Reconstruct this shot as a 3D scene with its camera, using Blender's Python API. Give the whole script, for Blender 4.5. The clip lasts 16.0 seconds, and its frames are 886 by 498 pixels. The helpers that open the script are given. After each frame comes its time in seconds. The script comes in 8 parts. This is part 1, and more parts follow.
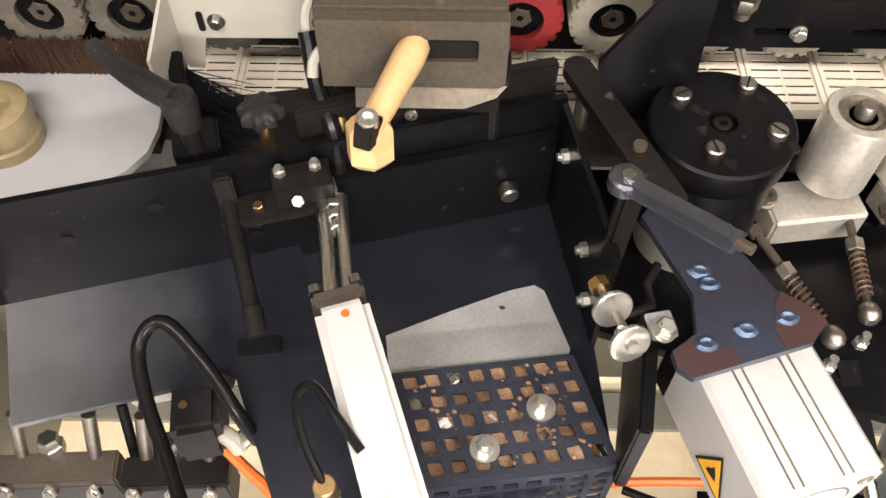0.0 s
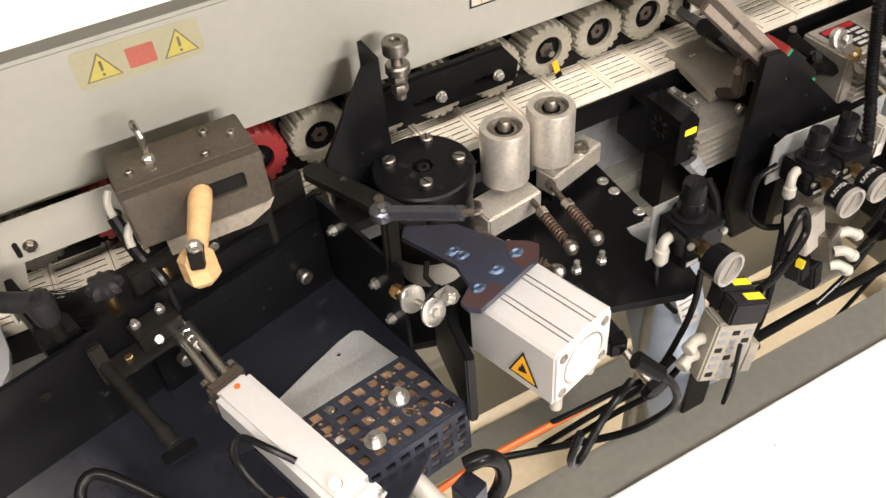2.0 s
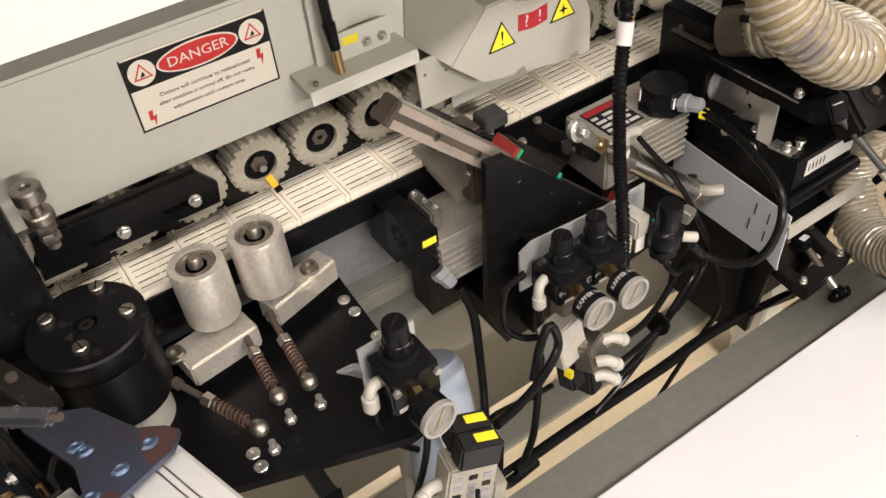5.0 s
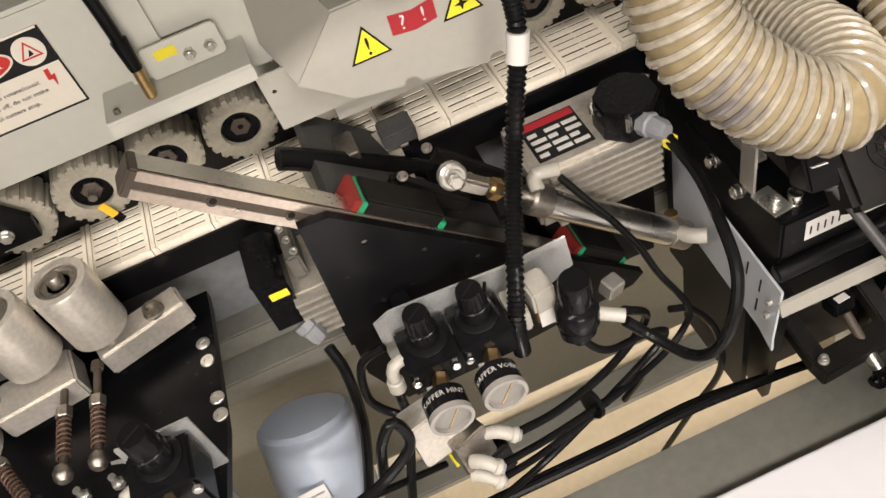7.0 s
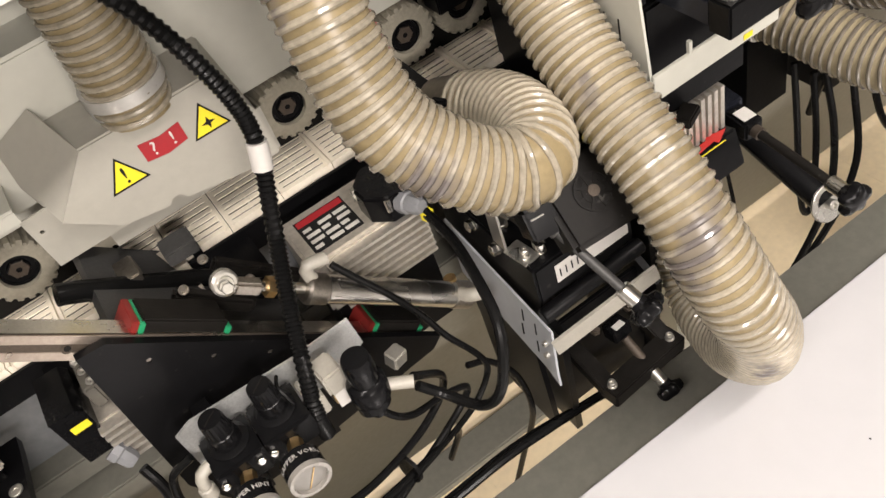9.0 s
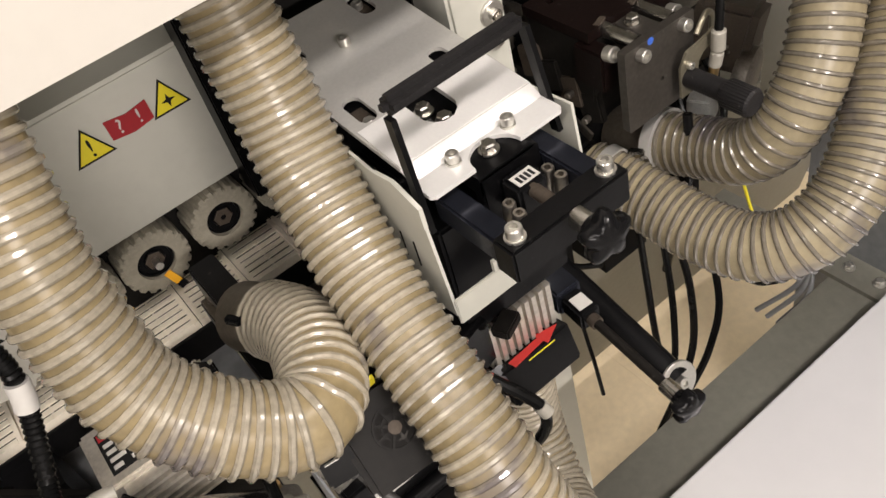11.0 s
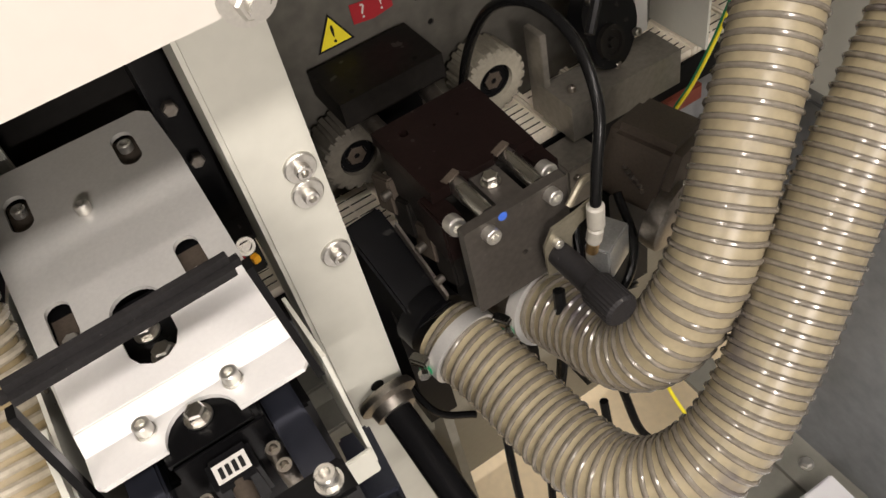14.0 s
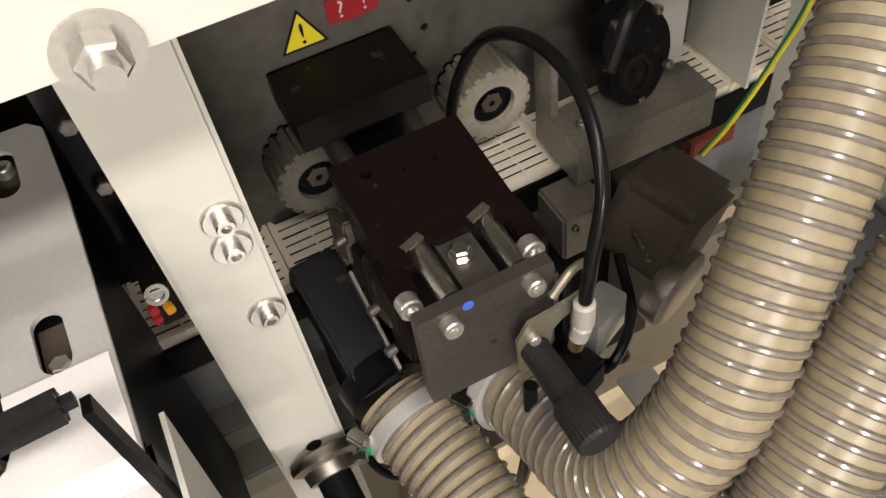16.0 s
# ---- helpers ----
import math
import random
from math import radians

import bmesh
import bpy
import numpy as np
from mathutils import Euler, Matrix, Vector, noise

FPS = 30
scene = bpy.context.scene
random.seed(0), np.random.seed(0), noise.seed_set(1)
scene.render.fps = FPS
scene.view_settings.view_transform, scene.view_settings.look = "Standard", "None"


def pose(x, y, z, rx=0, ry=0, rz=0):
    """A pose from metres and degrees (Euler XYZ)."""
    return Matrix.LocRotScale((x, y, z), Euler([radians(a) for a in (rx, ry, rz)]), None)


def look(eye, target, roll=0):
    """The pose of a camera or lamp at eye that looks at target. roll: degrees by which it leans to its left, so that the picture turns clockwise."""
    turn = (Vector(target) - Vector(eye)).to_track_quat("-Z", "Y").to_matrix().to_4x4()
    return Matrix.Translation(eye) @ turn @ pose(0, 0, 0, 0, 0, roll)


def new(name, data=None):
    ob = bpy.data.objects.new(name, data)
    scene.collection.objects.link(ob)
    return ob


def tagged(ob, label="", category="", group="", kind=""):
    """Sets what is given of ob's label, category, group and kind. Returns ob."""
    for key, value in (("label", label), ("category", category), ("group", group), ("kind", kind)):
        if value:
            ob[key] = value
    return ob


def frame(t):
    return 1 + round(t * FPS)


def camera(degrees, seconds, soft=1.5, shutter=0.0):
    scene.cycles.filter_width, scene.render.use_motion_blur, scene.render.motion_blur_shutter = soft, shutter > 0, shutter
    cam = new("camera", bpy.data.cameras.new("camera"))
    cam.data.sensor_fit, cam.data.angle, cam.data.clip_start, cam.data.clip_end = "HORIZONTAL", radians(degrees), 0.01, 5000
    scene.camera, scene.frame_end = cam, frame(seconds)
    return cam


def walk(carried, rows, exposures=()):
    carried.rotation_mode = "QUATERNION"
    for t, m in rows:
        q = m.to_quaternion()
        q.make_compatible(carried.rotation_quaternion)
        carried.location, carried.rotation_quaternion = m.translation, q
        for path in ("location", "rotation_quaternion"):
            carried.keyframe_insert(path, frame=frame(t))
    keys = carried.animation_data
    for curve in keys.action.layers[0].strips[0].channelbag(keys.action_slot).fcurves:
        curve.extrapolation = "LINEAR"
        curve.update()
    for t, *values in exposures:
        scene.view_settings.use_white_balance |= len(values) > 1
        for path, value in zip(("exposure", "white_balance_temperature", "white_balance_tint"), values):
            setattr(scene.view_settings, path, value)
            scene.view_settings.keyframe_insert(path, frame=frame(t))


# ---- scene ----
cam = camera(55.2, 16.0)

PATH = [
    (0, (0.033, 0.087, 1.621), (0.008, 1.228, -0.021), -0.1),
    (0.5, (0.033, 0.064, 1.644), (0.008, 1.245, 0.03), -1.1),
    (1, (-0.008, 0.005, 1.677), (0.119, 1.239, 0.108), -3.2),
    (1.5, (-0.094, -0.089, 1.719), (0.308, 1.197, 0.241), -4.9),
    (2, (-0.07, -0.145, 1.743), (0.536, 1.141, 0.336), -5.3),
    (2.5, (0.04, -0.148, 1.744), (0.69, 1.155, 0.372), -5.3),
    (3, (0.107, -0.16, 1.742), (0.738, 1.162, 0.38), -5.5),
    (3.5, (0.156, -0.156, 1.732), (0.788, 1.162, 0.367), -6.3),
    (4, (0.201, -0.158, 1.738), (0.862, 1.135, 0.362), -6.7),
    (4.5, (0.231, -0.154, 1.738), (0.947, 1.116, 0.369), -6.2),
    (5, (0.282, -0.137, 1.73), (1.015, 1.116, 0.355), -6.0),
    (5.2, (0.316, -0.109, 1.723), (1.052, 1.124, 0.331), -6.1),
    (7.3, (0.828, -0.059, 1.652), (0.909, 1.258, 0.149), -21.2),
    (7.5, (0.83, -0.07, 1.651), (0.924, 1.246, 0.147), -21.8),
    (8, (0.848, -0.096, 1.66), (1.036, 1.211, 0.158), -23.1),
    (8.5, (0.864, -0.123, 1.672), (1.189, 1.18, 0.19), -22.1),
    (9, (0.896, -0.145, 1.677), (1.332, 1.163, 0.229), -20.8),
    (9.5, (0.925, -0.139, 1.685), (1.463, 1.158, 0.26), -19.5),
    (10, (0.974, -0.092, 1.693), (1.646, 1.168, 0.292), -18.7),
    (10.2, (0.992, -0.068, 1.704), (1.707, 1.176, 0.31), -18.8),
    (12.3, (1.314, -0.134, 1.68), (1.679, 1.236, 0.27), -16.0),
    (12.5, (1.326, -0.129, 1.677), (1.689, 1.242, 0.267), -16.3),
    (13, (1.354, -0.056, 1.682), (1.759, 1.294, 0.263), -17.8),
    (13.5, (1.381, 0.004, 1.669), (1.875, 1.285, 0.215), -18.2),
    (14, (1.453, 0.026, 1.685), (1.948, 1.295, 0.221), -14.9),
    (14.5, (1.496, 0.058, 1.677), (1.846, 1.377, 0.215), -13.5),
    (15, (1.527, 0.105, 1.661), (1.774, 1.407, 0.163), -13.4),
    (15.5, (1.548, 0.147, 1.644), (1.798, 1.401, 0.106), -13.1),
    (16, (1.564, 0.156, 1.642), (1.987, 1.355, 0.098), -9.6),
]
walk(cam, [(t, look(eye, target, roll)) for t, eye, target, roll in PATH],
     exposures=[(0, 0.68), (1.5, 0.6), (2.5, 0.32), (5.0, 0.17), (9.0, 0.1), (10.0, -0.2), (12.5, -0.13), (14.5, -0.02), (16.0, 0.1)])

# ---------------- world and light ----------------
world = bpy.data.worlds.new("world")
scene.world = world
world.use_nodes = True
world.node_tree.nodes["Background"].inputs[0].default_value = (0.9, 0.95, 1.0, 1)
world.node_tree.nodes["Background"].inputs[1].default_value = 0.05


def unseen_ceiling_lamp(x, y, sx, sy, watts):
    d = bpy.data.lights.new("unseen_ceiling_lamp", "AREA")
    d.shape, d.size, d.size_y, d.energy, d.color = "RECTANGLE", sx, sy, watts, (1.0, 0.912, 0.86)
    ob = new("unseen_ceiling_lamp", d)
    ob.matrix_world = look((x, y, 2.93), (x, y, 0))


# Front pair out of view, placed by the edge of the hood's shadow.
unseen_ceiling_lamp(-0.5, -0.72, 2.0, 0.22, 50)
unseen_ceiling_lamp(1.9, -0.72, 2.0, 0.22, 50)
# Far lamp is an added fill that lifts the panels under the hood.
unseen_ceiling_lamp(0.7, -3.4, 1.5, 0.25, 300)
# Rear lamp is added fill as well, with no known source.
unseen_ceiling_lamp(0.7, 2.2, 1.5, 0.25, 40)

# ---------------- materials ----------------


def material(name, col, rough=0.5, metal=0.0, var=0.18, scale=40.0, bump=0.12, col2=None, spots=0.0, trans=0.0, smudge=None):
    m = bpy.data.materials.new(name)
    m.use_nodes = True
    nt = m.node_tree
    n, l = nt.nodes, nt.links
    b = n["Principled BSDF"]
    tc = n.new("ShaderNodeTexCoord")
    big, fine = n.new("ShaderNodeTexNoise"), n.new("ShaderNodeTexNoise")
    big.inputs["Scale"].default_value, big.inputs["Detail"].default_value = scale * 0.22, 5
    fine.inputs["Scale"].default_value, fine.inputs["Detail"].default_value = scale * 6, 4
    for t in (big, fine):
        l.new(tc.outputs["Object"], t.inputs["Vector"])
    add = n.new("ShaderNodeMath")
    add.operation = "MULTIPLY_ADD"
    add.inputs[1].default_value = 0.35
    l.new(fine.outputs["Fac"], add.inputs[0])
    mul = n.new("ShaderNodeMath")
    mul.operation = "MULTIPLY"
    mul.inputs[1].default_value = 0.65
    l.new(big.outputs["Fac"], mul.inputs[0])
    l.new(mul.outputs[0], add.inputs[2])
    ramp = n.new("ShaderNodeValToRGB")
    ramp.color_ramp.elements[0].position, ramp.color_ramp.elements[1].position = 0.34, 0.66
    lo = col2 or tuple(c * (1 - var) for c in col)
    hi = col if col2 else tuple(min(1, c * (1 + var * 0.6)) for c in col)
    ramp.color_ramp.elements[0].color, ramp.color_ramp.elements[1].color = (*lo, 1), (*hi, 1)
    l.new(add.outputs[0], ramp.inputs[0])
    out = ramp.outputs[0]
    if spots:
        v = n.new("ShaderNodeTexNoise")
        v.inputs["Scale"].default_value, v.inputs["Detail"].default_value = scale * 3.1, 2
        l.new(tc.outputs["Object"], v.inputs["Vector"])
        r2 = n.new("ShaderNodeValToRGB")
        r2.color_ramp.elements[0].position, r2.color_ramp.elements[1].position = 0.70, 0.74
        l.new(v.outputs["Fac"], r2.inputs[0])
        mx = n.new("ShaderNodeMix")
        mx.data_type = "RGBA"
        mx.inputs["B"].default_value = (0.35, 0.33, 0.30, 1)
        s = n.new("ShaderNodeMath")
        s.operation = "MULTIPLY"
        s.inputs[1].default_value = spots
        l.new(r2.outputs[0], s.inputs[0])
        l.new(s.outputs[0], mx.inputs["Factor"])
        l.new(out, mx.inputs["A"])
        out = mx.outputs["Result"]
    if smudge:
        v = n.new("ShaderNodeTexNoise")
        v.inputs["Scale"].default_value, v.inputs["Detail"].default_value = 9.0, 4
        l.new(tc.outputs["Object"], v.inputs["Vector"])
        r3 = n.new("ShaderNodeValToRGB")
        r3.color_ramp.elements[0].position, r3.color_ramp.elements[1].position = 0.615, 0.68
        l.new(v.outputs["Fac"], r3.inputs[0])
        mx = n.new("ShaderNodeMix")
        mx.data_type = "RGBA"
        mx.inputs["B"].default_value = (*smudge, 1)
        l.new(r3.outputs[0], mx.inputs["Factor"])
        l.new(out, mx.inputs["A"])
        out = mx.outputs["Result"]
    l.new(out, b.inputs["Base Color"])
    mr = n.new("ShaderNodeMapRange")
    mr.inputs["To Min"].default_value, mr.inputs["To Max"].default_value = max(0.04, rough - 0.12), min(1, rough + 0.12)
    l.new(big.outputs["Fac"], mr.inputs["Value"])
    l.new(mr.outputs[0], b.inputs["Roughness"])
    b.inputs["Metallic"].default_value = metal
    if max(col) < 0.05:
        b.inputs["Specular IOR Level"].default_value = 0.14
    b.inputs["Transmission Weight"].default_value = trans
    if bump:
        bp = n.new("ShaderNodeBump")
        bp.inputs["Strength"].default_value, bp.inputs["Distance"].default_value = bump, 0.002
        l.new(fine.outputs["Fac"], bp.inputs["Height"])
        l.new(bp.outputs[0], b.inputs["Normal"])
    return m


OLIVE = material("olive grey paint", (0.20, 0.195, 0.165), 0.42, 0, 0.2, 14, 0.05)
BEDGREY = material("blue grey steel", (0.26, 0.27, 0.28), 0.45, 0.3, 0.3, 10, 0.06)
CREAM = material("light grey painted panel", (0.56, 0.555, 0.49), 0.45, 0, 0.06, 12, 0.04)
WHITEP = material("white powder coat", (0.60, 0.57, 0.515), 0.42, 0, 0.04, 10, 0.04)
COVERP = material("warm white painted sheet", (0.40, 0.385, 0.335), 0.42, 0, 0.08, 16, 0.05)
PANELW = material("glossy white sheet", (0.58, 0.58, 0.59), 0.26, 0.15, 0.03, 6, 0.015)
PAD = material("ivory plastic pad", (0.92, 0.845, 0.70), 0.5, 0, 0.12, 40, 0.05)
# Near-black brown stands in for the shade deep in the pad slits.
PADGAP = material("dark brown slit shade", (0.012, 0.009, 0.006), 0.9, 0, 0.3, 60, 0.1)
BLACK = material("black satin paint", (0.0045, 0.0045, 0.005), 0.36, 0, 0.4, 25, 0.06, spots=0.05)
BLACKDUST = material("dusty black paint", (0.012, 0.0108, 0.0095), 0.46, 0, 0.5, 20, 0.1, spots=0.12)
# DECK turns pale towards -x: a reflected sheen painted into its colour.
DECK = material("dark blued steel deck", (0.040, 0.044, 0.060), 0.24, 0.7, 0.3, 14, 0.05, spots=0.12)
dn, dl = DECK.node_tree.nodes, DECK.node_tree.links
d_xyz, d_sheen_map, d_sheen_mix, d_noise, d_add = dn.new("ShaderNodeSeparateXYZ"), dn.new("ShaderNodeMapRange"), dn.new("ShaderNodeMix"), dn.new("ShaderNodeTexNoise"), dn.new("ShaderNodeMath")
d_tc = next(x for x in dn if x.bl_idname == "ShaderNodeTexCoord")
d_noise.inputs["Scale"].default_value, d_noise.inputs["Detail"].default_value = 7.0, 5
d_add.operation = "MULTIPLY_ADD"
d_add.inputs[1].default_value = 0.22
d_sheen_map.inputs["From Min"].default_value, d_sheen_map.inputs["From Max"].default_value = 0.02, -0.20
d_sheen_mix.data_type = "RGBA"
d_sheen_mix.inputs["B"].default_value = (0.33, 0.33, 0.34, 1)
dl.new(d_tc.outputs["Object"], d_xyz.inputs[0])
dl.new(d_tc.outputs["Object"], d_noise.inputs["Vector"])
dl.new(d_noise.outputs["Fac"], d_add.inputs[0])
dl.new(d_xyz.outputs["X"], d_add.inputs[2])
dl.new(d_add.outputs[0], d_sheen_map.inputs["Value"])
dl.new(d_sheen_map.outputs[0], d_sheen_mix.inputs["Factor"])
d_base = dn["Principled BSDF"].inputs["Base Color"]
dl.new(d_base.links[0].from_socket, d_sheen_mix.inputs["A"])
dl.new(d_sheen_mix.outputs["Result"], d_base)
PLASTIC = material("black plastic", (0.007, 0.007, 0.0075), 0.18, 0, 0.3, 40, 0.03)
RUBBER = material("black rubber", (0.007, 0.007, 0.007), 0.24, 0, 0.3, 40, 0.05)
DUSTPL = material("dusty black plastic", (0.020, 0.019, 0.0195), 0.48, 0, 0.4, 60, 0.12, spots=0.15)
STEEL = material("zinc plated steel", (0.62, 0.60, 0.56), 0.26, 1.0, 0.2, 60, 0.04)
DULL = material("dull machined steel", (0.36, 0.33, 0.29), 0.42, 1.0, 0.35, 40, 0.08)
STEELGREY = material("worn grey steel block", (0.145, 0.125, 0.098), 0.48, 0.7, 0.35, 30, 0.09, spots=0.12)
ALU = material("anodised aluminium", (0.64, 0.63, 0.61), 0.36, 0.35, 0.06, 30, 0.03)
ROLLER = material("worn roller steel", (0.64, 0.60, 0.53), 0.38, 0.65, 0.28, 30, 0.08, spots=0.15)
GALV = material("galvanised sheet", (0.62, 0.63, 0.62), 0.34, 0.6, 0.28, 60, 0.06)
TYRE = material("beige grey rubber tread", (0.285, 0.262, 0.205), 0.75, 0, 0.28, 45, 0.15, smudge=(0.19, 0.17, 0.13))
# Darker copy of TYRE: shade painted in for rollers under hood and post.
SHADETYRE = material("grey rubber tread with painted shade", (0.095, 0.085, 0.067), 0.75, 0, 0.35, 45, 0.15)
REDTYRE = material("red rubber tread", (0.25, 0.022, 0.022), 0.55, 0, 0.25, 50, 0.1)
HOSE = material("cream translucent hose wall", (0.275, 0.217, 0.118), 0.34, 0, 0.34, 16, 0.02, smudge=(0.20, 0.17, 0.13))
# Greyer brown copies for the two end hoses, partly toned for their shade.
HOSEEND = material("greyer hose wall toned for shade", (0.285, 0.242, 0.155), 0.36, 0, 0.36, 16, 0.02, smudge=(0.15, 0.13, 0.11))
RIBEND = material("grey brown hose spiral", (0.19, 0.168, 0.135), 0.22, 0.1, 0.4, 22, 0.01, smudge=(0.085, 0.076, 0.078))
HOSERIB = material("pale grey hose spiral", (0.37, 0.33, 0.255), 0.22, 0.05, 0.4, 22, 0.01, smudge=(0.15, 0.132, 0.125))
for m in (HOSERIB, RIBEND):
    m.node_tree.nodes["Principled BSDF"].inputs["Coat Weight"].default_value = 0.6
FLOORW = material("pale wood board floor", (0.84, 0.70, 0.47), 0.5, 0, 0.14, 10, 0.05)
PLASTER = material("white plaster", (0.55, 0.54, 0.51), 0.8, 0, 0.05, 4, 0.1)
WOOD = material("raw beech wood", (0.62, 0.40, 0.19), 0.55, 0, 0.25, 30, 0.12)
BLUED = material("heat tinted blue steel", (0.060, 0.074, 0.118), 0.34, 0.6, 0.5, 36, 0.06, col2=(0.052, 0.046, 0.055))
TINTBROWN = material("heat tinted brown steel", (0.085, 0.042, 0.036), 0.4, 0.45, 0.4, 90, 0.08, col2=(0.07, 0.045, 0.05))
WELD = material("blue silver weld", (0.13, 0.18, 0.27), 0.42, 0.8, 0.4, 120, 0.3, col2=(0.05, 0.075, 0.13))
DARKSTEEL = material("bluish dark steel", (0.15, 0.155, 0.18), 0.26, 0.8, 0.3, 60, 0.06)
PLATEW = material("light grey plate", (0.42, 0.42, 0.43), 0.4, 0, 0.12, 8, 0.04)
SPRING = material("dark brown oily spring", (0.11, 0.065, 0.045), 0.5, 0.4, 0.4, 60, 0.1)
RUST = material("rusty brown block", (0.36, 0.22, 0.12), 0.7, 0, 0.5, 90, 0.3, col2=(0.10, 0.055, 0.03))
PERF = material("dark blue grey perforated steel", (0.045, 0.05, 0.07), 0.36, 0.5, 0.4, 30, 0.08, spots=0.2)
BROWNPL = material("brown laminated board", (0.008, 0.0042, 0.0037), 0.42, 0, 0.4, 30, 0.06, spots=0.05)
YELLOW = material("yellow label", (0.85, 0.72, 0.03), 0.5, 0, 0.06, 30, 0.02)
ORANGE = material("orange hazard label", (0.85, 0.42, 0.02), 0.5, 0, 0.05, 30, 0.02)
REDL = material("red label", (0.360, 0.018, 0.025), 0.5, 0, 0.1, 30, 0.02)
REDB = material("bright red", (0.58, 0.022, 0.02), 0.45, 0, 0.08, 30, 0.02)
GREENP = material("green plastic", (0.02, 0.28, 0.12), 0.4, 0, 0.15, 30, 0.02)
LABEL = material("white paper label", (0.62, 0.60, 0.565), 0.55, 0, 0.05, 30, 0.02)
INK = material("black print", (0.015, 0.015, 0.015), 0.5, 0, 0.1, 30, 0.0)
SIGNW = material("cream white enamel sign", (0.80, 0.745, 0.64), 0.45, 0, 0.05, 30, 0.02)
MANIF = material("grimy cream valve plastic", (0.27, 0.25, 0.205), 0.45, 0, 0.4, 60, 0.08, spots=0.1)
WHITEPL = material("white plastic fitting", (0.38, 0.36, 0.31), 0.36, 0, 0.12, 40, 0.02)
GREYPL = material("grey plastic gland", (0.22, 0.225, 0.235), 0.4, 0, 0.15, 40, 0.04)
BRASS = material("brass", (0.60, 0.42, 0.20), 0.32, 1.0, 0.2, 50, 0.04)
ORANGEPL = material("orange tube", (0.65, 0.13, 0.02), 0.4, 0, 0.1, 30, 0.02)
GREYCAST = material("dark grey casting", (0.065, 0.064, 0.062), 0.5, 0.3, 0.3, 40, 0.1)
# Near-black colour stands in for the shade inside holes, slits and slots.
DARKIN = material("near-black shade of openings", (0.012, 0.011, 0.010), 0.7, 0, 0.4, 12, 0.1)
TANKW = material("blue white plastic", (0.36, 0.41, 0.48), 0.3, 0, 0.06, 20, 0.03)
CONCRETE = material("grey concrete", (0.30, 0.29, 0.275), 0.7, 0, 0.2, 3, 0.2, spots=0.1)
# White that carries the lamp's reflection on the front of the scraper plate.
GLAREW = material("plated sheet with painted lamp glare", (0.80, 0.79, 0.77), 0.32, 0.2, 0.05, 50, 0.03)
RAILST = material("oily brown rail steel", (0.40, 0.34, 0.285), 0.30, 0.75, 0.25, 40, 0.05)
BRUSHED = material("brushed bright sheet", (0.62, 0.61, 0.58), 0.34, 0.45, 0.10, 50, 0.05)
ZINC = material("matt zinc plate", (0.60, 0.585, 0.54), 0.30, 0.85, 0.15, 60, 0.05)
DIAL = material("grey white dial", (0.20, 0.19, 0.172), 0.3, 0, 0.1, 40, 0.0)
RIM = material("clear plastic rim", (0.27, 0.255, 0.23), 0.25, 0, 0.1, 40, 0.0)
RAILRED = material("dull red strip", (0.202, 0.017, 0.014), 0.45, 0, 0.2, 40, 0.02)
BROWNDUST = material("brown dusty steel", (0.072, 0.056, 0.042), 0.6, 0.3, 0.4, 60, 0.12)
FRONTST = material("dark brown grey steel plate", (0.085, 0.076, 0.066), 0.45, 0.5, 0.35, 30, 0.08, spots=0.1)
PANELG = material("dull grey oily sheet", (0.15, 0.142, 0.122), 0.46, 0.35, 0.4, 9, 0.06, spots=0.1)
LINKP = material("dusty grey cover plate", (0.36, 0.325, 0.265), 0.5, 0.15, 0.25, 25, 0.06, spots=0.1)
OLIVEZ = material("tarnished yellow zinc", (0.27, 0.245, 0.18), 0.38, 0.6, 0.3, 50, 0.06)
BLOCKG = material("milled grey steel block", (0.27, 0.25, 0.215), 0.4, 0.6, 0.3, 25, 0.06, spots=0.15)
PLATEB = material("blue white coated plate", (0.44, 0.46, 0.485), 0.4, 0, 0.1, 10, 0.04)
GLASS = bpy.data.materials.new("clear gauge lens")
GLASS.use_nodes = True
GLASS.node_tree.nodes["Principled BSDF"].inputs["Base Color"].default_value = (1, 1, 1, 1)
GLASS.node_tree.nodes["Principled BSDF"].inputs["Transmission Weight"].default_value = 1.0
GLASS.node_tree.nodes["Principled BSDF"].inputs["Roughness"].default_value = 0.12
GLASS.node_tree.nodes["Principled BSDF"].inputs["IOR"].default_value = 1.2

# ---------------- mesh helpers ----------------
WHERE = {}


def thing(name, label, category, at=(0, 0, 0), group="", kind="", rot=(0, 0, 0)):
    ob = new(name)
    m = pose(*at, *rot)
    ob.matrix_basis = m
    ob.empty_display_size = 0.02
    WHERE[ob] = m
    return tagged(ob, label, category, group, kind)


def finish(name, bm, mat, smooth=35):
    me = bpy.data.meshes.new(name)
    bmesh.ops.recalc_face_normals(bm, faces=bm.faces[:])
    bm.to_mesh(me)
    bm.free()
    me.materials.append(mat)
    me.shade_smooth()
    me.set_sharp_from_angle(angle=radians(smooth))
    return me


def part(name, bm, mat, parent, label="", local=False):
    """One mesh under a thing or a part; bm is in world metres, or in the thing's own with local."""
    if not local:
        bm.transform(WHERE[parent].inverted())
    ob = new(name, finish(name, bm, mat))
    ob.parent = parent
    WHERE[ob] = WHERE[parent]
    return tagged(ob, label)


def solo(name, bm, mat, label, category="", group="", kind=""):
    ob = new(name, finish(name, bm, mat))
    WHERE[ob] = Matrix.Identity(4)
    return tagged(ob, label, category, group, kind)


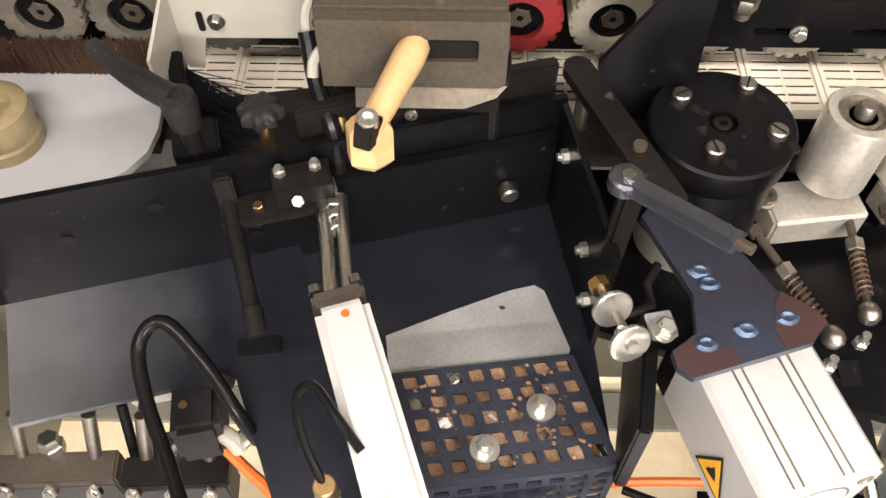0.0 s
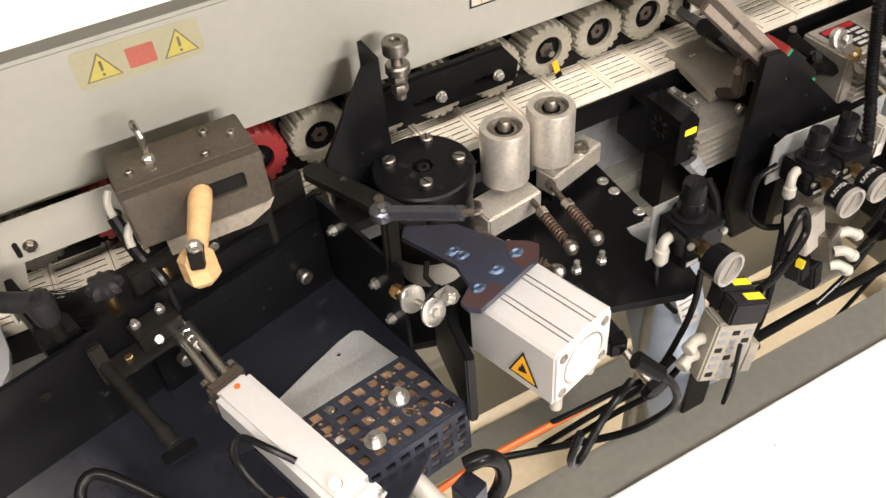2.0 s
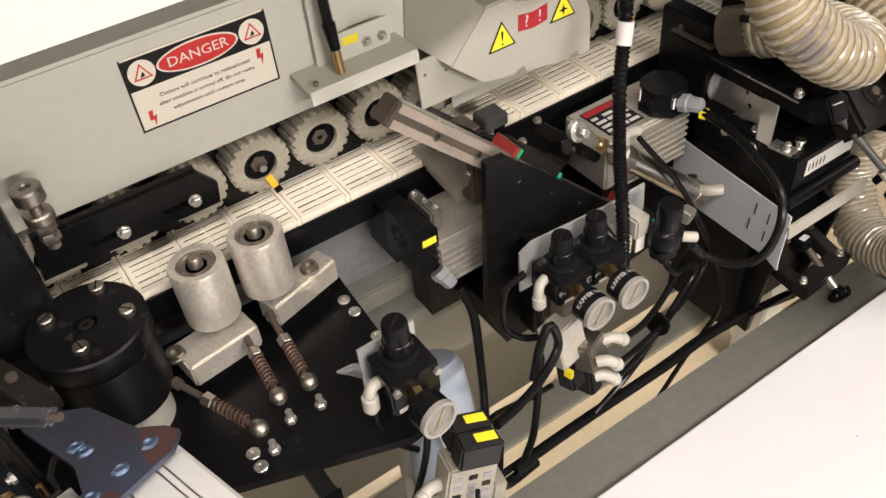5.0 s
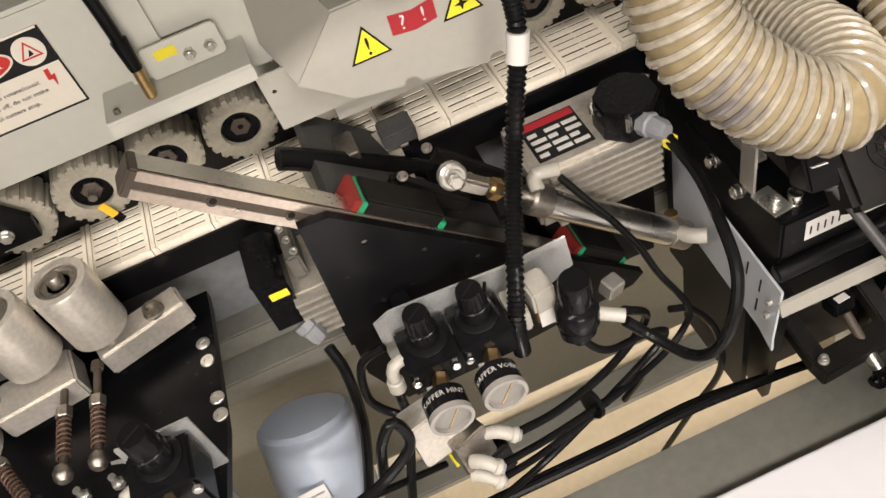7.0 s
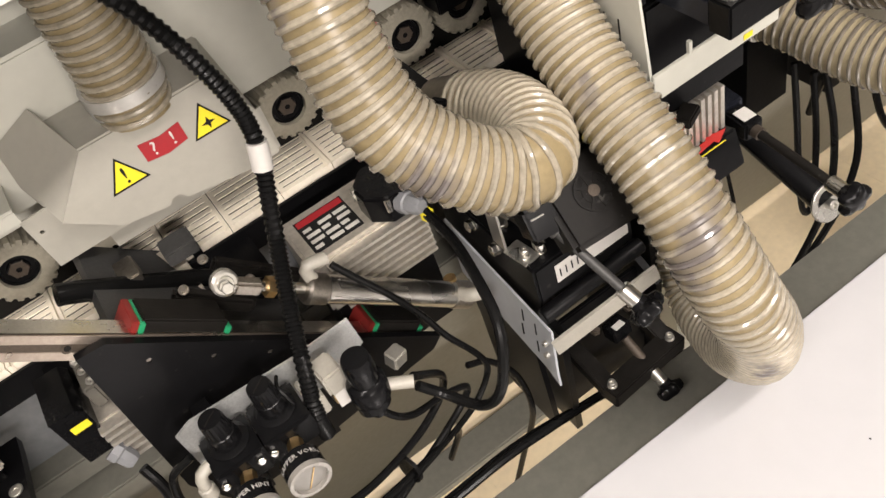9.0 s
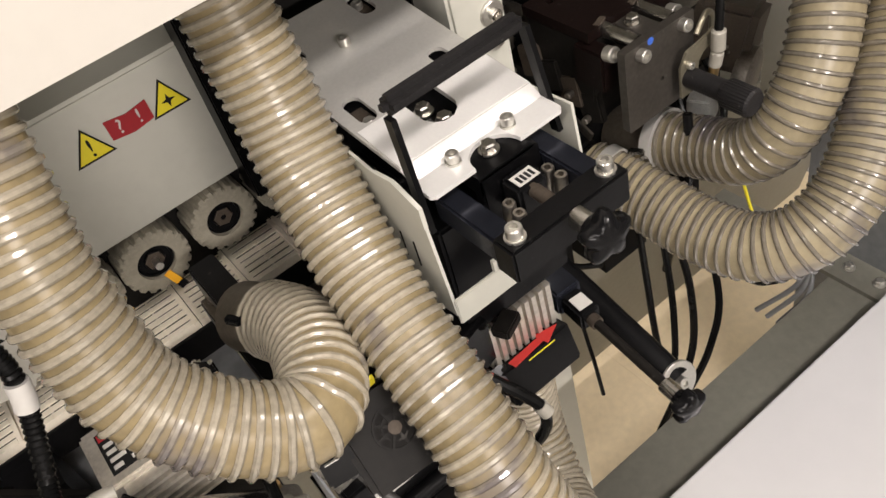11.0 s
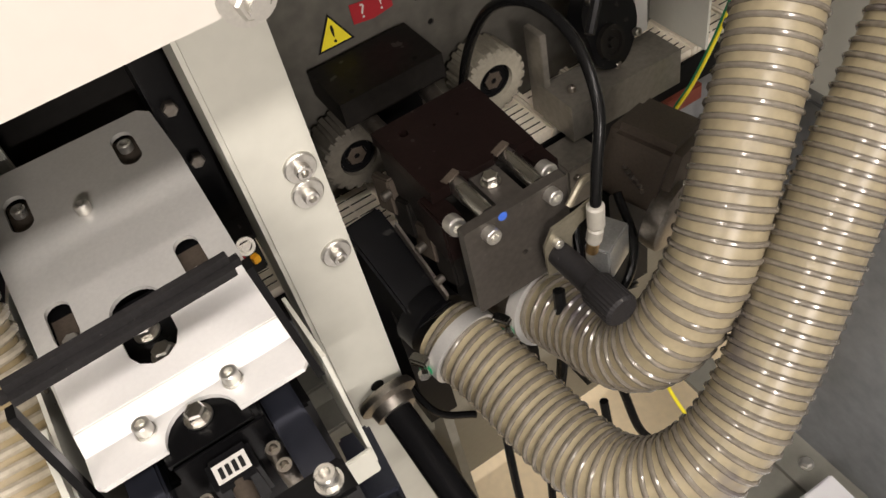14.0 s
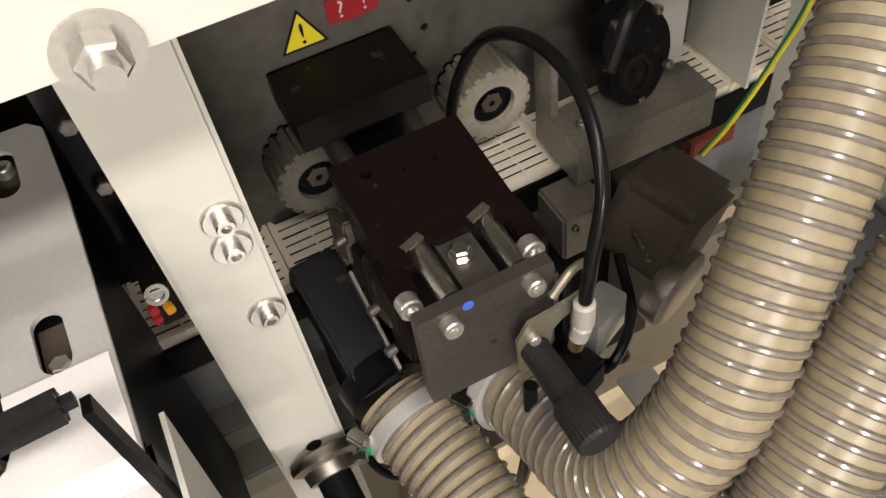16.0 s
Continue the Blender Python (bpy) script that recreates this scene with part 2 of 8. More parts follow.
def B(c, s, rot=(0, 0, 0), bev=0.0, bm=None):
    """A box with centre c, size s, turned by degrees, with bevelled edges."""
    bm = bm or bmesh.new()
    vs = bmesh.ops.create_cube(bm, size=1)["verts"]
    for v in vs:
        v.co = Vector((v.co.x * s[0], v.co.y * s[1], v.co.z * s[2]))
    if bev:
        es = list({e for v in vs for e in v.link_edges})
        r = bmesh.ops.bevel(bm, geom=es, offset=bev, segments=2, affect="EDGES")
        vs = list({v for f in r["faces"] for v in f.verts} | {v for v in vs if v.is_valid})
    bmesh.ops.transform(bm, matrix=pose(*c, *rot), verts=vs)
    return bm


def span(x0, y0, z0, x1, y1, z1, bev=0.0, bm=None):
    return B(((x0 + x1) / 2, (y0 + y1) / 2, (z0 + z1) / 2), (abs(x1 - x0), abs(y1 - y0), abs(z1 - z0)), bev=bev, bm=bm)


def beam(p0, p1, w, h, up=(0, 0, 1), bev=0.0, bm=None):
    """A bar from p0 to p1, w wide across, h high along up."""
    bm = bm or bmesh.new()
    p0, p1 = Vector(p0), Vector(p1)
    d = (p1 - p0).normalized()
    side = d.cross(Vector(up)).normalized()
    u = side.cross(d)
    m = Matrix((side, d, u)).transposed().to_4x4()
    m.translation = (p0 + p1) / 2
    tmp = B((0, 0, 0), (w, (p1 - p0).length, h), bev=bev)
    tmp.transform(m)
    me = bpy.data.meshes.new("tmp")
    tmp.to_mesh(me)
    tmp.free()
    bm.from_mesh(me)
    bpy.data.meshes.remove(me)
    return bm


def lathe(p0, axis, profile, n=24, bm=None):
    """A turned body: profile rows of (distance along the axis, radius)."""
    bm = bm or bmesh.new()
    a = Vector(axis).normalized()
    u = a.orthogonal().normalized()
    v = a.cross(u)
    rings = []
    for h, r in profile:
        c = Vector(p0) + a * h
        rings.append([bm.verts.new(c + (u * math.cos(2 * math.pi * k / n) + v * math.sin(2 * math.pi * k / n)) * max(r, 1e-5)) for k in range(n)])
    for q, w in zip(rings, rings[1:]):
        for k in range(n):
            bm.faces.new((q[k], q[(k + 1) % n], w[(k + 1) % n], w[k]))
    bm.faces.new(rings[0][::-1])
    bm.faces.new(rings[-1])
    return bm


def C(p0, p1, r, r2=None, n=20, bev=0.0, bm=None):
    d = Vector(p1) - Vector(p0)
    h, r2 = d.length, r if r2 is None else r2
    prof = [(0, r - bev), (bev, r), (h - bev, r2), (h, r2 - bev)] if bev else [(0, r), (h, r2)]
    return lathe(p0, d, prof, n, bm)


def lobed(p, axis, r, h=0.022, lobes=5):
    """A star knob with round lobes, its foot at p."""
    a = Vector(axis).normalized()
    u = a.orthogonal().normalized()
    v = a.cross(u)
    bm = bmesh.new()
    n, rings = lobes * 10, []
    for t, f in ((0, 0.42), (0.22, 0.5), (0.38, 0.95), (0.55, 1.0), (0.78, 0.97), (0.92, 0.8), (1.0, 0.4)):
        ring = []
        for k in range(n):
            w = 2 * math.pi * k / n
            rr = r * f * (1 - (0.15 * (1 - math.cos(lobes * w)) / 2 * 2 if t > 0.3 else 0))
            ring.append(bm.verts.new(Vector(p) + a * h * t + (u * math.cos(w) + v * math.sin(w)) * rr))
        rings.append(ring)
    for q, w in zip(rings, rings[1:]):
        for k in range(n):
            bm.faces.new((q[k], q[(k + 1) % n], w[(k + 1) % n], w[k]))
    bm.faces.new(rings[0][::-1])
    bm.faces.new(rings[-1])
    return bm


def curve(pts, step=0.012):
    """A smooth line through pts, in even steps."""
    p = [Vector(q) for q in pts]
    p = [p[0] * 2 - p[1]] + p + [p[-1] * 2 - p[-2]]
    dense = []
    for i in range(1, len(p) - 2):
        for k in range(40):
            t = k / 40
            dense.append(0.5 * (2 * p[i] + (p[i + 1] - p[i - 1]) * t + (2 * p[i - 1] - 5 * p[i] + 4 * p[i + 1] - p[i + 2]) * t * t
                                + (3 * p[i] - p[i - 1] - 3 * p[i + 1] + p[i + 2]) * t ** 3))
    dense.append(p[-2])
    out, run = [dense[0]], 0.0
    for a, b in zip(dense, dense[1:]):
        run += (b - a).length
        if run >= step:
            out.append(b)
            run = 0.0
    out.append(dense[-1])
    return out


def frames(line):
    """Line points with two side vectors that do not twist."""
    res, u = [], None
    for i, c in enumerate(line):
        t = (line[min(i + 1, len(line) - 1)] - line[max(i - 1, 0)]).normalized()
        u = t.orthogonal().normalized() if u is None else (u - t * u.dot(t)).normalized()
        res.append((c, u, t.cross(u)))
    return res


def tube(pts, r, n=12, step=0.006, smooth=True, bm=None, radius=None):
    bm = bm or bmesh.new()
    line = curve(pts, step) if smooth else [Vector(q) for q in pts]
    rings = []
    for i, (c, u, v) in enumerate(frames(line)):
        rr = radius(i) if radius else r
        rings.append([bm.verts.new(c + (u * math.cos(2 * math.pi * k / n) + v * math.sin(2 * math.pi * k / n)) * rr) for k in range(n)])
    for q, w in zip(rings, rings[1:]):
        for k in range(n):
            bm.faces.new((q[k], q[(k + 1) % n], w[(k + 1) % n], w[k]))
    bm.faces.new(rings[0][::-1])
    bm.faces.new(rings[-1])
    return bm


def prism(poly, vec, bm=None):
    """A polygon in space pushed along vec."""
    bm = bm or bmesh.new()
    a = [bm.verts.new(Vector(p)) for p in poly]
    b = [bm.verts.new(Vector(p) + Vector(vec)) for p in poly]
    bm.faces.new(a[::-1])
    bm.faces.new(b)
    for k in range(len(a)):
        bm.faces.new((a[k], a[(k + 1) % len(a)], b[(k + 1) % len(a)], b[k]))
    return bm


def sheet(outer, holes, m, thick, bm=None):
    """A plate of that thickness with real holes, drawn in x and y and laid by the pose m."""
    bm = bm or bmesh.new()
    edges = []
    for loop in (outer, *holes):
        vs = [bm.verts.new((x, y, 0)) for x, y in loop]
        edges += [bm.edges.new((vs[k], vs[(k + 1) % len(vs)])) for k in range(len(vs))]
    faces = [g for g in bmesh.ops.triangle_fill(bm, use_beauty=True, use_dissolve=False, edges=edges)["geom"] if isinstance(g, bmesh.types.BMFace)]
    top = bmesh.ops.extrude_face_region(bm, geom=faces)["geom"]
    bmesh.ops.translate(bm, vec=(0, 0, thick), verts=[g for g in top if isinstance(g, bmesh.types.BMVert)])
    bm.transform(m)
    return bm


def slot(cx, cy, w, h, n=8, turn=0.0):
    """A rounded slot outline, w across and h long in y."""
    r = w / 2
    pts = [(r * math.cos(a), (h / 2 - r) + r * math.sin(a)) for a in [math.pi * k / n for k in range(n + 1)]]
    pts += [(-x, -y) for x, y in pts]
    c, s = math.cos(turn), math.sin(turn)
    return [(cx + x * c - y * s, cy + x * s + y * c) for x, y in pts]


def ring2(cx, cy, r, n=16):
    return [(cx + r * math.cos(2 * math.pi * k / n), cy + r * math.sin(2 * math.pi * k / n)) for k in range(n)]


def rect(x0, y0, x1, y1, r=0.0, n=4):
    if not r:
        return [(x0, y0), (x1, y0), (x1, y1), (x0, y1)]
    out = []
    for cx, cy, a in ((x1 - r, y0 + r, -90), (x1 - r, y1 - r, 0), (x0 + r, y1 - r, 90), (x0 + r, y0 + r, 180)):
        out += [(cx + r * math.cos(radians(a + 90 * k / n)), cy + r * math.sin(radians(a + 90 * k / n))) for k in range(n + 1)]
    return out


def cap_screw(parent, p, axis=(0, 0, 1), d=0.013, name="cap_screw", mat=None, washer=0.0):
    a = Vector(axis).normalized()
    p = Vector(p)
    if washer:
        part("washer", C(p, p + a * 0.002, washer / 2, n=20), ZINC, parent)
        p = p + a * 0.002
    bm = lathe(p, a, [(0, d / 2), (d * 0.62, d / 2), (d * 0.7, d * 0.44), (d * 0.7, d * 0.27), (d * 0.35, d * 0.25)], 16)
    part(name, bm, mat or ZINC, parent)


def hex_bolt(parent, p, axis=(0, 0, 1), d=0.013, name="bolt", mat=None, washer=0.0, stud=0.0):
    a = Vector(axis).normalized()
    p = Vector(p)
    bm = bmesh.new()
    if washer:
        C(p, p + a * 0.0018, washer / 2, n=20, bm=bm)
        p = p + a * 0.0018
    lathe(p, a, [(0, d * 0.56), (d * 0.45, d * 0.56), (d * 0.55, d * 0.46)], 6, bm)
    if stud:
        C(p + a * d * 0.5, p + a * (d * 0.5 + stud), d * 0.32, n=12, bm=bm)
    part(name, bm, mat or ZINC, parent)


def writing(text, size, m, mat, parent, name="lettering", width=0.0):
    cu = bpy.data.curves.new(name, "FONT")
    cu.body, cu.size, cu.extrude, cu.align_x, cu.align_y, cu.resolution_u = text, size, 0.0001, "CENTER", "CENTER", 2
    ob = bpy.data.objects.new(name, cu)
    scene.collection.objects.link(ob)
    dg = bpy.context.evaluated_depsgraph_get()
    me = bpy.data.meshes.new_from_object(ob.evaluated_get(dg))
    bpy.data.objects.remove(ob)
    xs = [v.co.x for v in me.vertices]
    f = width / (max(xs) - min(xs)) if width else 1.0
    me.transform(WHERE[parent].inverted() @ m @ Matrix.Diagonal((f, 1, 1, 1)))
    me.materials.clear()
    me.materials.append(mat)
    o = new(name, me)
    o.parent = parent
    WHERE[o] = WHERE[parent]
    return o

# ---------------- the room and the machine's frame ----------------
# Floor around the machine is unseen; its grey keeps warm bounce off the steel.
bmf = sheet(rect(-5, -5, 7, 6), [], pose(0, 0, -0.02), 0.02)
solo("floor", bmf, CONCRETE, "unseen grey workshop floor, kept neutral for bounce", "floor", kind="structure")
boards = thing("board_floor", "pale wooden boards laid under the machine", "floor", (0.6, 0.7, 0.0), kind="structure")
for k in range(9):
    part("plank", span(-0.9 + k * 0.40, 0.05, 0.0, -0.5004 + k * 0.40, 1.5, 0.022), FLOORW, boards)
solo("ceiling", span(-5, -5, 3.0, 7, 6, 3.1), PLASTER, "plain white workshop ceiling", "ceiling", kind="structure")
solo("wall_north", span(-5, 6, 0, 7, 6.15, 3.0), PLASTER, "plain white workshop wall", "wall", kind="structure")
solo("wall_south", span(-5, -5.15, 0, 7, -5, 3.0), PLASTER, "plain white workshop wall", "wall", kind="structure")
solo("wall_west", span(-5.15, -5, 0, -5, 6, 3.0), PLASTER, "plain white workshop wall", "wall", kind="structure")
solo("wall_east", span(7, -5, 0, 7.15, 6, 3.0), PLASTER, "plain white workshop wall", "wall", kind="structure")

XA, XB = -0.75, 1.96
base = thing("machine_base", "olive grey welded steel base of the edge banding machine", "machine frame", (0.6, 0.6, 0), kind="structure")
part("bed_face", span(XA, 0.735, 0.80, 2.6, 0.90, 0.955, 0.002), BEDGREY, base, "blue grey steel bed beam")
part("bed_ledge", span(XA, 0.70, 0.76, 2.6, 0.90, 0.80, 0.003), OLIVE, base)
part("bed_lip", span(XA, 0.66, 0.715, XB, 0.90, 0.758, 0.003), OLIVE, base)
part("inner_sheet", prism([(XA, 0.70, 0.714), (2.6, 0.70, 0.714), (2.6, 0.862, 0.06), (XA, 0.862, 0.06)], (0, 0.012, 0.003)), OLIVE, base)
part("bottom_beam", span(XA, 0.76, 0.022, 1.60, 0.838, 0.045, 0.004), OLIVE, base)
part("front_rail", span(XA, 0.16, 0.615, 1.975, 0.368, 0.66, 0.004), OLIVE, base, "olive grey front rail")
part("end_wall", span(1.975, -0.3, 0.0, 1.99, 0.45, 1.165, 0.002), BEDGREY, base, "grey end panel")
part("end_flange", span(1.925, 0.10, 0.660, 1.975, 0.60, 0.668), OLIVE, base, "grey flange with two screws")
for y in (0.352, 0.303):
    hex_bolt(base, (1.952, y, 0.668), (0, 0, 1), 0.012, "screw", washer=0.018)
part("cross_sheet", span(1.645, 0.70, 0.0, 1.66, 0.86, 0.70), OLIVE, base)
part("west_end", span(XA - 0.02, 0.15, 0.0, XA, 1.1, 0.955), OLIVE, base)


front_cover = thing("front_cover", "glossy white folded sheet metal cover in front of the rail", "cover", (0.9, 0.0, 0.70))
part("sheet", prism([(-0.75, 0.255, 0.745), (1.923, 0.255, 0.745), (1.923, -0.12, 0.715), (-0.75, -0.12, 0.715)], (0, 0, 0.004)), PANELW, front_cover)
part("folded_edge", prism([(-0.75, 0.255, 0.745), (1.923, 0.255, 0.745), (1.923, 0.255, 0.664), (-0.75, 0.255, 0.664)], (0, 0.003, 0)), PANELW, front_cover)

random.seed(12)
for x, y in [(1.105, 0.075), (1.112, 0.068), (0.905, 0.02), (0.93, 0.06)] + [(random.uniform(0.3, 1.85), random.uniform(-0.1, 0.24)) for k in range(14)]:
    z = 0.719 + (y + 0.12) * 0.08
    part("speck", B((x, y, z + 0.0004), (random.uniform(0.0008, 0.0018), random.uniform(0.0012, 0.0032), 0.0006), (4.6, 0, random.uniform(0, 180))), BLACKDUST, front_cover)

# upper pressure beam behind the wheels, with its sheet cladding
upper = thing("pressure_beam", "light grey painted upper pressure beam with folded edge", "machine panel", (0.6, 0.75, 1.12), kind="structure")
part("lower_panel", span(-0.75, 0.732, 1.128, 1.36, 0.745, 1.298, 0.002), CREAM, upper)
part("folded_top", span(-0.75, 0.732, 1.2985, 1.36, 0.80, 1.302), CREAM, upper)
part("upper_panel", span(-0.75, 0.80, 1.285, 2.6, 0.815, 1.9), CREAM, upper)
# Added near-black sheet stands in for the shade under the beam.
part("shade_backing", span(-0.75, 0.775, 0.985, 2.6, 0.80, 1.285), DARKIN, upper, "near-black sheet painted for the shade under the beam")
for x in (0.335, -0.1, 0.72):
    hex_bolt(upper, (x, 0.765, 1.302), (0, 0, 1), 0.010, "screw")

hood = thing("hood", "large warm white sheet metal hood over the machine", "hood", (0.6, 0.6, 1.44))
part("front_sheet", span(-1.2, 0.455, 1.450, 2.2, 0.459, 1.95), WHITEP, hood)
part("bottom_fold", span(-1.2, 0.459, 1.450, 2.2, 0.475, 1.4535), WHITEP, hood)
part("top_sheet", span(-1.2, 0.455, 1.95, 2.2, 1.1, 1.954), WHITEP, hood)
hex_bolt(hood, (1.547, 0.4548, 1.456), (0, -1, 0), 0.020, "flange_bolt", ZINC, washer=0.036, stud=0.008)

post = thing("frame_post", "light grey painted square steel post bolted to the hood", "post", (1.546, 0.60, 0.0), kind="structure")
part("tube", span(1.511, 0.57, 0.0, 1.580, 0.64, 1.44, 0.004), CREAM, post)
for p in ((1.561, 0.57, 1.239), (1.559, 0.57, 1.211), (1.562, 0.57, 1.131)):
    cap_screw(post, p, (0, -1, 0), 0.014, washer=0.030, mat=STEEL)
    part("bush", C(p, (p[0], 0.566, p[2]), 0.0145, n=24, bev=0.001), ZINC, post)
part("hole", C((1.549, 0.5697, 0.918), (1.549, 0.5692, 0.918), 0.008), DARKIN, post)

# ---------------- feed chain ----------------
chain = thing("feed_chain", "ivory plastic feed chain pads in a long row", "conveyor chain", (0.6, 0.72, 0.985))
PZ, PY0, PY1, PITCH = 1.006, 0.690, 0.785, 0.0745
bm = bmesh.new()
span(-0.036, PY0, PZ - 0.03, 0.036, PY1, PZ - 0.012, bm=bm)
for sx in (-1, 1):
    span(min(sx * 0.0368, sx * 0.0300), PY0 - 0.002, PZ - 0.03, max(sx * 0.0368, sx * 0.0300), PY1, PZ - 0.0005, bm=bm)
    span(min(sx * 0.0364, sx * 0.0318), PY0 - 0.003, PZ - 0.03, max(sx * 0.0364, sx * 0.0318), PY1 + 0.002, PZ + 0.0030, bm=bm)
span(-0.0012, PY0, PZ - 0.03, 0.0012, PY1, PZ - 0.0012, bm=bm)
for k in range(8):
    y = PY0 + 0.0005 + k * 0.0118
    d = 0.0006 if k % 3 == 1 else 0.0
    span(-0.0305, y, PZ - 0.013, -0.0008, y + 0.0082, PZ - d, bm=bm)
    span(0.0008, y, PZ - 0.013, 0.0305, y + 0.0082, PZ - d, bm=bm)
for y in (PY0 + 0.028, PY0 + 0.063):
    C((0, y, PZ - 0.008), (0, y, PZ + 0.001), 0.0035, n=8, bm=bm)
bm.transform(pose(-0.6, -0.72, -0.985))
pad_mesh = finish("chain_pad", bm, PAD)
for k in range(-17, 24):
    ob = new("chain_pad", pad_mesh)
    ob.parent = chain
    ob.location = (0.815 + k * PITCH, 0, 0)
part("gap_filler", span(0.815 - 18 * PITCH, PY0 + 0.003, PZ - 0.034, 0.815 + 24 * PITCH, PY1 - 0.001, PZ - 0.0018), PADGAP, chain)
guide = thing("chain_guide", "black chain guide rail under the pads", "guide rail", (0.6, 0.72, 0.957), kind="structure")
part("rail", span(-0.75, 0.694, 0.957, 2.6, 0.775, 0.974, 0.001), BLACK, guide)
part("front_strip", span(-0.75, 0.681, 0.957, 2.6, 0.6865, 0.9985, 0.001), BLACK, guide)

# ---------------- pressure wheels ----------------


def wheel_at(x, red=False, tag=False, in_shade=False):
    w = thing("toothed_roller", "red rubber toothed feed roller with black hub" if red else "dark grey toothed rubber feed roller, shade painted in" if in_shade else "beige grey toothed rubber feed roller with black hub",
              "roller", (x + 0.002, 0.744, 1.087), "feed rollers above the chain")
    bm = bmesh.new()
    n = 20
    rings = []
    for y, dr in ((-0.024, -0.003), (-0.022, 0), (0.020, 0), (0.022, -0.003)):
        ring = []
        for k in range(n):
            for f, r in ((0.0, 0.0415), (0.46, 0.0415), (0.58, 0.0380), (0.88, 0.0380)):
                a = 2 * math.pi * (k + f) / n
                ring.append(bm.verts.new(((r + dr) * math.cos(a), y, (r + dr) * math.sin(a))))
        rings.append(ring)
    for q, r in zip(rings, rings[1:]):
        for k in range(len(q)):
            bm.faces.new((q[k], q[(k + 1) % len(q)], r[(k + 1) % len(q)], r[k]))
    bm.faces.new(rings[-1])
    inner = [bm.verts.new((0.0225 * math.cos(2 * math.pi * k / (4 * n)), -0.024, 0.0225 * math.sin(2 * math.pi * k / (4 * n)))) for k in range(4 * n)]
    deep = [bm.verts.new((v.co.x, -0.014, v.co.z)) for v in inner]
    for k in range(4 * n):
        j = (k + 1) % (4 * n)
        bm.faces.new((rings[0][k], rings[0][j], inner[j], inner[k]))
        bm.faces.new((inner[k], inner[j], deep[j], deep[k]))
    bm.faces.new(deep)
    part("tyre", bm, REDTYRE if red else SHADETYRE if in_shade else TYRE, w, local=True)
    part("hub", lathe((0, -0.0145, 0), (0, -1, 0), [(0, 0.0222), (0.003, 0.0222), (0.003, 0.0195), (0.001, 0.019), (0.001, 0.013), (0.004, 0.012)], 24), BLACK, w, local=True)
    part("hub_bolt", lathe((0, -0.013, 0), (0, -1, 0), [(0, 0.0125), (0.005, 0.0125), (0.0065, 0.011), (0.0065, 0.004), (0.003, 0.0035)], 6), BROWNDUST, w, local=True)
    part("axle", C((0, 0.02, 0), (0, 0.05, 0), 0.012), DULL, w, local=True)
    if tag:
        part("eye_bolt", C((0, -0.02, 0), (0, -0.032, 0), 0.005, n=12), STEEL, w, local=True)
        part("tag", B((0.006, -0.034, -0.022), (0.009, 0.002, 0.022), (0, -18, 0)), ORANGE, w, "yellow tag with black tip", local=True)
        part("tag_tip", B((0.011, -0.034, -0.036), (0.010, 0.003, 0.010), (0, -18, 0)), BLACK, w, local=True)


for k in range(-5, 9):
    wheel_at(0.09 + 0.0878 * k - (0.017 if k < -2 else 0), k in (0, -2), k == 5, k < -2)
for x, tag in ((1.062, False), (1.147, True), (1.238, False), (1.325, False), (1.654, False), (1.838, False)):
    wheel_at(x, False, tag, x == 1.654)

# ---------------- corrugated extraction hoses ----------------


def hose(pts, r, label, pitch=0.0118, name="extraction_hose", wall=HOSE, rib=HOSERIB, wire=0.0036):
    line = curve(pts, 0.004)
    h = thing(name, label, "hose", tuple(pts[-1]), "extraction hoses")
    nn = 20
    bm = bmesh.new()
    rings = []
    for i, (c, u, v) in enumerate(frames(line)):
        rr = r - 0.0034
        rings.append([bm.verts.new(c + (u * math.cos(2 * math.pi * k / nn) + v * math.sin(2 * math.pi * k / nn)) * rr) for k in range(nn)])
    for q, w in zip(rings, rings[1:]):
        for k in range(nn):
            bm.faces.new((q[k], q[(k + 1) % nn], w[(k + 1) % nn], w[k]))
    part("hose_wall", bm, wall, h, "cream translucent hose wall")
    fr = frames(line)
    run = [0.0]
    for p0, p1 in zip(line, line[1:]):
        run.append(run[-1] + (p1 - p0).length)
    helix, k, i = [], 0, 0
    while True:
        s = k * pitch / 22
        while i < len(run) - 2 and run[i + 1] < s:
            i += 1
        if s > run[-1]:
            break
        f = (s - run[i]) / max(run[i + 1] - run[i], 1e-6)
        c, u, v = fr[i][0].lerp(fr[i + 1][0], f), fr[i][1], fr[i][2]
        a = 2 * math.pi * k / 22
        helix.append(c + (u * math.cos(a) + v * math.sin(a)) * (r - 0.0031))
        k += 1
    part("spiral", tube(helix, wire, 8, smooth=False), rib, h, "glossy grey spiral rib")
    return h


H0 = hose([(0.913, 0.675, 1.213), (0.916, 0.675, 1.28), (0.918, 0.68, 1.38), (0.922, 0.70, 1.60)], 0.041, "cream corrugated hose rising from the grey cover")
H1 = hose([(1.11, 0.56, 1.58), (1.088, 0.51, 1.47), (1.076, 0.475, 1.399), (1.067, 0.447, 1.345), (1.065, 0.421, 1.289), (1.072, 0.395, 1.239), (1.102, 0.367, 1.196), (1.137, 0.35, 1.169),
           (1.166, 0.347, 1.160), (1.189, 0.372, 1.156), (1.204, 0.415, 1.147), (1.208, 0.465, 1.131), (1.198, 0.515, 1.112)], 0.0395, "cream corrugated hose bent back to the trimming motor")
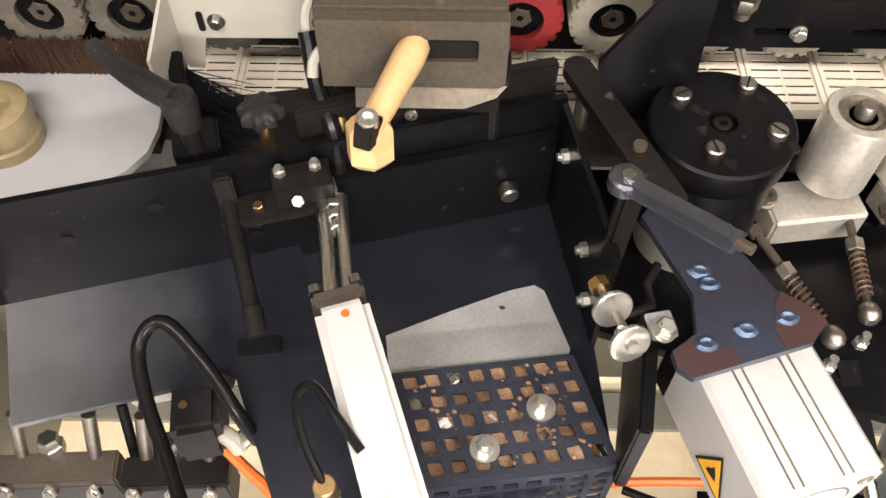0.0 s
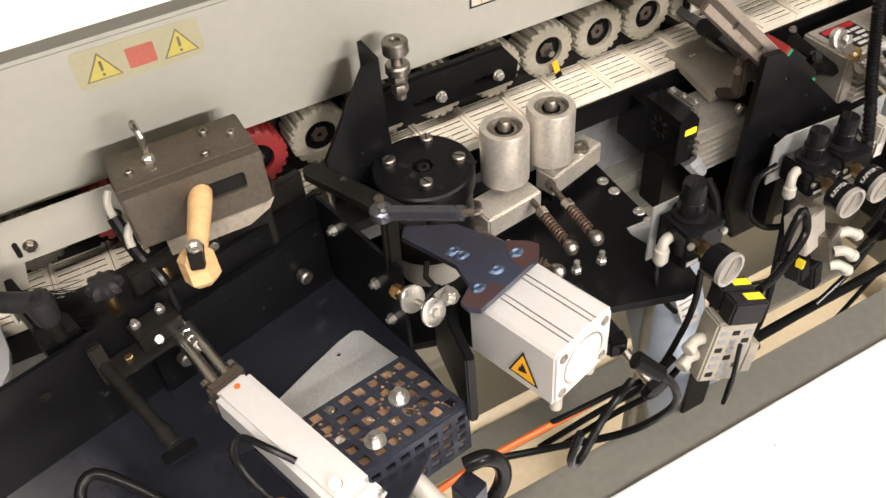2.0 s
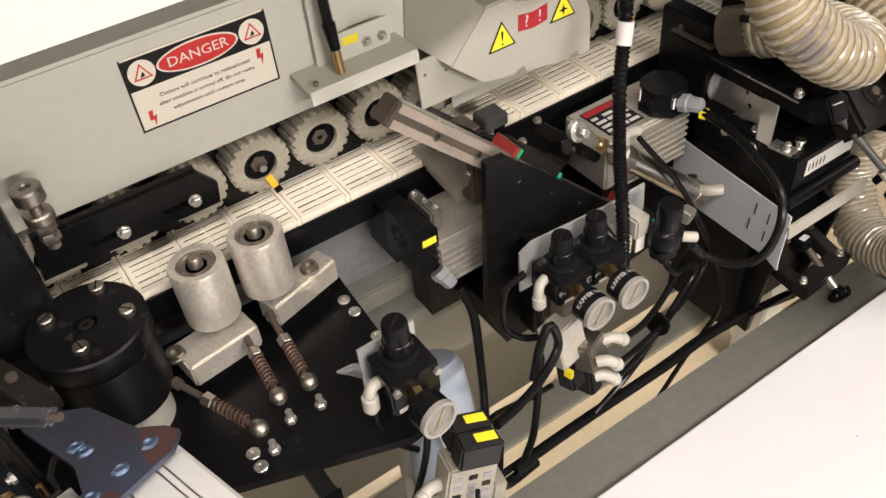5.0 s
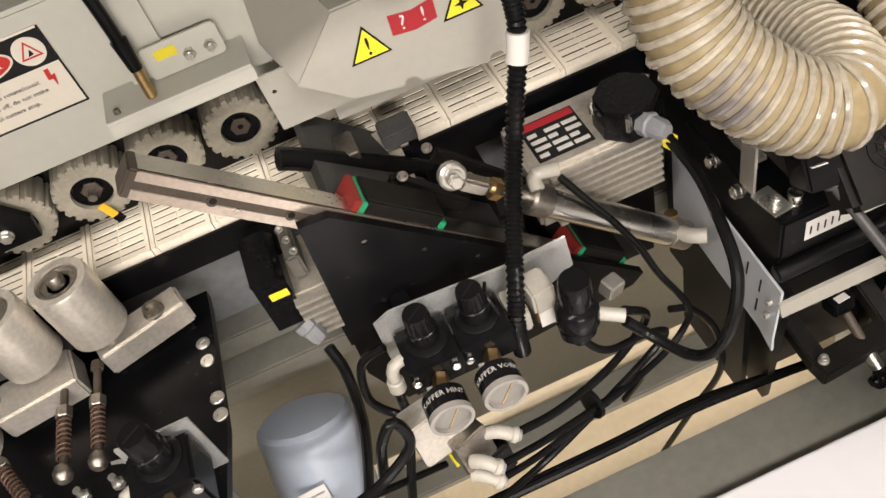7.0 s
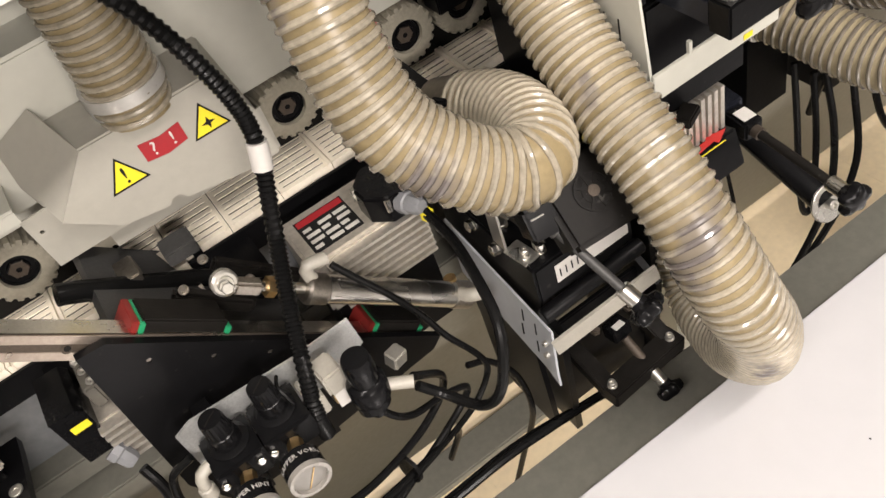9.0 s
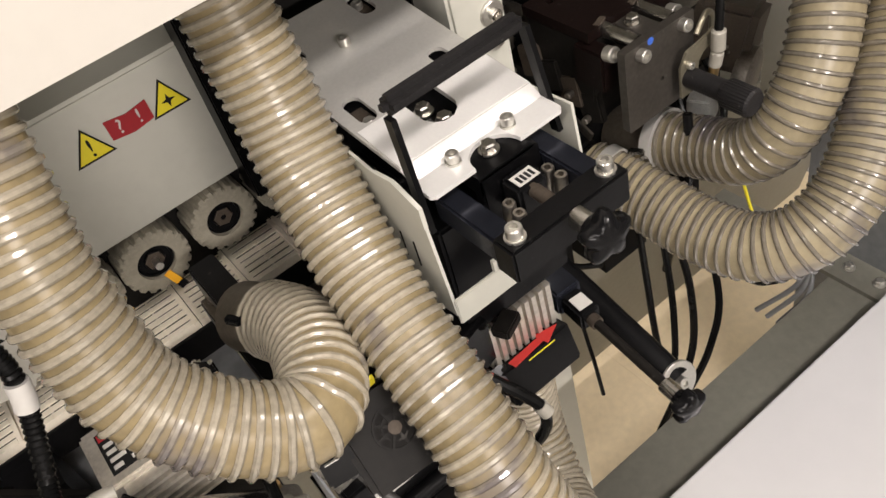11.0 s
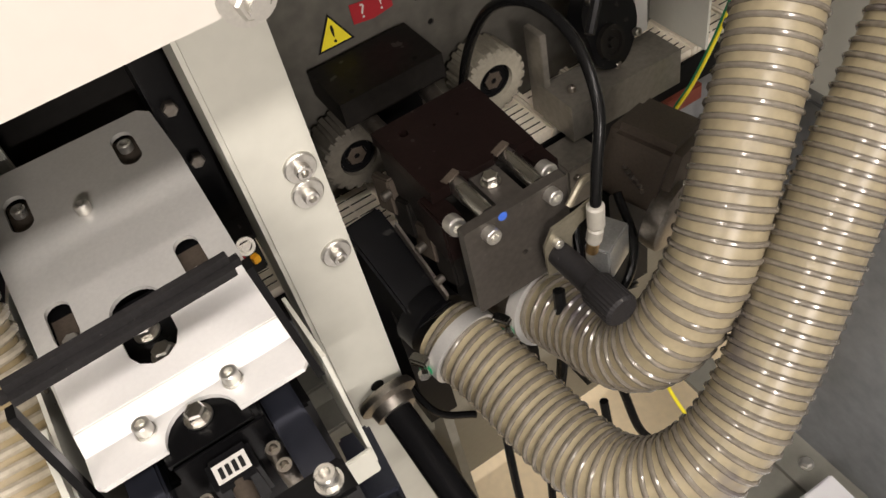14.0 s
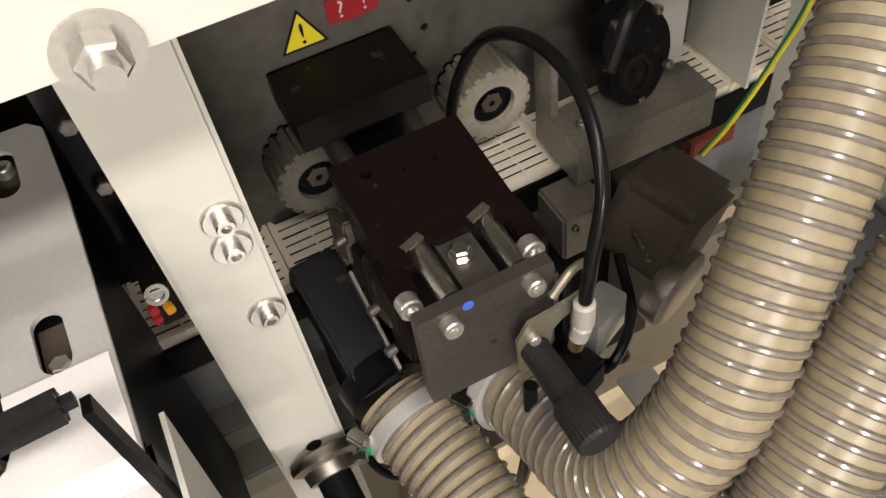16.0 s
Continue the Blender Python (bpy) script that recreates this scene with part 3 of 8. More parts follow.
H2 = hose([(1.30, 0.60, 1.60), (1.298, 0.57, 1.45), (1.294, 0.53, 1.33), (1.286, 0.49, 1.262), (1.275, 0.42, 1.195), (1.268, 0.35, 1.15), (1.264, 0.29, 1.11), (1.262, 0.24, 1.06),
           (1.273, 0.206, 0.995), (1.303, 0.205, 0.915), (1.330, 0.232, 0.82), (1.352, 0.295, 0.75), (1.380, 0.375, 0.74), (1.403, 0.43, 0.81), (1.408, 0.43, 0.94)], 0.041, "cream corrugated hose hanging in a loop over the front rail")
H3 = hose([(1.629, 0.528, 0.994), (1.645, 0.45, 0.98), (1.653, 0.375, 0.97), (1.666, 0.31, 0.974), (1.698, 0.269, 0.995), (1.751, 0.257, 1.035), (1.816, 0.275, 1.096), (1.892, 0.306, 1.173),
           (1.977, 0.331, 1.266), (2.063, 0.356, 1.364), (2.15, 0.38, 1.48)], 0.041, "cream corrugated hose sagging in a wide bend", 0.0118, wall=HOSEEND, rib=RIBEND, wire=0.0027)
H4 = hose([(1.722, 0.502, 0.993), (1.732, 0.436, 1.008), (1.737, 0.377, 1.03), (1.755, 0.343, 1.074), (1.795, 0.34, 1.134), (1.851, 0.369, 1.204), (1.924, 0.411, 1.277), (2.002, 0.461, 1.35), (2.09, 0.52, 1.43)],
          0.0395, "cream corrugated hose rising steeply beside the end panel", 0.0128, wall=HOSEEND, rib=RIBEND, wire=0.0027)

# ---------------- glue station with its black trough ----------------
FU = Vector((0.515, 0.142, 0)).normalized()
FN = Vector((0.142, -0.515, 0)).normalized()


def fence_pt(s, out=0.0, z=0.0):
    """A place s metres along the fence, out metres in front of it."""
    p = Vector((-0.375, 0.480, 0)) + FU * s + FN * out
    return (p.x, p.y, z)


trough = thing("edge_tape_trough", "black painted steel trough with long upright fence", "trough", (-0.1, 0.5, 0.955))
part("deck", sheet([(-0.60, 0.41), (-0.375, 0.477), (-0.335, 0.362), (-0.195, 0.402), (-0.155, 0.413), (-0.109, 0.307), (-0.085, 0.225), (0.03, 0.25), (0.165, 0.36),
                    (0.158, 0.46), (0.128, 0.625), (-0.38, 0.482)][1:], [], pose(0, 0, 0.949), 0.006), DECK, trough, "dark blued steel deck with scratches and painted pale sheen")
part("fence", beam(fence_pt(-0.20, -0.003, 1.022), fence_pt(0.525, -0.003, 1.022), 0.006, 0.134), BLACK, trough)
part("fence_strip", beam(fence_pt(0.27, 0.007, 1.005), fence_pt(0.515, 0.007, 1.005), 0.011, 0.10, bev=0.001), BLACK, trough)
part("rear_strip", beam(fence_pt(0.29, -0.022, 1.09), fence_pt(0.52, -0.022, 1.09), 0.012, 0.05, bev=0.002), BLACKDUST, trough)
part("side_plate", beam((0.128, 0.612, 1.02), (0.158, 0.45, 1.02), 0.005, 0.14), BLACK, trough)
part("mid_plate", prism([(-0.20, 0.56, 1.03), (0.04, 0.63, 1.03), (0.03, 0.68, 1.03), (-0.20, 0.64, 1.03)], (0, 0, 0.03)), BLACKDUST, trough)
for s, z in ((0.30, 1.0), (0.47, 1.0)):
    p = fence_pt(s, 0.013, z)
    part("stud", C(p, fence_pt(s, 0.028, z), 0.009, n=14, bev=0.002), DULL, trough)
for s, z in ((0.08, 1.03), (0.16, 1.05), (0.235, 0.985)):
    part("plug", C(fence_pt(s, 0, z), fence_pt(s, 0.0012, z), 0.006, n=14), BLACKDUST, trough)
for y, z in ((0.578, 1.06), (0.50, 1.03), (0.475, 0.99)):
    x = 0.128 + (0.612 - y) * 0.185
    hex_bolt(trough, (x - 0.0026, y, z), (-1, -0.18, 0), 0.012, "bolt", stud=0.004)

bracket = thing("cylinder_bracket", "small black bracket block with bright bolts", "bracket", fence_pt(0.27, 0.02, 1.03))
part("block", B(fence_pt(0.285, 0.018, 1.065), (0.05, 0.03, 0.022), (0, 0, 15), 0.001), BLACKDUST, bracket)
part("foot", B(fence_pt(0.262, 0.024, 1.05), (0.075, 0.03, 0.008), (0, 0, 15), 0.001), BLACKDUST, bracket)
hex_bolt(bracket, fence_pt(0.268, 0.012, 1.076), (0, 0, 1), 0.010, "bolt", stud=0.004)
hex_bolt(bracket, fence_pt(0.298, 0.012, 1.076), (0, 0, 1), 0.010, "bolt", stud=0.004)
hex_bolt(bracket, fence_pt(0.279, 0.034, 1.062), (0, -0.6, 0.8), 0.010, "nut", stud=0.008)
hex_bolt(bracket, fence_pt(0.245, 0.026, 1.054), (0, 0, 1), 0.009, "nut", BRASS)

cyl = thing("pneumatic_cylinder", "slim bright aluminium pneumatic cylinder with chrome rod", "cylinder", (-0.01, 0.35, 1.0))
P0, P1 = Vector((-0.052, 0.416, 1.060)), Vector((0.006, 0.246, 1.050))
part("barrel", beam(P0, P1, 0.042, 0.042, bev=0.006), ALU, cyl)
dd = (P1 - P0).normalized()
sd = dd.cross(Vector((0, 0, 1))).normalized()
part("end_cap", beam(P0 - dd * 0.012, P0, 0.041, 0.041, bev=0.003), BROWNDUST, cyl, "rust brown end plate")
part("rear_cap", beam(P1, P1 + dd * 0.016, 0.0415, 0.0415, bev=0.004), ALU, cyl)
for a in (-1, 1):
    for b in (-1, 1):
        q = P1 + dd * 0.016 + sd * 0.016 * a + Vector((0, 0, 0.016 * b))
        part("tie_screw", C(q, q + dd * 0.004, 0.0045, n=12), STEEL, cyl)
        q = P0 - dd * 0.012 + sd * 0.016 * a + Vector((0, 0, 0.016 * b))
        part("tie_screw", C(q, q - dd * 0.006, 0.005, n=12), STEEL, cyl)
rod_end = Vector(fence_pt(0.305, 0.03, 1.052))
part("rod", C(P0 - dd * 0.012 + sd * 0.006, rod_end + sd * 0.006, 0.0065), STEEL, cyl, "polished chrome rod")
part("rod", C(P0 - dd * 0.012 - sd * 0.009, rod_end - sd * 0.009, 0.0055), STEEL, cyl)
for k in range(3):
    q = rod_end + dd * (0.004 + 0.011 * k)
    part("lock_nut", lathe(q, dd, [(0, 0.0085), (0.001, 0.0095), (0.007, 0.0095), (0.008, 0.0085)], 6), STEEL, cyl)
part("clevis", beam(rod_end - dd * 0.02, rod_end, 0.016, 0.016, bev=0.002), DULL, cyl)
part("orange_dot", C((-0.046, 0.403, 1.0808), (-0.046, 0.403, 1.0818), 0.0032, n=12), ORANGEPL, cyl)
part("port_fitting", C((-0.004, 0.262, 1.070), (-0.006, 0.258, 1.078), 0.006, n=12), DULL, cyl)
part("side_fitting", C((-0.055, 0.288, 1.02), (-0.055, 0.288, 0.985), 0.010, n=14, bev=0.002), STEEL, cyl)
part("side_fitting", C((-0.055, 0.288, 1.04), (-0.055, 0.288, 1.02), 0.0085, n=14, bev=0.001), BRASS, cyl)

cab = thing("air_tube", "short black air tube bent from cylinder to fitting", "tube", (-0.046, 0.292, 1.04), "black air tubes")
part("tube", tube([(-0.055, 0.288, 1.035), (-0.069, 0.311, 1.055), (-0.075, 0.335, 1.075), (-0.063, 0.343, 1.085), (-0.044, 0.320, 1.082), (-0.027, 0.300, 1.074)], 0.0036, 8), RUBBER, cab)

stop = thing("stop_rod", "thin black stop rod with small foot plate", "rod", (-0.13, 0.44, 1.0))
part("upper_block", B((-0.160, 0.532, 1.055), (0.016, 0.022, 0.05), (-15, 0, 15), 0.002), BLACKDUST, stop)
part("rod", C((-0.158, 0.525, 1.055), (-0.126, 0.425, 1.030), 0.0070, bev=0.001), BLACKDUST, stop)
part("collar", C((-0.129, 0.435, 1.033), (-0.122, 0.412, 1.026), 0.0088, bev=0.001), BLACKDUST, stop)
part("foot_plate", B((-0.120, 0.407, 1.020), (0.036, 0.016, 0.006), (0, 0, 8), 0.002), BLACK, stop)

galv = thing("galvanised_sheet", "grey galvanised sheet lying on the black deck", "metal sheet", (0.06, 0.46, 0.957))
part("sheet", sheet([(-0.026, 0.452), (0.03, 0.478), (0.086, 0.502), (0.108, 0.508), (0.117, 0.502), (0.137, 0.442), (0.12, 0.40), (-0.02, 0.41)], [ring2(0.078, 0.484, 0.003, 10)], pose(0, 0, 0.9562), 0.003), GALV, galv)

# perforated guard over the heater
pu, pv = Vector((0.188, 0.027, 0)), Vector((0.030, -0.094, 0))
pu_n, pv_n = pu.normalized(), pv.normalized()
gm = Matrix((pu_n, -pv_n, Vector((0, 0, 1)))).transposed().to_4x4()
gm.translation = Vector((-0.055, 0.398, 0))
guard = thing("perforated_guard", "dark blue grey perforated steel guard full of rusty glue", "guard", (0.05, 0.36, 0.90))
W, D = 0.192, 0.099
holes = []
for i in range(10):
    for j in range(5):
        x, y = 0.0145 + i * 0.0184, -0.0105 - j * 0.0192
        holes.append(rect(x - 0.0058, y - 0.0058, x + 0.0058, y + 0.0058, 0.0012, 1))
part("top", sheet(rect(0, -D, W, 0, 0.004, 2), holes, gm @ pose(0, 0, 0.980), 0.003), PERF, guard)
fh = [rect(0.0145 + i * 0.0184 - 0.006, 0.010 + j * 0.017, 0.0145 + i * 0.0184 + 0.006, 0.0215 + j * 0.017, 0.001, 1) for i in range(10) for j in range(4)]
part("front", sheet(rect(0, 0, W, 0.082), fh, gm @ pose(0, -D, 0.9785 - 0.08, 90, 0, 0), 0.003), PERF, guard)
part("side", sheet(rect(0, 0, D, 0.08), [rect(0.012 + i * 0.019, 0.010 + j * 0.017, 0.024 + i * 0.019, 0.0215 + j * 0.017) for i in range(4) for j in range(4)],
                   gm @ pose(W - 0.003, -D, 0.8985, 90, 0, 90), 0.003), PERF, guard)
blk = bmesh.new()
random.seed(4)
for i in range(10):
    for j in range(5):
        if (i, j) == (9, 4):
            continue
        x, y = 0.0145 + i * 0.0184, -0.0105 - j * 0.0192
        B((x + random.uniform(-.001, .001), y, 0.9755 + random.uniform(-.003, .002)), (0.0135, 0.0138, 0.008), (random.uniform(-14, 14), random.uniform(-14, 14), random.uniform(-9, 9)), 0.001, bm=blk)
blk.transform(gm)
tagged(part("glue_residue", blk, RUST, guard, "rusty brown glue in the holes"), kind="stuff")
blk = bmesh.new()
for i, j in ((4, 0), (5, 2), (6, 3), (7, 3), (4, 3), (8, 1), (3, 2), (2, 1)):
    x, y = 0.0145 + i * 0.0184, -0.0105 - j * 0.0192
    B((x, y, 0.9775), (0.010, 0.010, 0.007), (random.uniform(-20, 20), random.uniform(-20, 20), 30), 0.0015, bm=blk)
blk.transform(gm)
lump = bmesh.new()
for k in range(60):
    x, y, r = random.uniform(0.01, W - 0.012), random.uniform(-D + 0.006, -0.006), random.uniform(0.0007, 0.0022)
    lathe((x, y, 0.9832), (0, 0, 1), [(0, r), (r * 0.35, r * 0.8), (r * 0.5, r * 0.3)], 7, lump)
lump.transform(gm)
tagged(part("glue_crust", lump, RUST, guard, "dried brown glue crust"), kind="stuff")
tagged(part("shiny_residue", blk, STEEL, guard), kind="stuff")
part("inner_box", prism(
    [gm @ Vector((0.006, -D + 0.006, 0.90)), gm @ Vector((W - 0.008, -D + 0.006, 0.90)), gm @ Vector((W - 0.008, -0.004, 0.90)), gm @ Vector((0.006, -0.004, 0.90))], (0, 0, 0.068)), RUST, guard)
for p in ((0.106, 0.375, 0.983), (0.060, 0.339, 0.983)):
    hex_bolt(guard, p, (0, 0, 1), 0.013, "bolt", washer=0.024, stud=0.007)

knobs = thing("glue_hand_valve", "pale plastic lever with black ball knobs", "valve", (0.09, 0.31, 0.86))
part("lever", C((0.085, 0.332, 0.91), (0.103, 0.285, 0.885), 0.0115, bev=0.003), WHITEPL, knobs, "pale yellow plastic lever")
part("ball", lathe((0.112, 0.276, 0.868), (0.2, -0.7, 0.3), [(-0.012, 0.004), (-0.008, 0.010), (0, 0.0135), (0.008, 0.010), (0.012, 0.004)], 16), PLASTIC, knobs)
part("ball", lathe((0.045, 0.288, 0.93), (0.0, -0.7, 0.3), [(-0.012, 0.004), (-0.008, 0.010), (0, 0.0135), (0.008, 0.010), (0.012, 0.004)], 16), PLASTIC, knobs)
part("stem", C((0.045, 0.295, 0.925), (0.05, 0.32, 0.92), 0.006), STEEL, knobs)
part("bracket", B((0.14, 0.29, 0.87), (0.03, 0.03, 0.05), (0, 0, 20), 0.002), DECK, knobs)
hk = thing("black_hose", "short thick black rubber hose under the guard", "hose", (0.17, 0.3, 0.85))
part("hose", tube([(0.145, 0.305, 0.91), (0.165, 0.30, 0.915), (0.185, 0.30, 0.89), (0.19, 0.30, 0.85), (0.17, 0.30, 0.81), (0.13, 0.31, 0.78)], 0.010, 12), RUBBER, hk)

# valves below the deck at the open end
random.seed(2)
for i, (x, y, z, w) in enumerate(((-0.320, 0.352, 0.888, 0.11), (-0.212, 0.352, 0.888, 0.095))):
    vb = thing("valve_block", "dark valve block with bright hex fittings", "valve", (x, y, 0.86), "valve blocks below the deck")
    part("body", B((x, y, z - 0.006), (w, 0.028, 0.014), (0, 0, 4), 0.002), BROWNDUST if i == 0 else BLACKDUST, vb)
    part("lower_body", B((x, y + 0.004, z - 0.045), (w * 0.9, 0.03, 0.05), (0, 0, 4), 0.002), GREYCAST, vb)
    for k in range(3):
        q = (x - w * 0.36 + k * w * 0.36, y - 0.018, z - 0.006)
        hex_bolt(vb, q, (0, -0.75, 0.5), 0.013, "hex_fitting", STEEL, stud=0.004)
    for k in range(2):
        q = Vector((x - w * 0.3 + k * w * 0.6, y + 0.012, z))
        part("standpipe", C(q, q + Vector((0.004, 0.02, 0.045)), 0.0062, n=14), DULL, vb)
    part("nut", lathe((x - 0.005, y + 0.014, z), (0, 0.25, 1), [(0, 0.012), (0.012, 0.012), (0.014, 0.010), (0.022, 0.009)], 6), STEEL, vb)
vp = thing("solenoid_valve", "black rounded solenoid valve with white elbow fitting", "valve", (-0.19, 0.38, 0.90))
part("body", B((-0.187, 0.386, 0.925), (0.042, 0.060, 0.05), (-12, 0, 12), 0.006), DUSTPL, vp)
part("cap", C((-0.172, 0.405, 0.945), (-0.168, 0.42, 0.950), 0.014, bev=0.004), DUSTPL, vp)
part("plug_hole", C((-0.196, 0.386, 0.951), (-0.196, 0.386, 0.9522), 0.0038, n=12), BRASS, vp)
part("elbow", tube([(-0.165, 0.372, 0.925), (-0.155, 0.366, 0.925), (-0.150, 0.362, 0.915)], 0.008, 10), WHITEPL, vp)
part("fitting", C((-0.148, 0.368, 0.92), (-0.138, 0.372, 0.93), 0.0085, n=12), STEEL, vp)
pipe = thing("light_pipe", "pale pipe bracket under the deck", "pipe", (-0.23, 0.42, 0.90))
part("plate", B((-0.225, 0.428, 0.918), (0.07, 0.04, 0.02), (0, 0, 14), 0.003), COVERP, pipe)
oc = thing("orange_cable", "orange cable running over the floor of the base", "cable", (-0.14, 0.33, 0.8))
part("cable", tube([(-0.17, 0.37, 0.90), (-0.14, 0.35, 0.87), (-0.10, 0.33, 0.84), (0.0, 0.36, 0.74), (0.2, 0.42, 0.68), (0.42, 0.43, 0.665)], 0.0055, 8), ORANGEPL, oc)
for pts, r in (([(-0.16, 0.27, 0.985), (-0.185, 0.32, 0.985), (-0.212, 0.372, 0.995), (-0.222, 0.412, 1.010), (-0.203, 0.428, 1.02), (-0.17, 0.402, 1.0), (-0.142, 0.37, 0.97), (-0.13, 0.36, 0.94)], 0.0062),
               ([(-0.245, 0.41, 0.92), (-0.24, 0.37, 0.86), (-0.22, 0.33, 0.80), (-0.2, 0.30, 0.7)], 0.006), ([(-0.262, 0.40, 0.92), (-0.255, 0.36, 0.85), (-0.24, 0.32, 0.78)], 0.005)):
    c = thing("air_tube", "thick glossy black air tube arching over the deck", "tube", pts[0], "black air tubes")
    part("tube", tube(pts, r, 12), RUBBER, c)

# ---------------- block, wooden handle and levers behind the trough ----------------
sb = thing("steel_block", "worn grey steel guide block with a slot", "machine block", (0, 0.62, 1.06))
bmx = sheet(rect(-0.075, 1.130, 0.073, 1.198), [rect(-0.012, 1.158, 0.050, 1.180, 0.003, 2)], pose(0, 0.600, 0, 90, 0, 0), 0.012)
part("front_plate", bmx, STEELGREY, sb)
part("body", span(-0.078, 0.601, 1.13, 0.072, 0.668, 1.20, 0.002), STEELGREY, sb)
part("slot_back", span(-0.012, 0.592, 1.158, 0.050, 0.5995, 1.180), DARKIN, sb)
part("lower_plate", prism([(-0.05, 0.596, 1.131), (0.074, 0.596, 1.131), (0.077, 0.588, 1.150), (0.074, 0.584, 1.136), (0.066, 0.583, 1.124), (0.040, 0.583, 1.111), (-0.05, 0.583, 1.111)], (0, 0.03, 0)), STEELGREY, sb)
cap_screw(sb, (-0.005, 0.5995, 1.092), (0, -1, 0.1), 0.012, mat=DULL)
part("base", span(-0.07, 0.6005, 1.0, 0.07, 0.66, 1.13, 0.002), BLACKDUST, sb)
part("eye_pin", tube([(-0.034, 0.635, 1.20), (-0.034, 0.635, 1.222), (-0.034, 0.628, 1.235), (-0.036, 0.640, 1.246), (-0.036, 0.65, 1.235)], 0.004, 8), STEEL, sb)
hex_bolt(sb, (-0.034, 0.635, 1.20), (0, 0, 1), 0.012, "nut")
for x, y in ((-0.058, 0.625), (0.03, 0.648), (0.055, 0.630), (0.02, 0.612)):
    cap_screw(sb, (x, y, 1.1985), (0, 0, 1), 0.010, mat=DULL)
cap_screw(sb, (0.068, 0.5975, 1.145), (0, -1, 0), 0.008, mat=BLACKDUST)

ham = thing("wooden_handle", "raw wooden stick handle with a steel screw", "handle", (-0.02, 0.53, 1.12))
HA, HB = Vector((0.004, 0.598, 1.174)), Vector((-0.031, 0.516, 1.156))
hd = (HA - HB).normalized()
part("stick", lathe(HB, hd, [(-0.002, 0.010), (0.02, 0.0112), (0.070, 0.0130), (0.084, 0.012), (0.089, 0.008)], 16), WOOD, ham, "smooth turned wooden grip")
part("head", lathe(HB - Vector((0, 0, 0.034)) - hd * 0.002, (0.0, 0.28, 1), [(0, 0.013), (0.006, 0.0190), (0.032, 0.0190), (0.039, 0.013)], 6), WOOD, ham, "six sided wooden end")
part("clamp", B(HB + Vector((0, -0.006, 0.005)), (0.014, 0.022, 0.020), (-20, 0, -20), 0.001), BLACKDUST, ham)
cap_screw(ham, HB + Vector((0, -0.004, 0.012)), (0.1, -0.35, 1), 0.016, "screw")

lv = thing("clamping_lever", "black die cast clamping lever", "lever", (-0.175, 0.53, 1.06))
part("grip", tube([(-0.265, 0.612, 1.148), (-0.238, 0.592, 1.142), (-0.208, 0.573, 1.139), (-0.189, 0.562, 1.139)], 0.0085, 14, radius=lambda i: 0.0075 + 0.0004 * min(i, 9)), DUSTPL, lv)
part("hub", lathe((-0.186, 0.560, 1.112), (0, 0, 1), [(0, 0.012), (0.008, 0.0135), (0.026, 0.0150), (0.033, 0.0135), (0.035, 0.007), (0.033, 0.006), (0.033, 0.004)], 22), DUSTPL, lv)
part("stud", C((-0.186, 0.560, 1.06), (-0.186, 0.560, 1.112), 0.008), BLACKDUST, lv)
part("clamp_block", B((-0.188, 0.572, 1.062), (0.04, 0.04, 0.05), (0, 0, 15), 0.003), BLACK, lv)
ck = thing("hand_wheel", "dusty black star knob on a brass stem", "knob", (-0.125, 0.568, 1.06))
bm = bmesh.new()
ring = []
for z, f in ((0.0, 0.75), (0.004, 1.0), (0.012, 1.0), (0.016, 0.8), (0.018, 0.4)):
    ring.append([bm.verts.new((-0.125 + f * (0.0175 + 0.0022 * math.cos(8 * a)) * math.cos(a), 0.568 + f * (0.0175 + 0.0022 * math.cos(8 * a)) * math.sin(a), 1.112 + z)) for a in [2 * math.pi * k / 40 for k in range(40)]])
for q, w in zip(ring, ring[1:]):
    for k in range(40):
        bm.faces.new((q[k], q[(k + 1) % 40], w[(k + 1) % 40], w[k]))
bm.faces.new(ring[-1])
bm.faces.new(ring[0][::-1])
part("grip", bm, DUSTPL, ck)
part("stem", C((-0.125, 0.568, 1.06), (-0.125, 0.568, 1.112), 0.006), BRASS, ck)

lb = thing("white_bracket", "thin white folded sheet bracket with screws", "bracket", (-0.15, 0.66, 1.06))
part("plate", sheet([(-0.222, 1.055), (-0.222, 1.145), (-0.214, 1.151), (-0.080, 1.151), (-0.078, 1.094), (-0.10, 1.093), (-0.198, 1.092), (-0.207, 1.055)], [], pose(0, 0.690, 0, 90, 0, 0), 0.003), COVERP, lb)
part("fold", prism([(-0.225, 0.612, 1.075), (-0.225, 0.612, 1.132), (-0.225, 0.690, 1.150), (-0.225, 0.690, 1.058)], (0.003, 0, 0)), COVERP, lb)
for x, z in ((-0.184, 1.112), (-0.090, 1.112)):
    hex_bolt(lb, (x, 0.687, z), (0, -1, 0), 0.011, "screw", DULL, washer=0.016)
part("slot", sheet(slot(0, 0, 0.006, 0.022), [], pose(-0.198, 0.6862, 1.112, 90, 0, 0), 0.001), DARKIN, lb)

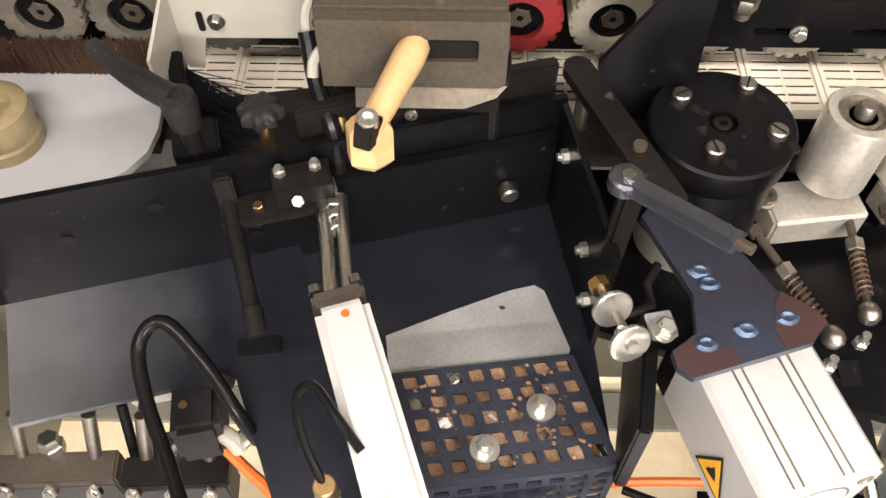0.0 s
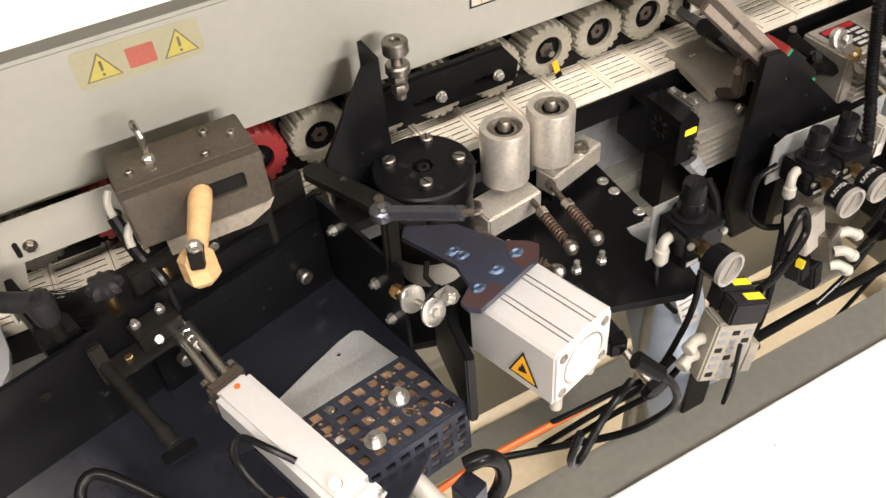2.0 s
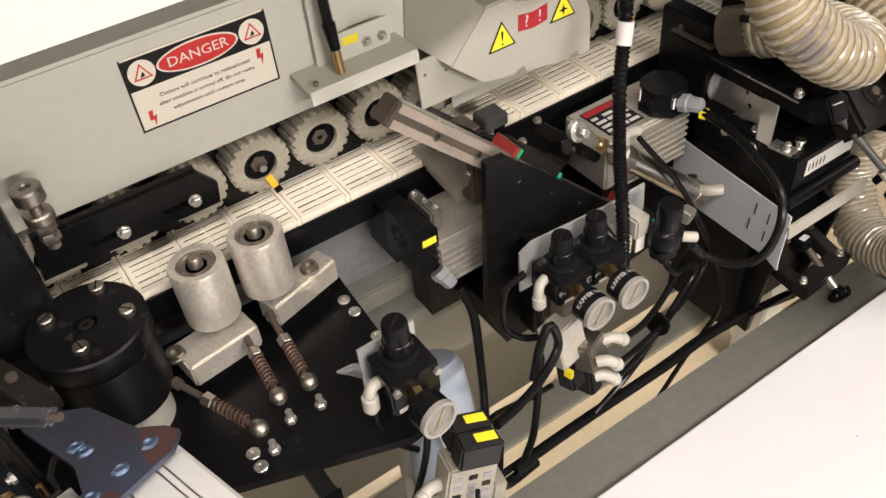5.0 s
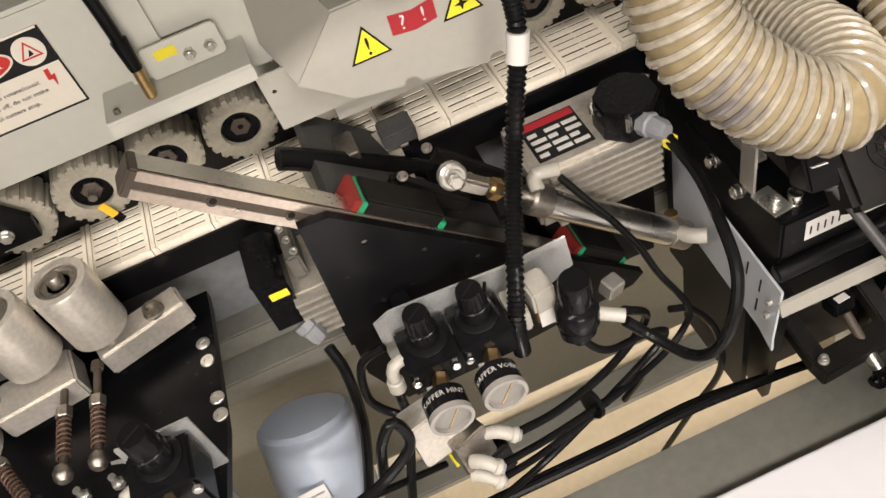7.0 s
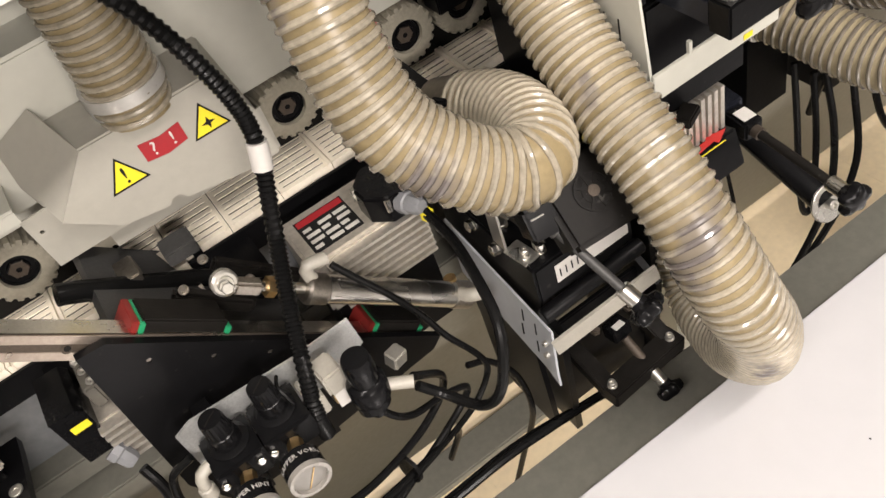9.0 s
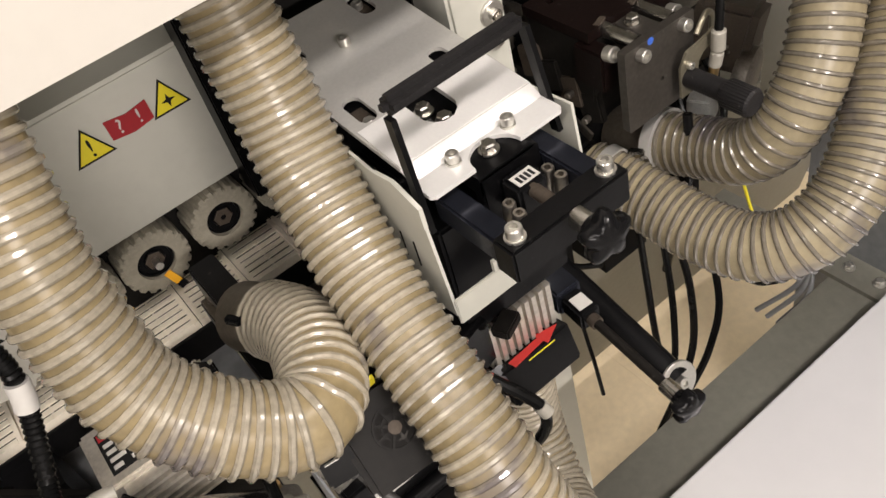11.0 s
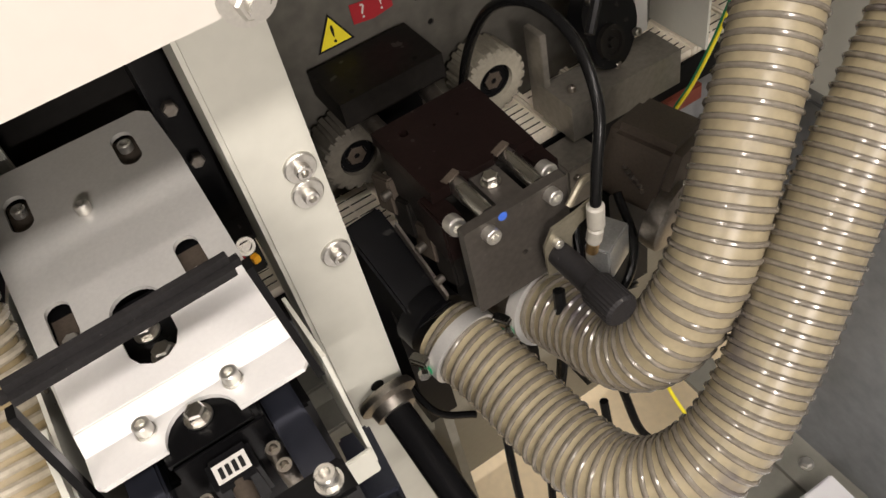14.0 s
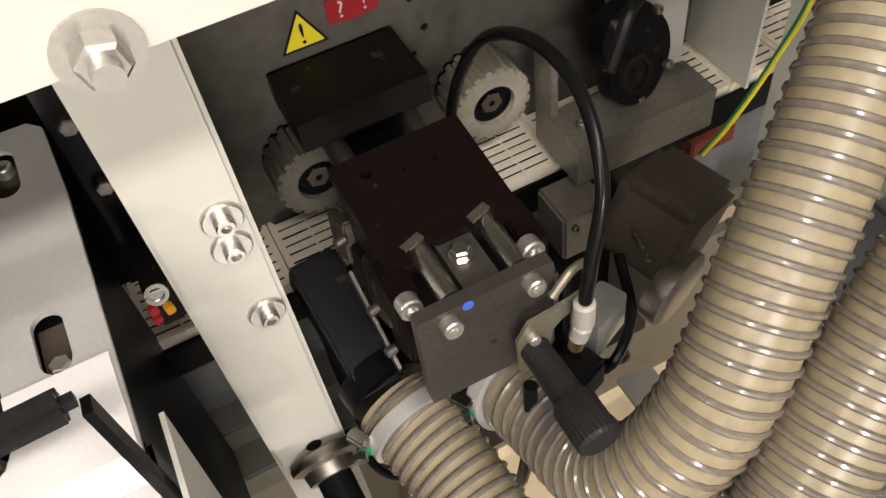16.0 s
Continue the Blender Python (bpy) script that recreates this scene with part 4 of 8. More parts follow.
random.seed(7)
br = thing("strip_brush", "black bristle strip brush", "brush", (-0.19, 0.64, 1.03))
part("holder", beam((-0.222, 0.665, 1.07), (-0.20, 0.585, 1.06), 0.014, 0.06, bev=0.002), BLACK, br)
bm = bmesh.new()
for k in range(700):
    s = random.random()
    a = Vector((-0.216 + 0.018 * s, 0.66 - 0.07 * s, 1.085 - 0.04 * random.random()))
    d = Vector((0.050 + random.uniform(-.022, .016), random.uniform(-0.03, 0.008) - 0.012, random.uniform(-0.035, -0.004)))
    C(a, a + d, 0.0007, 0.0004, 3, bm=bm)
tagged(part("bristles", bm, BLACK, br), kind="stuff")

st = thing("flame_rod", "black rod with two cream coated wire ends", "rod", (-0.07, 0.58, 1.05))
part("rod", tube([(-0.068, 0.563, 1.05), (-0.070, 0.575, 1.09), (-0.083, 0.60, 1.12), (-0.09, 0.625, 1.155)], 0.0075, 10), RUBBER, st)
part("wire", tube([(-0.09, 0.625, 1.15), (-0.09, 0.632, 1.168), (-0.084, 0.64, 1.178)], 0.0045, 8), WHITEPL, st, "cream coated wire end")
part("wire", tube([(-0.085, 0.598, 1.13), (-0.083, 0.607, 1.142), (-0.07, 0.62, 1.15)], 0.0048, 8), WHITEPL, st, "cream coated wire end")
part("collar", C((-0.066, 0.577, 1.065), (-0.066, 0.592, 1.10), 0.009, n=14), BRASS, st)

lp = thing("white_table_plate", "light grey round edged infeed plate", "plate", (-0.45, 0.62, 1.01))
part("plate", sheet([(-0.75, 0.44), (-0.42, 0.535), (-0.30, 0.567), (-0.272, 0.585), (-0.256, 0.610), (-0.252, 0.64), (-0.256, 0.69), (-0.262, 0.716), (-0.75, 0.716)], [], pose(0, 0, 1.012), 0.008), PLATEW, lp)
cap_screw(lp, (-0.272, 0.705, 1.018), (0, 0, 1), 0.008, mat=DULL)
part("dark_riser", span(-0.75, 0.66, 0.96, -0.27, 0.686, 1.012), BROWNPL, lp)
part("round_post", lathe((-0.392, 0.622, 1.02), (0, 0, 1), [(0, 0.036), (0.012, 0.036), (0.014, 0.033), (0.026, 0.033), (0.028, 0.036), (0.044, 0.035), (0.047, 0.030), (0.047, 0.022), (0.03, 0.020)], 36), HOSE, lp, "yellowish round stop")
brs = thing("strip_brush", "long brown bristle strip brush in front of the wheels", "brush", (-0.45, 0.70, 1.02))
part("holder", span(-0.75, 0.7165, 1.0205, -0.262, 0.7185, 1.034, 0.0005), BROWNPL, brs)
random.seed(21)
bm = bmesh.new()
for k in range(1500):
    a = Vector((random.uniform(-0.56, -0.262), random.uniform(0.711, 0.717), 1.021))
    C(a, a + Vector((random.uniform(-0.004, 0.004), random.uniform(-0.006, 0.002), random.uniform(0.036, 0.046))), 0.0008, 0.0005, 3, bm=bm)
tagged(part("bristles", bm, SPRING, brs), kind="stuff")

# ---------------- rotary head, pressure rollers and heat tinted arm ----------------
d2 = thing("roller_base_plate", "black steel base plate with bolts", "plate", (0.37, 0.55, 0.92))
part("plate", sheet([(0.576, 0.665), (0.566, 0.49), (0.545, 0.378), (0.515, 0.375), (0.345, 0.432), (0.17, 0.49), (0.13, 0.60), (0.13, 0.69), (0.576, 0.69)], [], pose(0, 0, 0.897), 0.013), BLACK, d2)
part("hanger", span(0.30, 0.60, 0.80, 0.50, 0.70, 0.897), BLACK, d2)
for p in ((0.559, 0.612), (0.560, 0.585), (0.562, 0.530), (0.562, 0.507), (0.357, 0.467), (0.357, 0.446)):
    part("countersunk_screw", lathe((*p, 0.910), (0, 0, 1), [(0, 0.0085), (0.0015, 0.0085), (0.0022, 0.0075), (0.0022, 0.004), (0.0006, 0.0036)], 18), ZINC, d2)

hub = thing("rotary_head", "round black machined head with four steel bolts", "rotary head", (0.265, 0.602, 0.93))
part("body", lathe((0.265, 0.602, 0.965), (0, 0, 1), [(0, 0.060), (0.082, 0.060), (0.082, 0.0585), (0.087, 0.0585), (0.087, 0.0635), (0.089, 0.0645), (0.113, 0.0645), (0.1155, 0.062), (0.1155, 0.013), (0.109, 0.0125), (0.109, 0.009), (0.112, 0.0085)], 48), BLACK, hub)
part("foot", C((0.265, 0.602, 0.910), (0.265, 0.602, 0.966), 0.047, n=32), COVERP, hub, "pale round foot")
part("centre_screw", lathe((0.265, 0.602, 1.074), (0, 0, 1), [(0, 0.0085), (0.005, 0.0085), (0.006, 0.007), (0.006, 0.004), (0.002, 0.0035)], 16), BLACKDUST, hub)
for x, y in ((0.232, 0.629), (0.292, 0.643), (0.308, 0.587), (0.251, 0.566)):
    part("bolt", lathe((x, y, 1.0795), (0, 0, 1), [(0, 0.0086), (0.0075, 0.0086), (0.0090, 0.0070)], 24), DULL, hub, "slotted cheese head screw")
    part("bolt_slot", B((x, y, 1.0886), (0.0150, 0.0018, 0.0006), (0, 0, 25 + 900 * (x - y))), DARKIN, hub)
    part("slot_hole", sheet(slot(x + 0.012, y - 0.013, 0.009, 0.012, 6, 0.5), [], pose(0, 0, 1.0806), 0.0005), DARKIN, hub)

sw = thing("swing_bar", "flat green black steel bar with round end", "bar", (0.18, 0.57, 1.09))
bd = Vector((0.062, -0.145, 0)).normalized()
bmb = sheet(slot(0, 0, 0.026, 0.185), [], pose(0.172, 0.577, 1.088, 0, 0, math.degrees(math.atan2(bd.y, bd.x)) - 90), 0.010)
part("bar", bmb, BLACKDUST, sw)
part("bolt", C((0.184, 0.555, 1.098), (0.184, 0.555, 1.102), 0.006, n=14), BROWNDUST, sw)
part("pin", C((0.148, 0.635, 0.96), (0.148, 0.635, 1.088), 0.007), DULL, sw)
for z in (1.02, 1.045):
    part("rod", C((0.140, 0.60, z), (0.162, 0.47, z - 0.01), 0.0035, n=10), BRASS, sw)

gp = thing("gusset_plate", "black folded gusset plate beside the wheels", "bracket", (0.22, 0.65, 1.0))
part("plate", sheet([(0.160, 1.035), (0.158, 1.105), (0.222, 1.212), (0.240, 1.214), (0.247, 1.06), (0.244, 1.035)], [], pose(0, 0.652, 0, 90, 0, 0), 0.006), BLACK, gp)
part("flange", beam((0.243, 0.652, 1.125), (0.243, 0.70, 1.125), 0.006, 0.18), BLACK, gp)
part("foot", span(0.15, 0.60, 1.02, 0.25, 0.652, 1.035), BLACKDUST, gp)
part("stem", C((0.275, 0.668, 1.14), (0.275, 0.668, 1.20), 0.007), DULL, gp)
for z, r in ((1.148, 0.011), (1.163, 0.012), (1.176, 0.0155)):
    part("nut", lathe((0.275, 0.668, z), (0, 0, 1), [(0, r * 0.9), (0.002, r), (0.011, r), (0.013, r * 0.9)], 6 if r < 0.0145 else 20), DULL, gp)
part("knurled_nut", lathe((0.275, 0.668, 1.203), (0, 0, 1), [(0, 0.0145), (0.002, 0.016), (0.016, 0.016), (0.018, 0.0145), (0.018, 0.007), (0.015, 0.006)], 28), DULL, gp)
for z in (1.075, 1.125):
    hex_bolt(gp, (0.240, 0.676, z), (-1, -0.3, 0), 0.010, "bolt", DULL, stud=0.006)

sr = thing("slotted_rail", "black slotted rail with two bright screws", "rail", (0.36, 0.69, 1.08))
part("rail", sheet([(0.248, 1.092), (0.256, 1.146), (0.450, 1.146), (0.470, 1.12), (0.466, 1.092)], [slot(0.325, 1.111, 0.0085, 0.036, 6, math.pi / 2), slot(0.415, 1.111, 0.0085, 0.036, 6, math.pi / 2)], pose(-0.001, 0.711, -0.017, 90, 0, 0), 0.008), BLACK, sr)
part("fold", span(0.255, 0.711, 1.1285, 0.449, 0.718, 1.132), BLACKDUST, sr)
for x in (0.348, 0.437):
    hex_bolt(sr, (x - 0.001, 0.7025, 1.094), (0, -1, 0), 0.012, "screw", washer=0.016)

for i, (x, y) in enumerate(((0.398, 0.626), (0.4745, 0.630))):
    r = thing("pressure_roller", "worn steel pressure roller with central bolt", "roller", (x, y, 0.955), "pair of pressure rollers")
    part("shell", lathe((x, y, 0.985), (0, 0, 1), [(0, 0.030), (0.002, 0.0335), (0.083, 0.0335), (0.086, 0.032), (0.086, 0.024), (0.080, 0.0235), (0.080, 0.016)], 36), ROLLER, r)
    part("bearing", lathe((x, y, 1.06), (0, 0, 1), [(0, 0.0235), (0.008, 0.0235), (0.009, 0.020), (0.006, 0.018), (0.006, 0.010)], 30), DULL, r, "greasy dark bearing")
    part("bolt", lathe((x, y, 1.062), (0, 0, 1), [(0, 0.013), (0.004, 0.013), (0.004, 0.009), (0.015, 0.009), (0.018, 0.007)], 18), DULL, r)
    part("axle", C((x, y, 0.94), (x, y, 0.985), 0.012), DULL, r)
for i, (c, rz, s) in enumerate((((0.384, 0.607, 0.951), 8, (0.095, 0.052, 0.036)), ((0.510, 0.632, 0.951), 16, (0.108, 0.036, 0.036)))):
    b = thing("roller_block", "bright milled aluminium roller block", "block", (c[0], c[1], 0.931), "pair of roller blocks")
    part("body", B(c, s, (0, 0, rz), 0.003), ROLLER, b)
    # Added black block fills the shaded gap below and carries the roller block.
    part("gap_block", B((c[0], c[1] + 0.006, 0.9215), (s[0] * 0.8, s[1] * 0.6, 0.023), (0, 0, rz)), BLACK, b, "added black block in the shaded gap under the block")
    q = (0.335, 0.605) if i == 0 else (0.531, 0.634)
    part("flange_nut", lathe((*q, 0.968), (0, 0, 1), [(0, 0.0125), (0.003, 0.0125), (0.004, 0.0105), (0.010, 0.0105), (0.010, 0.006), (0.006, 0.0055)], 18), DULL, b)


def spring_rod(p, q):
    p, q = Vector(p), Vector(q)
    s = thing("spring_rod", "threaded rod with rusty coil spring and steel ball end", "spring", tuple(q - Vector((0, 0, 0.02))), "spring rods on the base plate")
    d = (q - p).normalized()
    L = (q - p).length
    part("rod", C(p, q, 0.0042, n=10), BROWNDUST, s)
    part("nut", lathe(p + d * L * 0.36, d, [(0, 0.0075), (0.001, 0.0088), (0.013, 0.0088), (0.014, 0.0075)], 6), DULL, s)
    part("nut", lathe(p + d * 0.002, d, [(0, 0.007), (0.010, 0.007)], 6), BROWNDUST, s)
    u = d.orthogonal().normalized()
    v = d.cross(u)
    coil = [p + d * (L * 0.47 + L * 0.36 * k / 96) + (u * math.cos(2 * math.pi * k / 12) + v * math.sin(2 * math.pi * k / 12)) * 0.0066 for k in range(97)]
    part("coil_spring", tube(coil, 0.0014, 5, smooth=False), SPRING, s, "dark brown coil spring")
    part("ball", lathe(q - d * 0.016, d, [(0, 0.005), (0.003, 0.0085), (0.010, 0.0105), (0.016, 0.0092), (0.020, 0.005)], 18), DULL, s)
    hex_bolt(s, q + Vector((0.003, -0.006, -0.036)), (0, 0, 1), 0.013, "foot_nut", stud=0.012)


spring_rod((0.418, 0.612, 0.962), (0.408, 0.477, 0.960))
spring_rod((0.456, 0.606, 0.962), (0.446, 0.474, 0.960))
spring_rod((0.318, 0.575, 0.966), (0.375, 0.455, 0.955))

arm = thing("heat_tinted_arm", "blue and brown heat tinted steel plate with welds", "plate", (0.23, 0.41, 1.09))
part("plate", sheet([(0.176, 0.480), (0.186, 0.493), (0.236, 0.466), (0.266, 0.414), (0.287, 0.402), (0.296, 0.390), (0.283, 0.373), (0.196, 0.344), (0.186, 0.352), (0.184, 0.364), (0.203, 0.379), (0.205, 0.411)], [], pose(0, 0, 1.097), 0.007), BLUED, arm)
for x, y in ((0.213, 0.430), (0.217, 0.420), (0.208, 0.370), (0.238, 0.382), (0.268, 0.392)):
    bead = lathe((0, 0, 0), (0, 0, 1), [(0, 0.0085), (0.002, 0.0072), (0.0032, 0.0045), (0.0020, 0.0025)], 11)
    for v in bead.verts:
        v.co *= 1 + 0.13 * math.sin(41 * v.co.x / 0.008 + 7 * y * 40) * math.cos(2.3 * v.co.y / 0.008)
    bead.transform(pose(x, y, 1.103) @ Matrix.Diagonal((1.15, 0.85, 1.0, 1.0)))
    part("weld_bead", bead, WELD, arm)
part("brown_edge", sheet([(0.268, 0.414), (0.287, 0.4015), (0.2955, 0.390), (0.283, 0.3735), (0.262, 0.3675), (0.258, 0.385), (0.262, 0.402)], [], pose(0, 0, 1.1041), 0.0003), TINTBROWN, arm)
part("brown_edge", sheet([(0.196, 0.3445), (0.1865, 0.352), (0.1845, 0.364), (0.200, 0.374), (0.225, 0.366), (0.232, 0.3575)], [], pose(0, 0, 1.1041), 0.0002), TINTBROWN, arm)
part("nut_plate", B((0.186, 0.398, 1.080), (0.020, 0.022, 0.004), (0, 0, 12), 0.001), GALV, arm, "pale plate under the nut")
hex_bolt(arm, (0.186, 0.393, 1.082), (0.1, -0.2, 1), 0.0145, "pivot_nut", ZINC, washer=0.020, stud=0.003)

lev = thing("bent_steel_lever", "bent dark steel lever handle", "lever", (0.16, 0.47, 1.02))
part("grip", beam((0.150, 0.466, 1.163), (0.216, 0.396, 1.184), 0.020, 0.012, bev=0.005), DARKSTEEL, lev)
part("grip_end", C((0.152, 0.465, 1.1563), (0.152, 0.465, 1.1702), 0.0125, n=22, bev=0.002), DARKSTEEL, lev)
part("leg", beam((0.158, 0.462, 1.163), (0.160, 0.478, 1.035), 0.014, 0.018, up=(1, 0, 0), bev=0.004), BLACKDUST, lev)
part("end", C((0.212, 0.400, 1.1835), (0.220, 0.392, 1.186), 0.0040, n=10), BROWNDUST, lev)
part("pivot", C((0.153, 0.464, 1.169), (0.153, 0.464, 1.173), 0.005, n=14), STEEL, lev)

tb = thing("thumb_screw_clamp", "thumb screws on a folded black bracket", "clamp", (0.165, 0.41, 1.0))
part("bracket", tube([(0.148, 0.415, 1.07), (0.150, 0.405, 1.073), (0.183, 0.418, 1.075), (0.180, 0.435, 1.078), (0.190, 0.452, 1.08)], 0.0035, 8, smooth=False), BLACKDUST, tb)
part("back_plate", B((0.177, 0.374, 1.015), (0.011, 0.112, 0.110), (0, 0, -10), 0.002), BLACK, tb)
part("disc", lathe((0.149, 0.409, 1.087), (0.25, -0.85, 0.35), [(0, 0.0145), (0.001, 0.0155), (0.004, 0.0155), (0.005, 0.0145)], 24), ZINC, tb)
part("disc", lathe((0.155, 0.390, 1.085), (0.25, -0.85, 0.35), [(0, 0.0055), (0.012, 0.0055), (0.013, 0.0155), (0.016, 0.0155), (0.017, 0.014), (0.017, 0.005), (0.021, 0.004)], 24), ZINC, tb)
part("screw", C((0.142, 0.438, 1.078), (0.160, 0.380, 1.089), 0.0035, n=10), DULL, tb)
part("brass_nut", lathe((0.142, 0.436, 1.079), (0.2, -0.6, 0.1), [(0, 0.008), (0.009, 0.008)], 6), BRASS, tb)

ac = thing("profile_cylinder", "large bright aluminium profile cylinder with hazard label", "cylinder", (0.255, 0.32, 0.99))
AU = Vector((0.086, 0.025, 0)).normalized()
AV = Vector((0.030, -0.100, 0)).normalized()
am = Matrix((AU, -AV, Vector((0, 0, 1)))).transposed().to_4x4()
am.translation = Vector((0.204, 0.365, 1.084))
GX = (0.0235, 0.0305, 0.0595, 0.0665)
prof = [(0.004, 0)] + [q for g in GX for q in ((g - 0.0009, 0), (g - 0.0009, -0.0012), (g + 0.0009, -0.0012), (g + 0.0009, 0))]
prof += [(0.086, 0), (0.090, -0.004), (0.090, -0.080), (0.0, -0.080), (0.0, -0.004)]
bm = prism([am @ Vector((x, 0.012, z)) for x, z in prof], AV * 0.112)
part("barrel", bm, ALU, ac)
# Dull strips on the groove floors darken them in place of shade.
for x in GX:
    part("groove", prism([am @ Vector((x + dx, 0.0118, z)) for dx, z in ((-0.0008, -0.0011), (0.0008, -0.0011), (0.0008, -0.0007), (-0.0008, -0.0007))], AV * 0.1115), DULL, ac)
bm = prism([am @ Vector((x, -0.1001, z)) for x, z in [(0.006, -0.002), (0.084, -0.002), (0.088, -0.006), (0.088, -0.074), (0.084, -0.078), (0.006, -0.078), (0.002, -0.074), (0.002, -0.006)]], AV * 0.003)
part("end_cap", bm, ALU, ac)
for x in (0.012, 0.078):
    for z in (-0.012, -0.068):
        q = am @ Vector((x, -0.103, z))
        part("corner_screw", lathe(q, AV, [(0, 0.006), (0.0015, 0.006), (0.0015, 0.004), (0.0005, 0.0035)], 14), DULL, ac)
# Flat dull ring drawn for the shade of a groove round the disc.
part("disc_groove", sheet(ring2(0, 0, 0.0315, 40), [ring2(0, 0, 0.0298, 40)], am @ pose(0.045, -0.1032, -0.042, 90, 0, 0), 0.0004), DULL, ac)
part("cover_disc", lathe(am @ Vector((0.045, -0.103, -0.042)), AV, [(0, 0.030), (0.0015, 0.0285), (0.0015, 0.017), (0.003, 0.016)], 32), ALU, ac)
lm = am @ pose(-0.0008, -0.062, -0.048, 90, 0, -90)
tri = [(-0.020, -0.020), (0.020, -0.020), (0.0, 0.024)]
part("hazard_label", sheet(tri, [], lm, 0.0006), INK, ac, "black and orange triangular hazard label")
part("label_field", sheet([(x * 0.82, y * 0.82 - 0.0005) for x, y in tri], [], lm @ pose(0, 0, 0.0007), 0.0003), ORANGE, ac)
part("label_sign", sheet([(-0.006, -0.010), (0.006, -0.006), (0.003, 0.002), (-0.001, 0.006), (-0.002, 0.0), (-0.005, -0.004)], [], lm @ pose(0, 0, 0.0012), 0.0002), INK, ac)
part("fitting", C(am @ Vector((0.02, -0.09, -0.08)), am @ Vector((0.02, -0.09, -0.115)), 0.007, n=12, bev=0.001), WHITEPL, ac)
part("fitting", C(am @ Vector((0.075, -0.09, -0.08)), am @ Vector((0.075, -0.09, -0.105)), 0.007, n=12, bev=0.001), WHITEPL, ac)
part("carrier", prism([am @ Vector((0.0, 0.012, -0.08)), am @ Vector((0.09, 0.012, -0.08)), am @ Vector((0.09, 0.03, -0.08)), am @ Vector((0.0, 0.03, -0.08))], (0, 0, 0.078)), BLACK, ac)
cg = thing("cable_gland_plug", "black cable plug hanging beside the cylinder", "plug", (0.34, 0.30, 0.9))
part("body", C((0.352, 0.282, 0.985), (0.378, 0.262, 0.96), 0.011, 0.009, bev=0.002), PLASTIC, cg)
part("cable", tube([(0.378, 0.262, 0.96), (0.395, 0.255, 0.93), (0.40, 0.26, 0.88), (0.37, 0.30, 0.80), (0.30, 0.36, 0.74), (0.22, 0.40, 0.72)], 0.005, 10), RUBBER, cg)
part("pipe", tube([(0.25, 0.24, 0.975), (0.24, 0.24, 0.93), (0.26, 0.25, 0.90), (0.31, 0.27, 0.93), (0.36, 0.29, 0.93)], 0.005, 10), RUBBER, cg)

# ---------------- signs, covers and bracket on the pressure beam ----------------


def on_front(x, y, z):
    """The pose of a label that faces the operator."""
    return pose(x, y, z, 90, 0, 0)


sg = thing("danger_sign", "white danger sign with black header and red oval", "sign", (0.50, 0.7312, 1.185))
sm = on_front(0.5, 0.7315, 1.2335)
part("board", sheet(rect(-0.087, -0.0465, 0.087, 0.0465), [], sm, 0.0010), SIGNW, sg)
part("header", sheet(rect(-0.0845, 0.006, 0.0845, 0.0440), [], sm @ pose(0, 0, 0.0011), 0.0003), INK, sg)
for x0, y0, x1, y1 in ((-0.0868, -0.0463, 0.0868, -0.0440), (-0.0868, -0.0439, -0.0846, 0.0463), (0.0846, -0.0439, 0.0868, 0.0463)):
    part("border", sheet(rect(x0, y0, x1, y1), [], sm @ pose(0, 0, 0.0011), 0.0003), INK, sg)
part("oval_rim", sheet([(0.049 * math.cos(a), 0.025 + 0.0165 * math.sin(a)) for a in [2 * math.pi * k / 40 for k in range(40)]], [], sm @ pose(0, 0, 0.0015), 0.0003), SIGNW, sg)
part("oval", sheet([(0.0465 * math.cos(a), 0.025 + 0.0145 * math.sin(a)) for a in [2 * math.pi * k / 40 for k in range(40)]], [], sm @ pose(0, 0, 0.0019), 0.0003), REDB, sg)
writing("DANGER", 0.0165, sm @ pose(0, 0.025, 0.0024), SIGNW, sg, width=0.072)
for s in (-1, 1):
    part("icon_disc", sheet(ring2(s * 0.066, 0.025, 0.0155, 28), [], sm @ pose(0, 0, 0.0015), 0.0003), SIGNW, sg)
    part("icon_triangle", sheet([(s * 0.066 - 0.011, 0.0175), (s * 0.066 + 0.011, 0.0175), (s * 0.066, 0.0365)], [[(s * 0.066 - 0.0082, 0.0192), (s * 0.066, 0.0332), (s * 0.066 + 0.0082, 0.0192)]], sm @ pose(0, 0, 0.0019), 0.0003), REDB, sg)
    part("icon_mark", sheet([(s * 0.066 - 0.003, 0.020), (s * 0.066 + 0.003, 0.021), (s * 0.066 + 0.001, 0.027)], [], sm @ pose(0, 0, 0.0019), 0.0003), INK, sg)
    fx, fy = s * 0.070, -0.020 + s * 0.012
    part("flash", sheet([(fx - 0.004, fy + 0.010), (fx + 0.001, fy + 0.010), (fx, fy + 0.002), (fx + 0.004, fy + 0.003), (fx, fy - 0.011), (fx - 0.0005, fy - 0.002), (fx - 0.005, fy - 0.002)], [], sm @ pose(0, 0, 0.0015), 0.0003), REDB, sg)
for k, (line, w) in enumerate((("Cutters will continue to rotate/coast", 0.112), ("after machine is turned off, do not make", 0.118), ("adjustments until cutters stop.", 0.090))):
    writing(line, 0.0066, sm @ pose(0.0, -0.008 - 0.0105 * k, 0.0016), INK, sg, width=w)


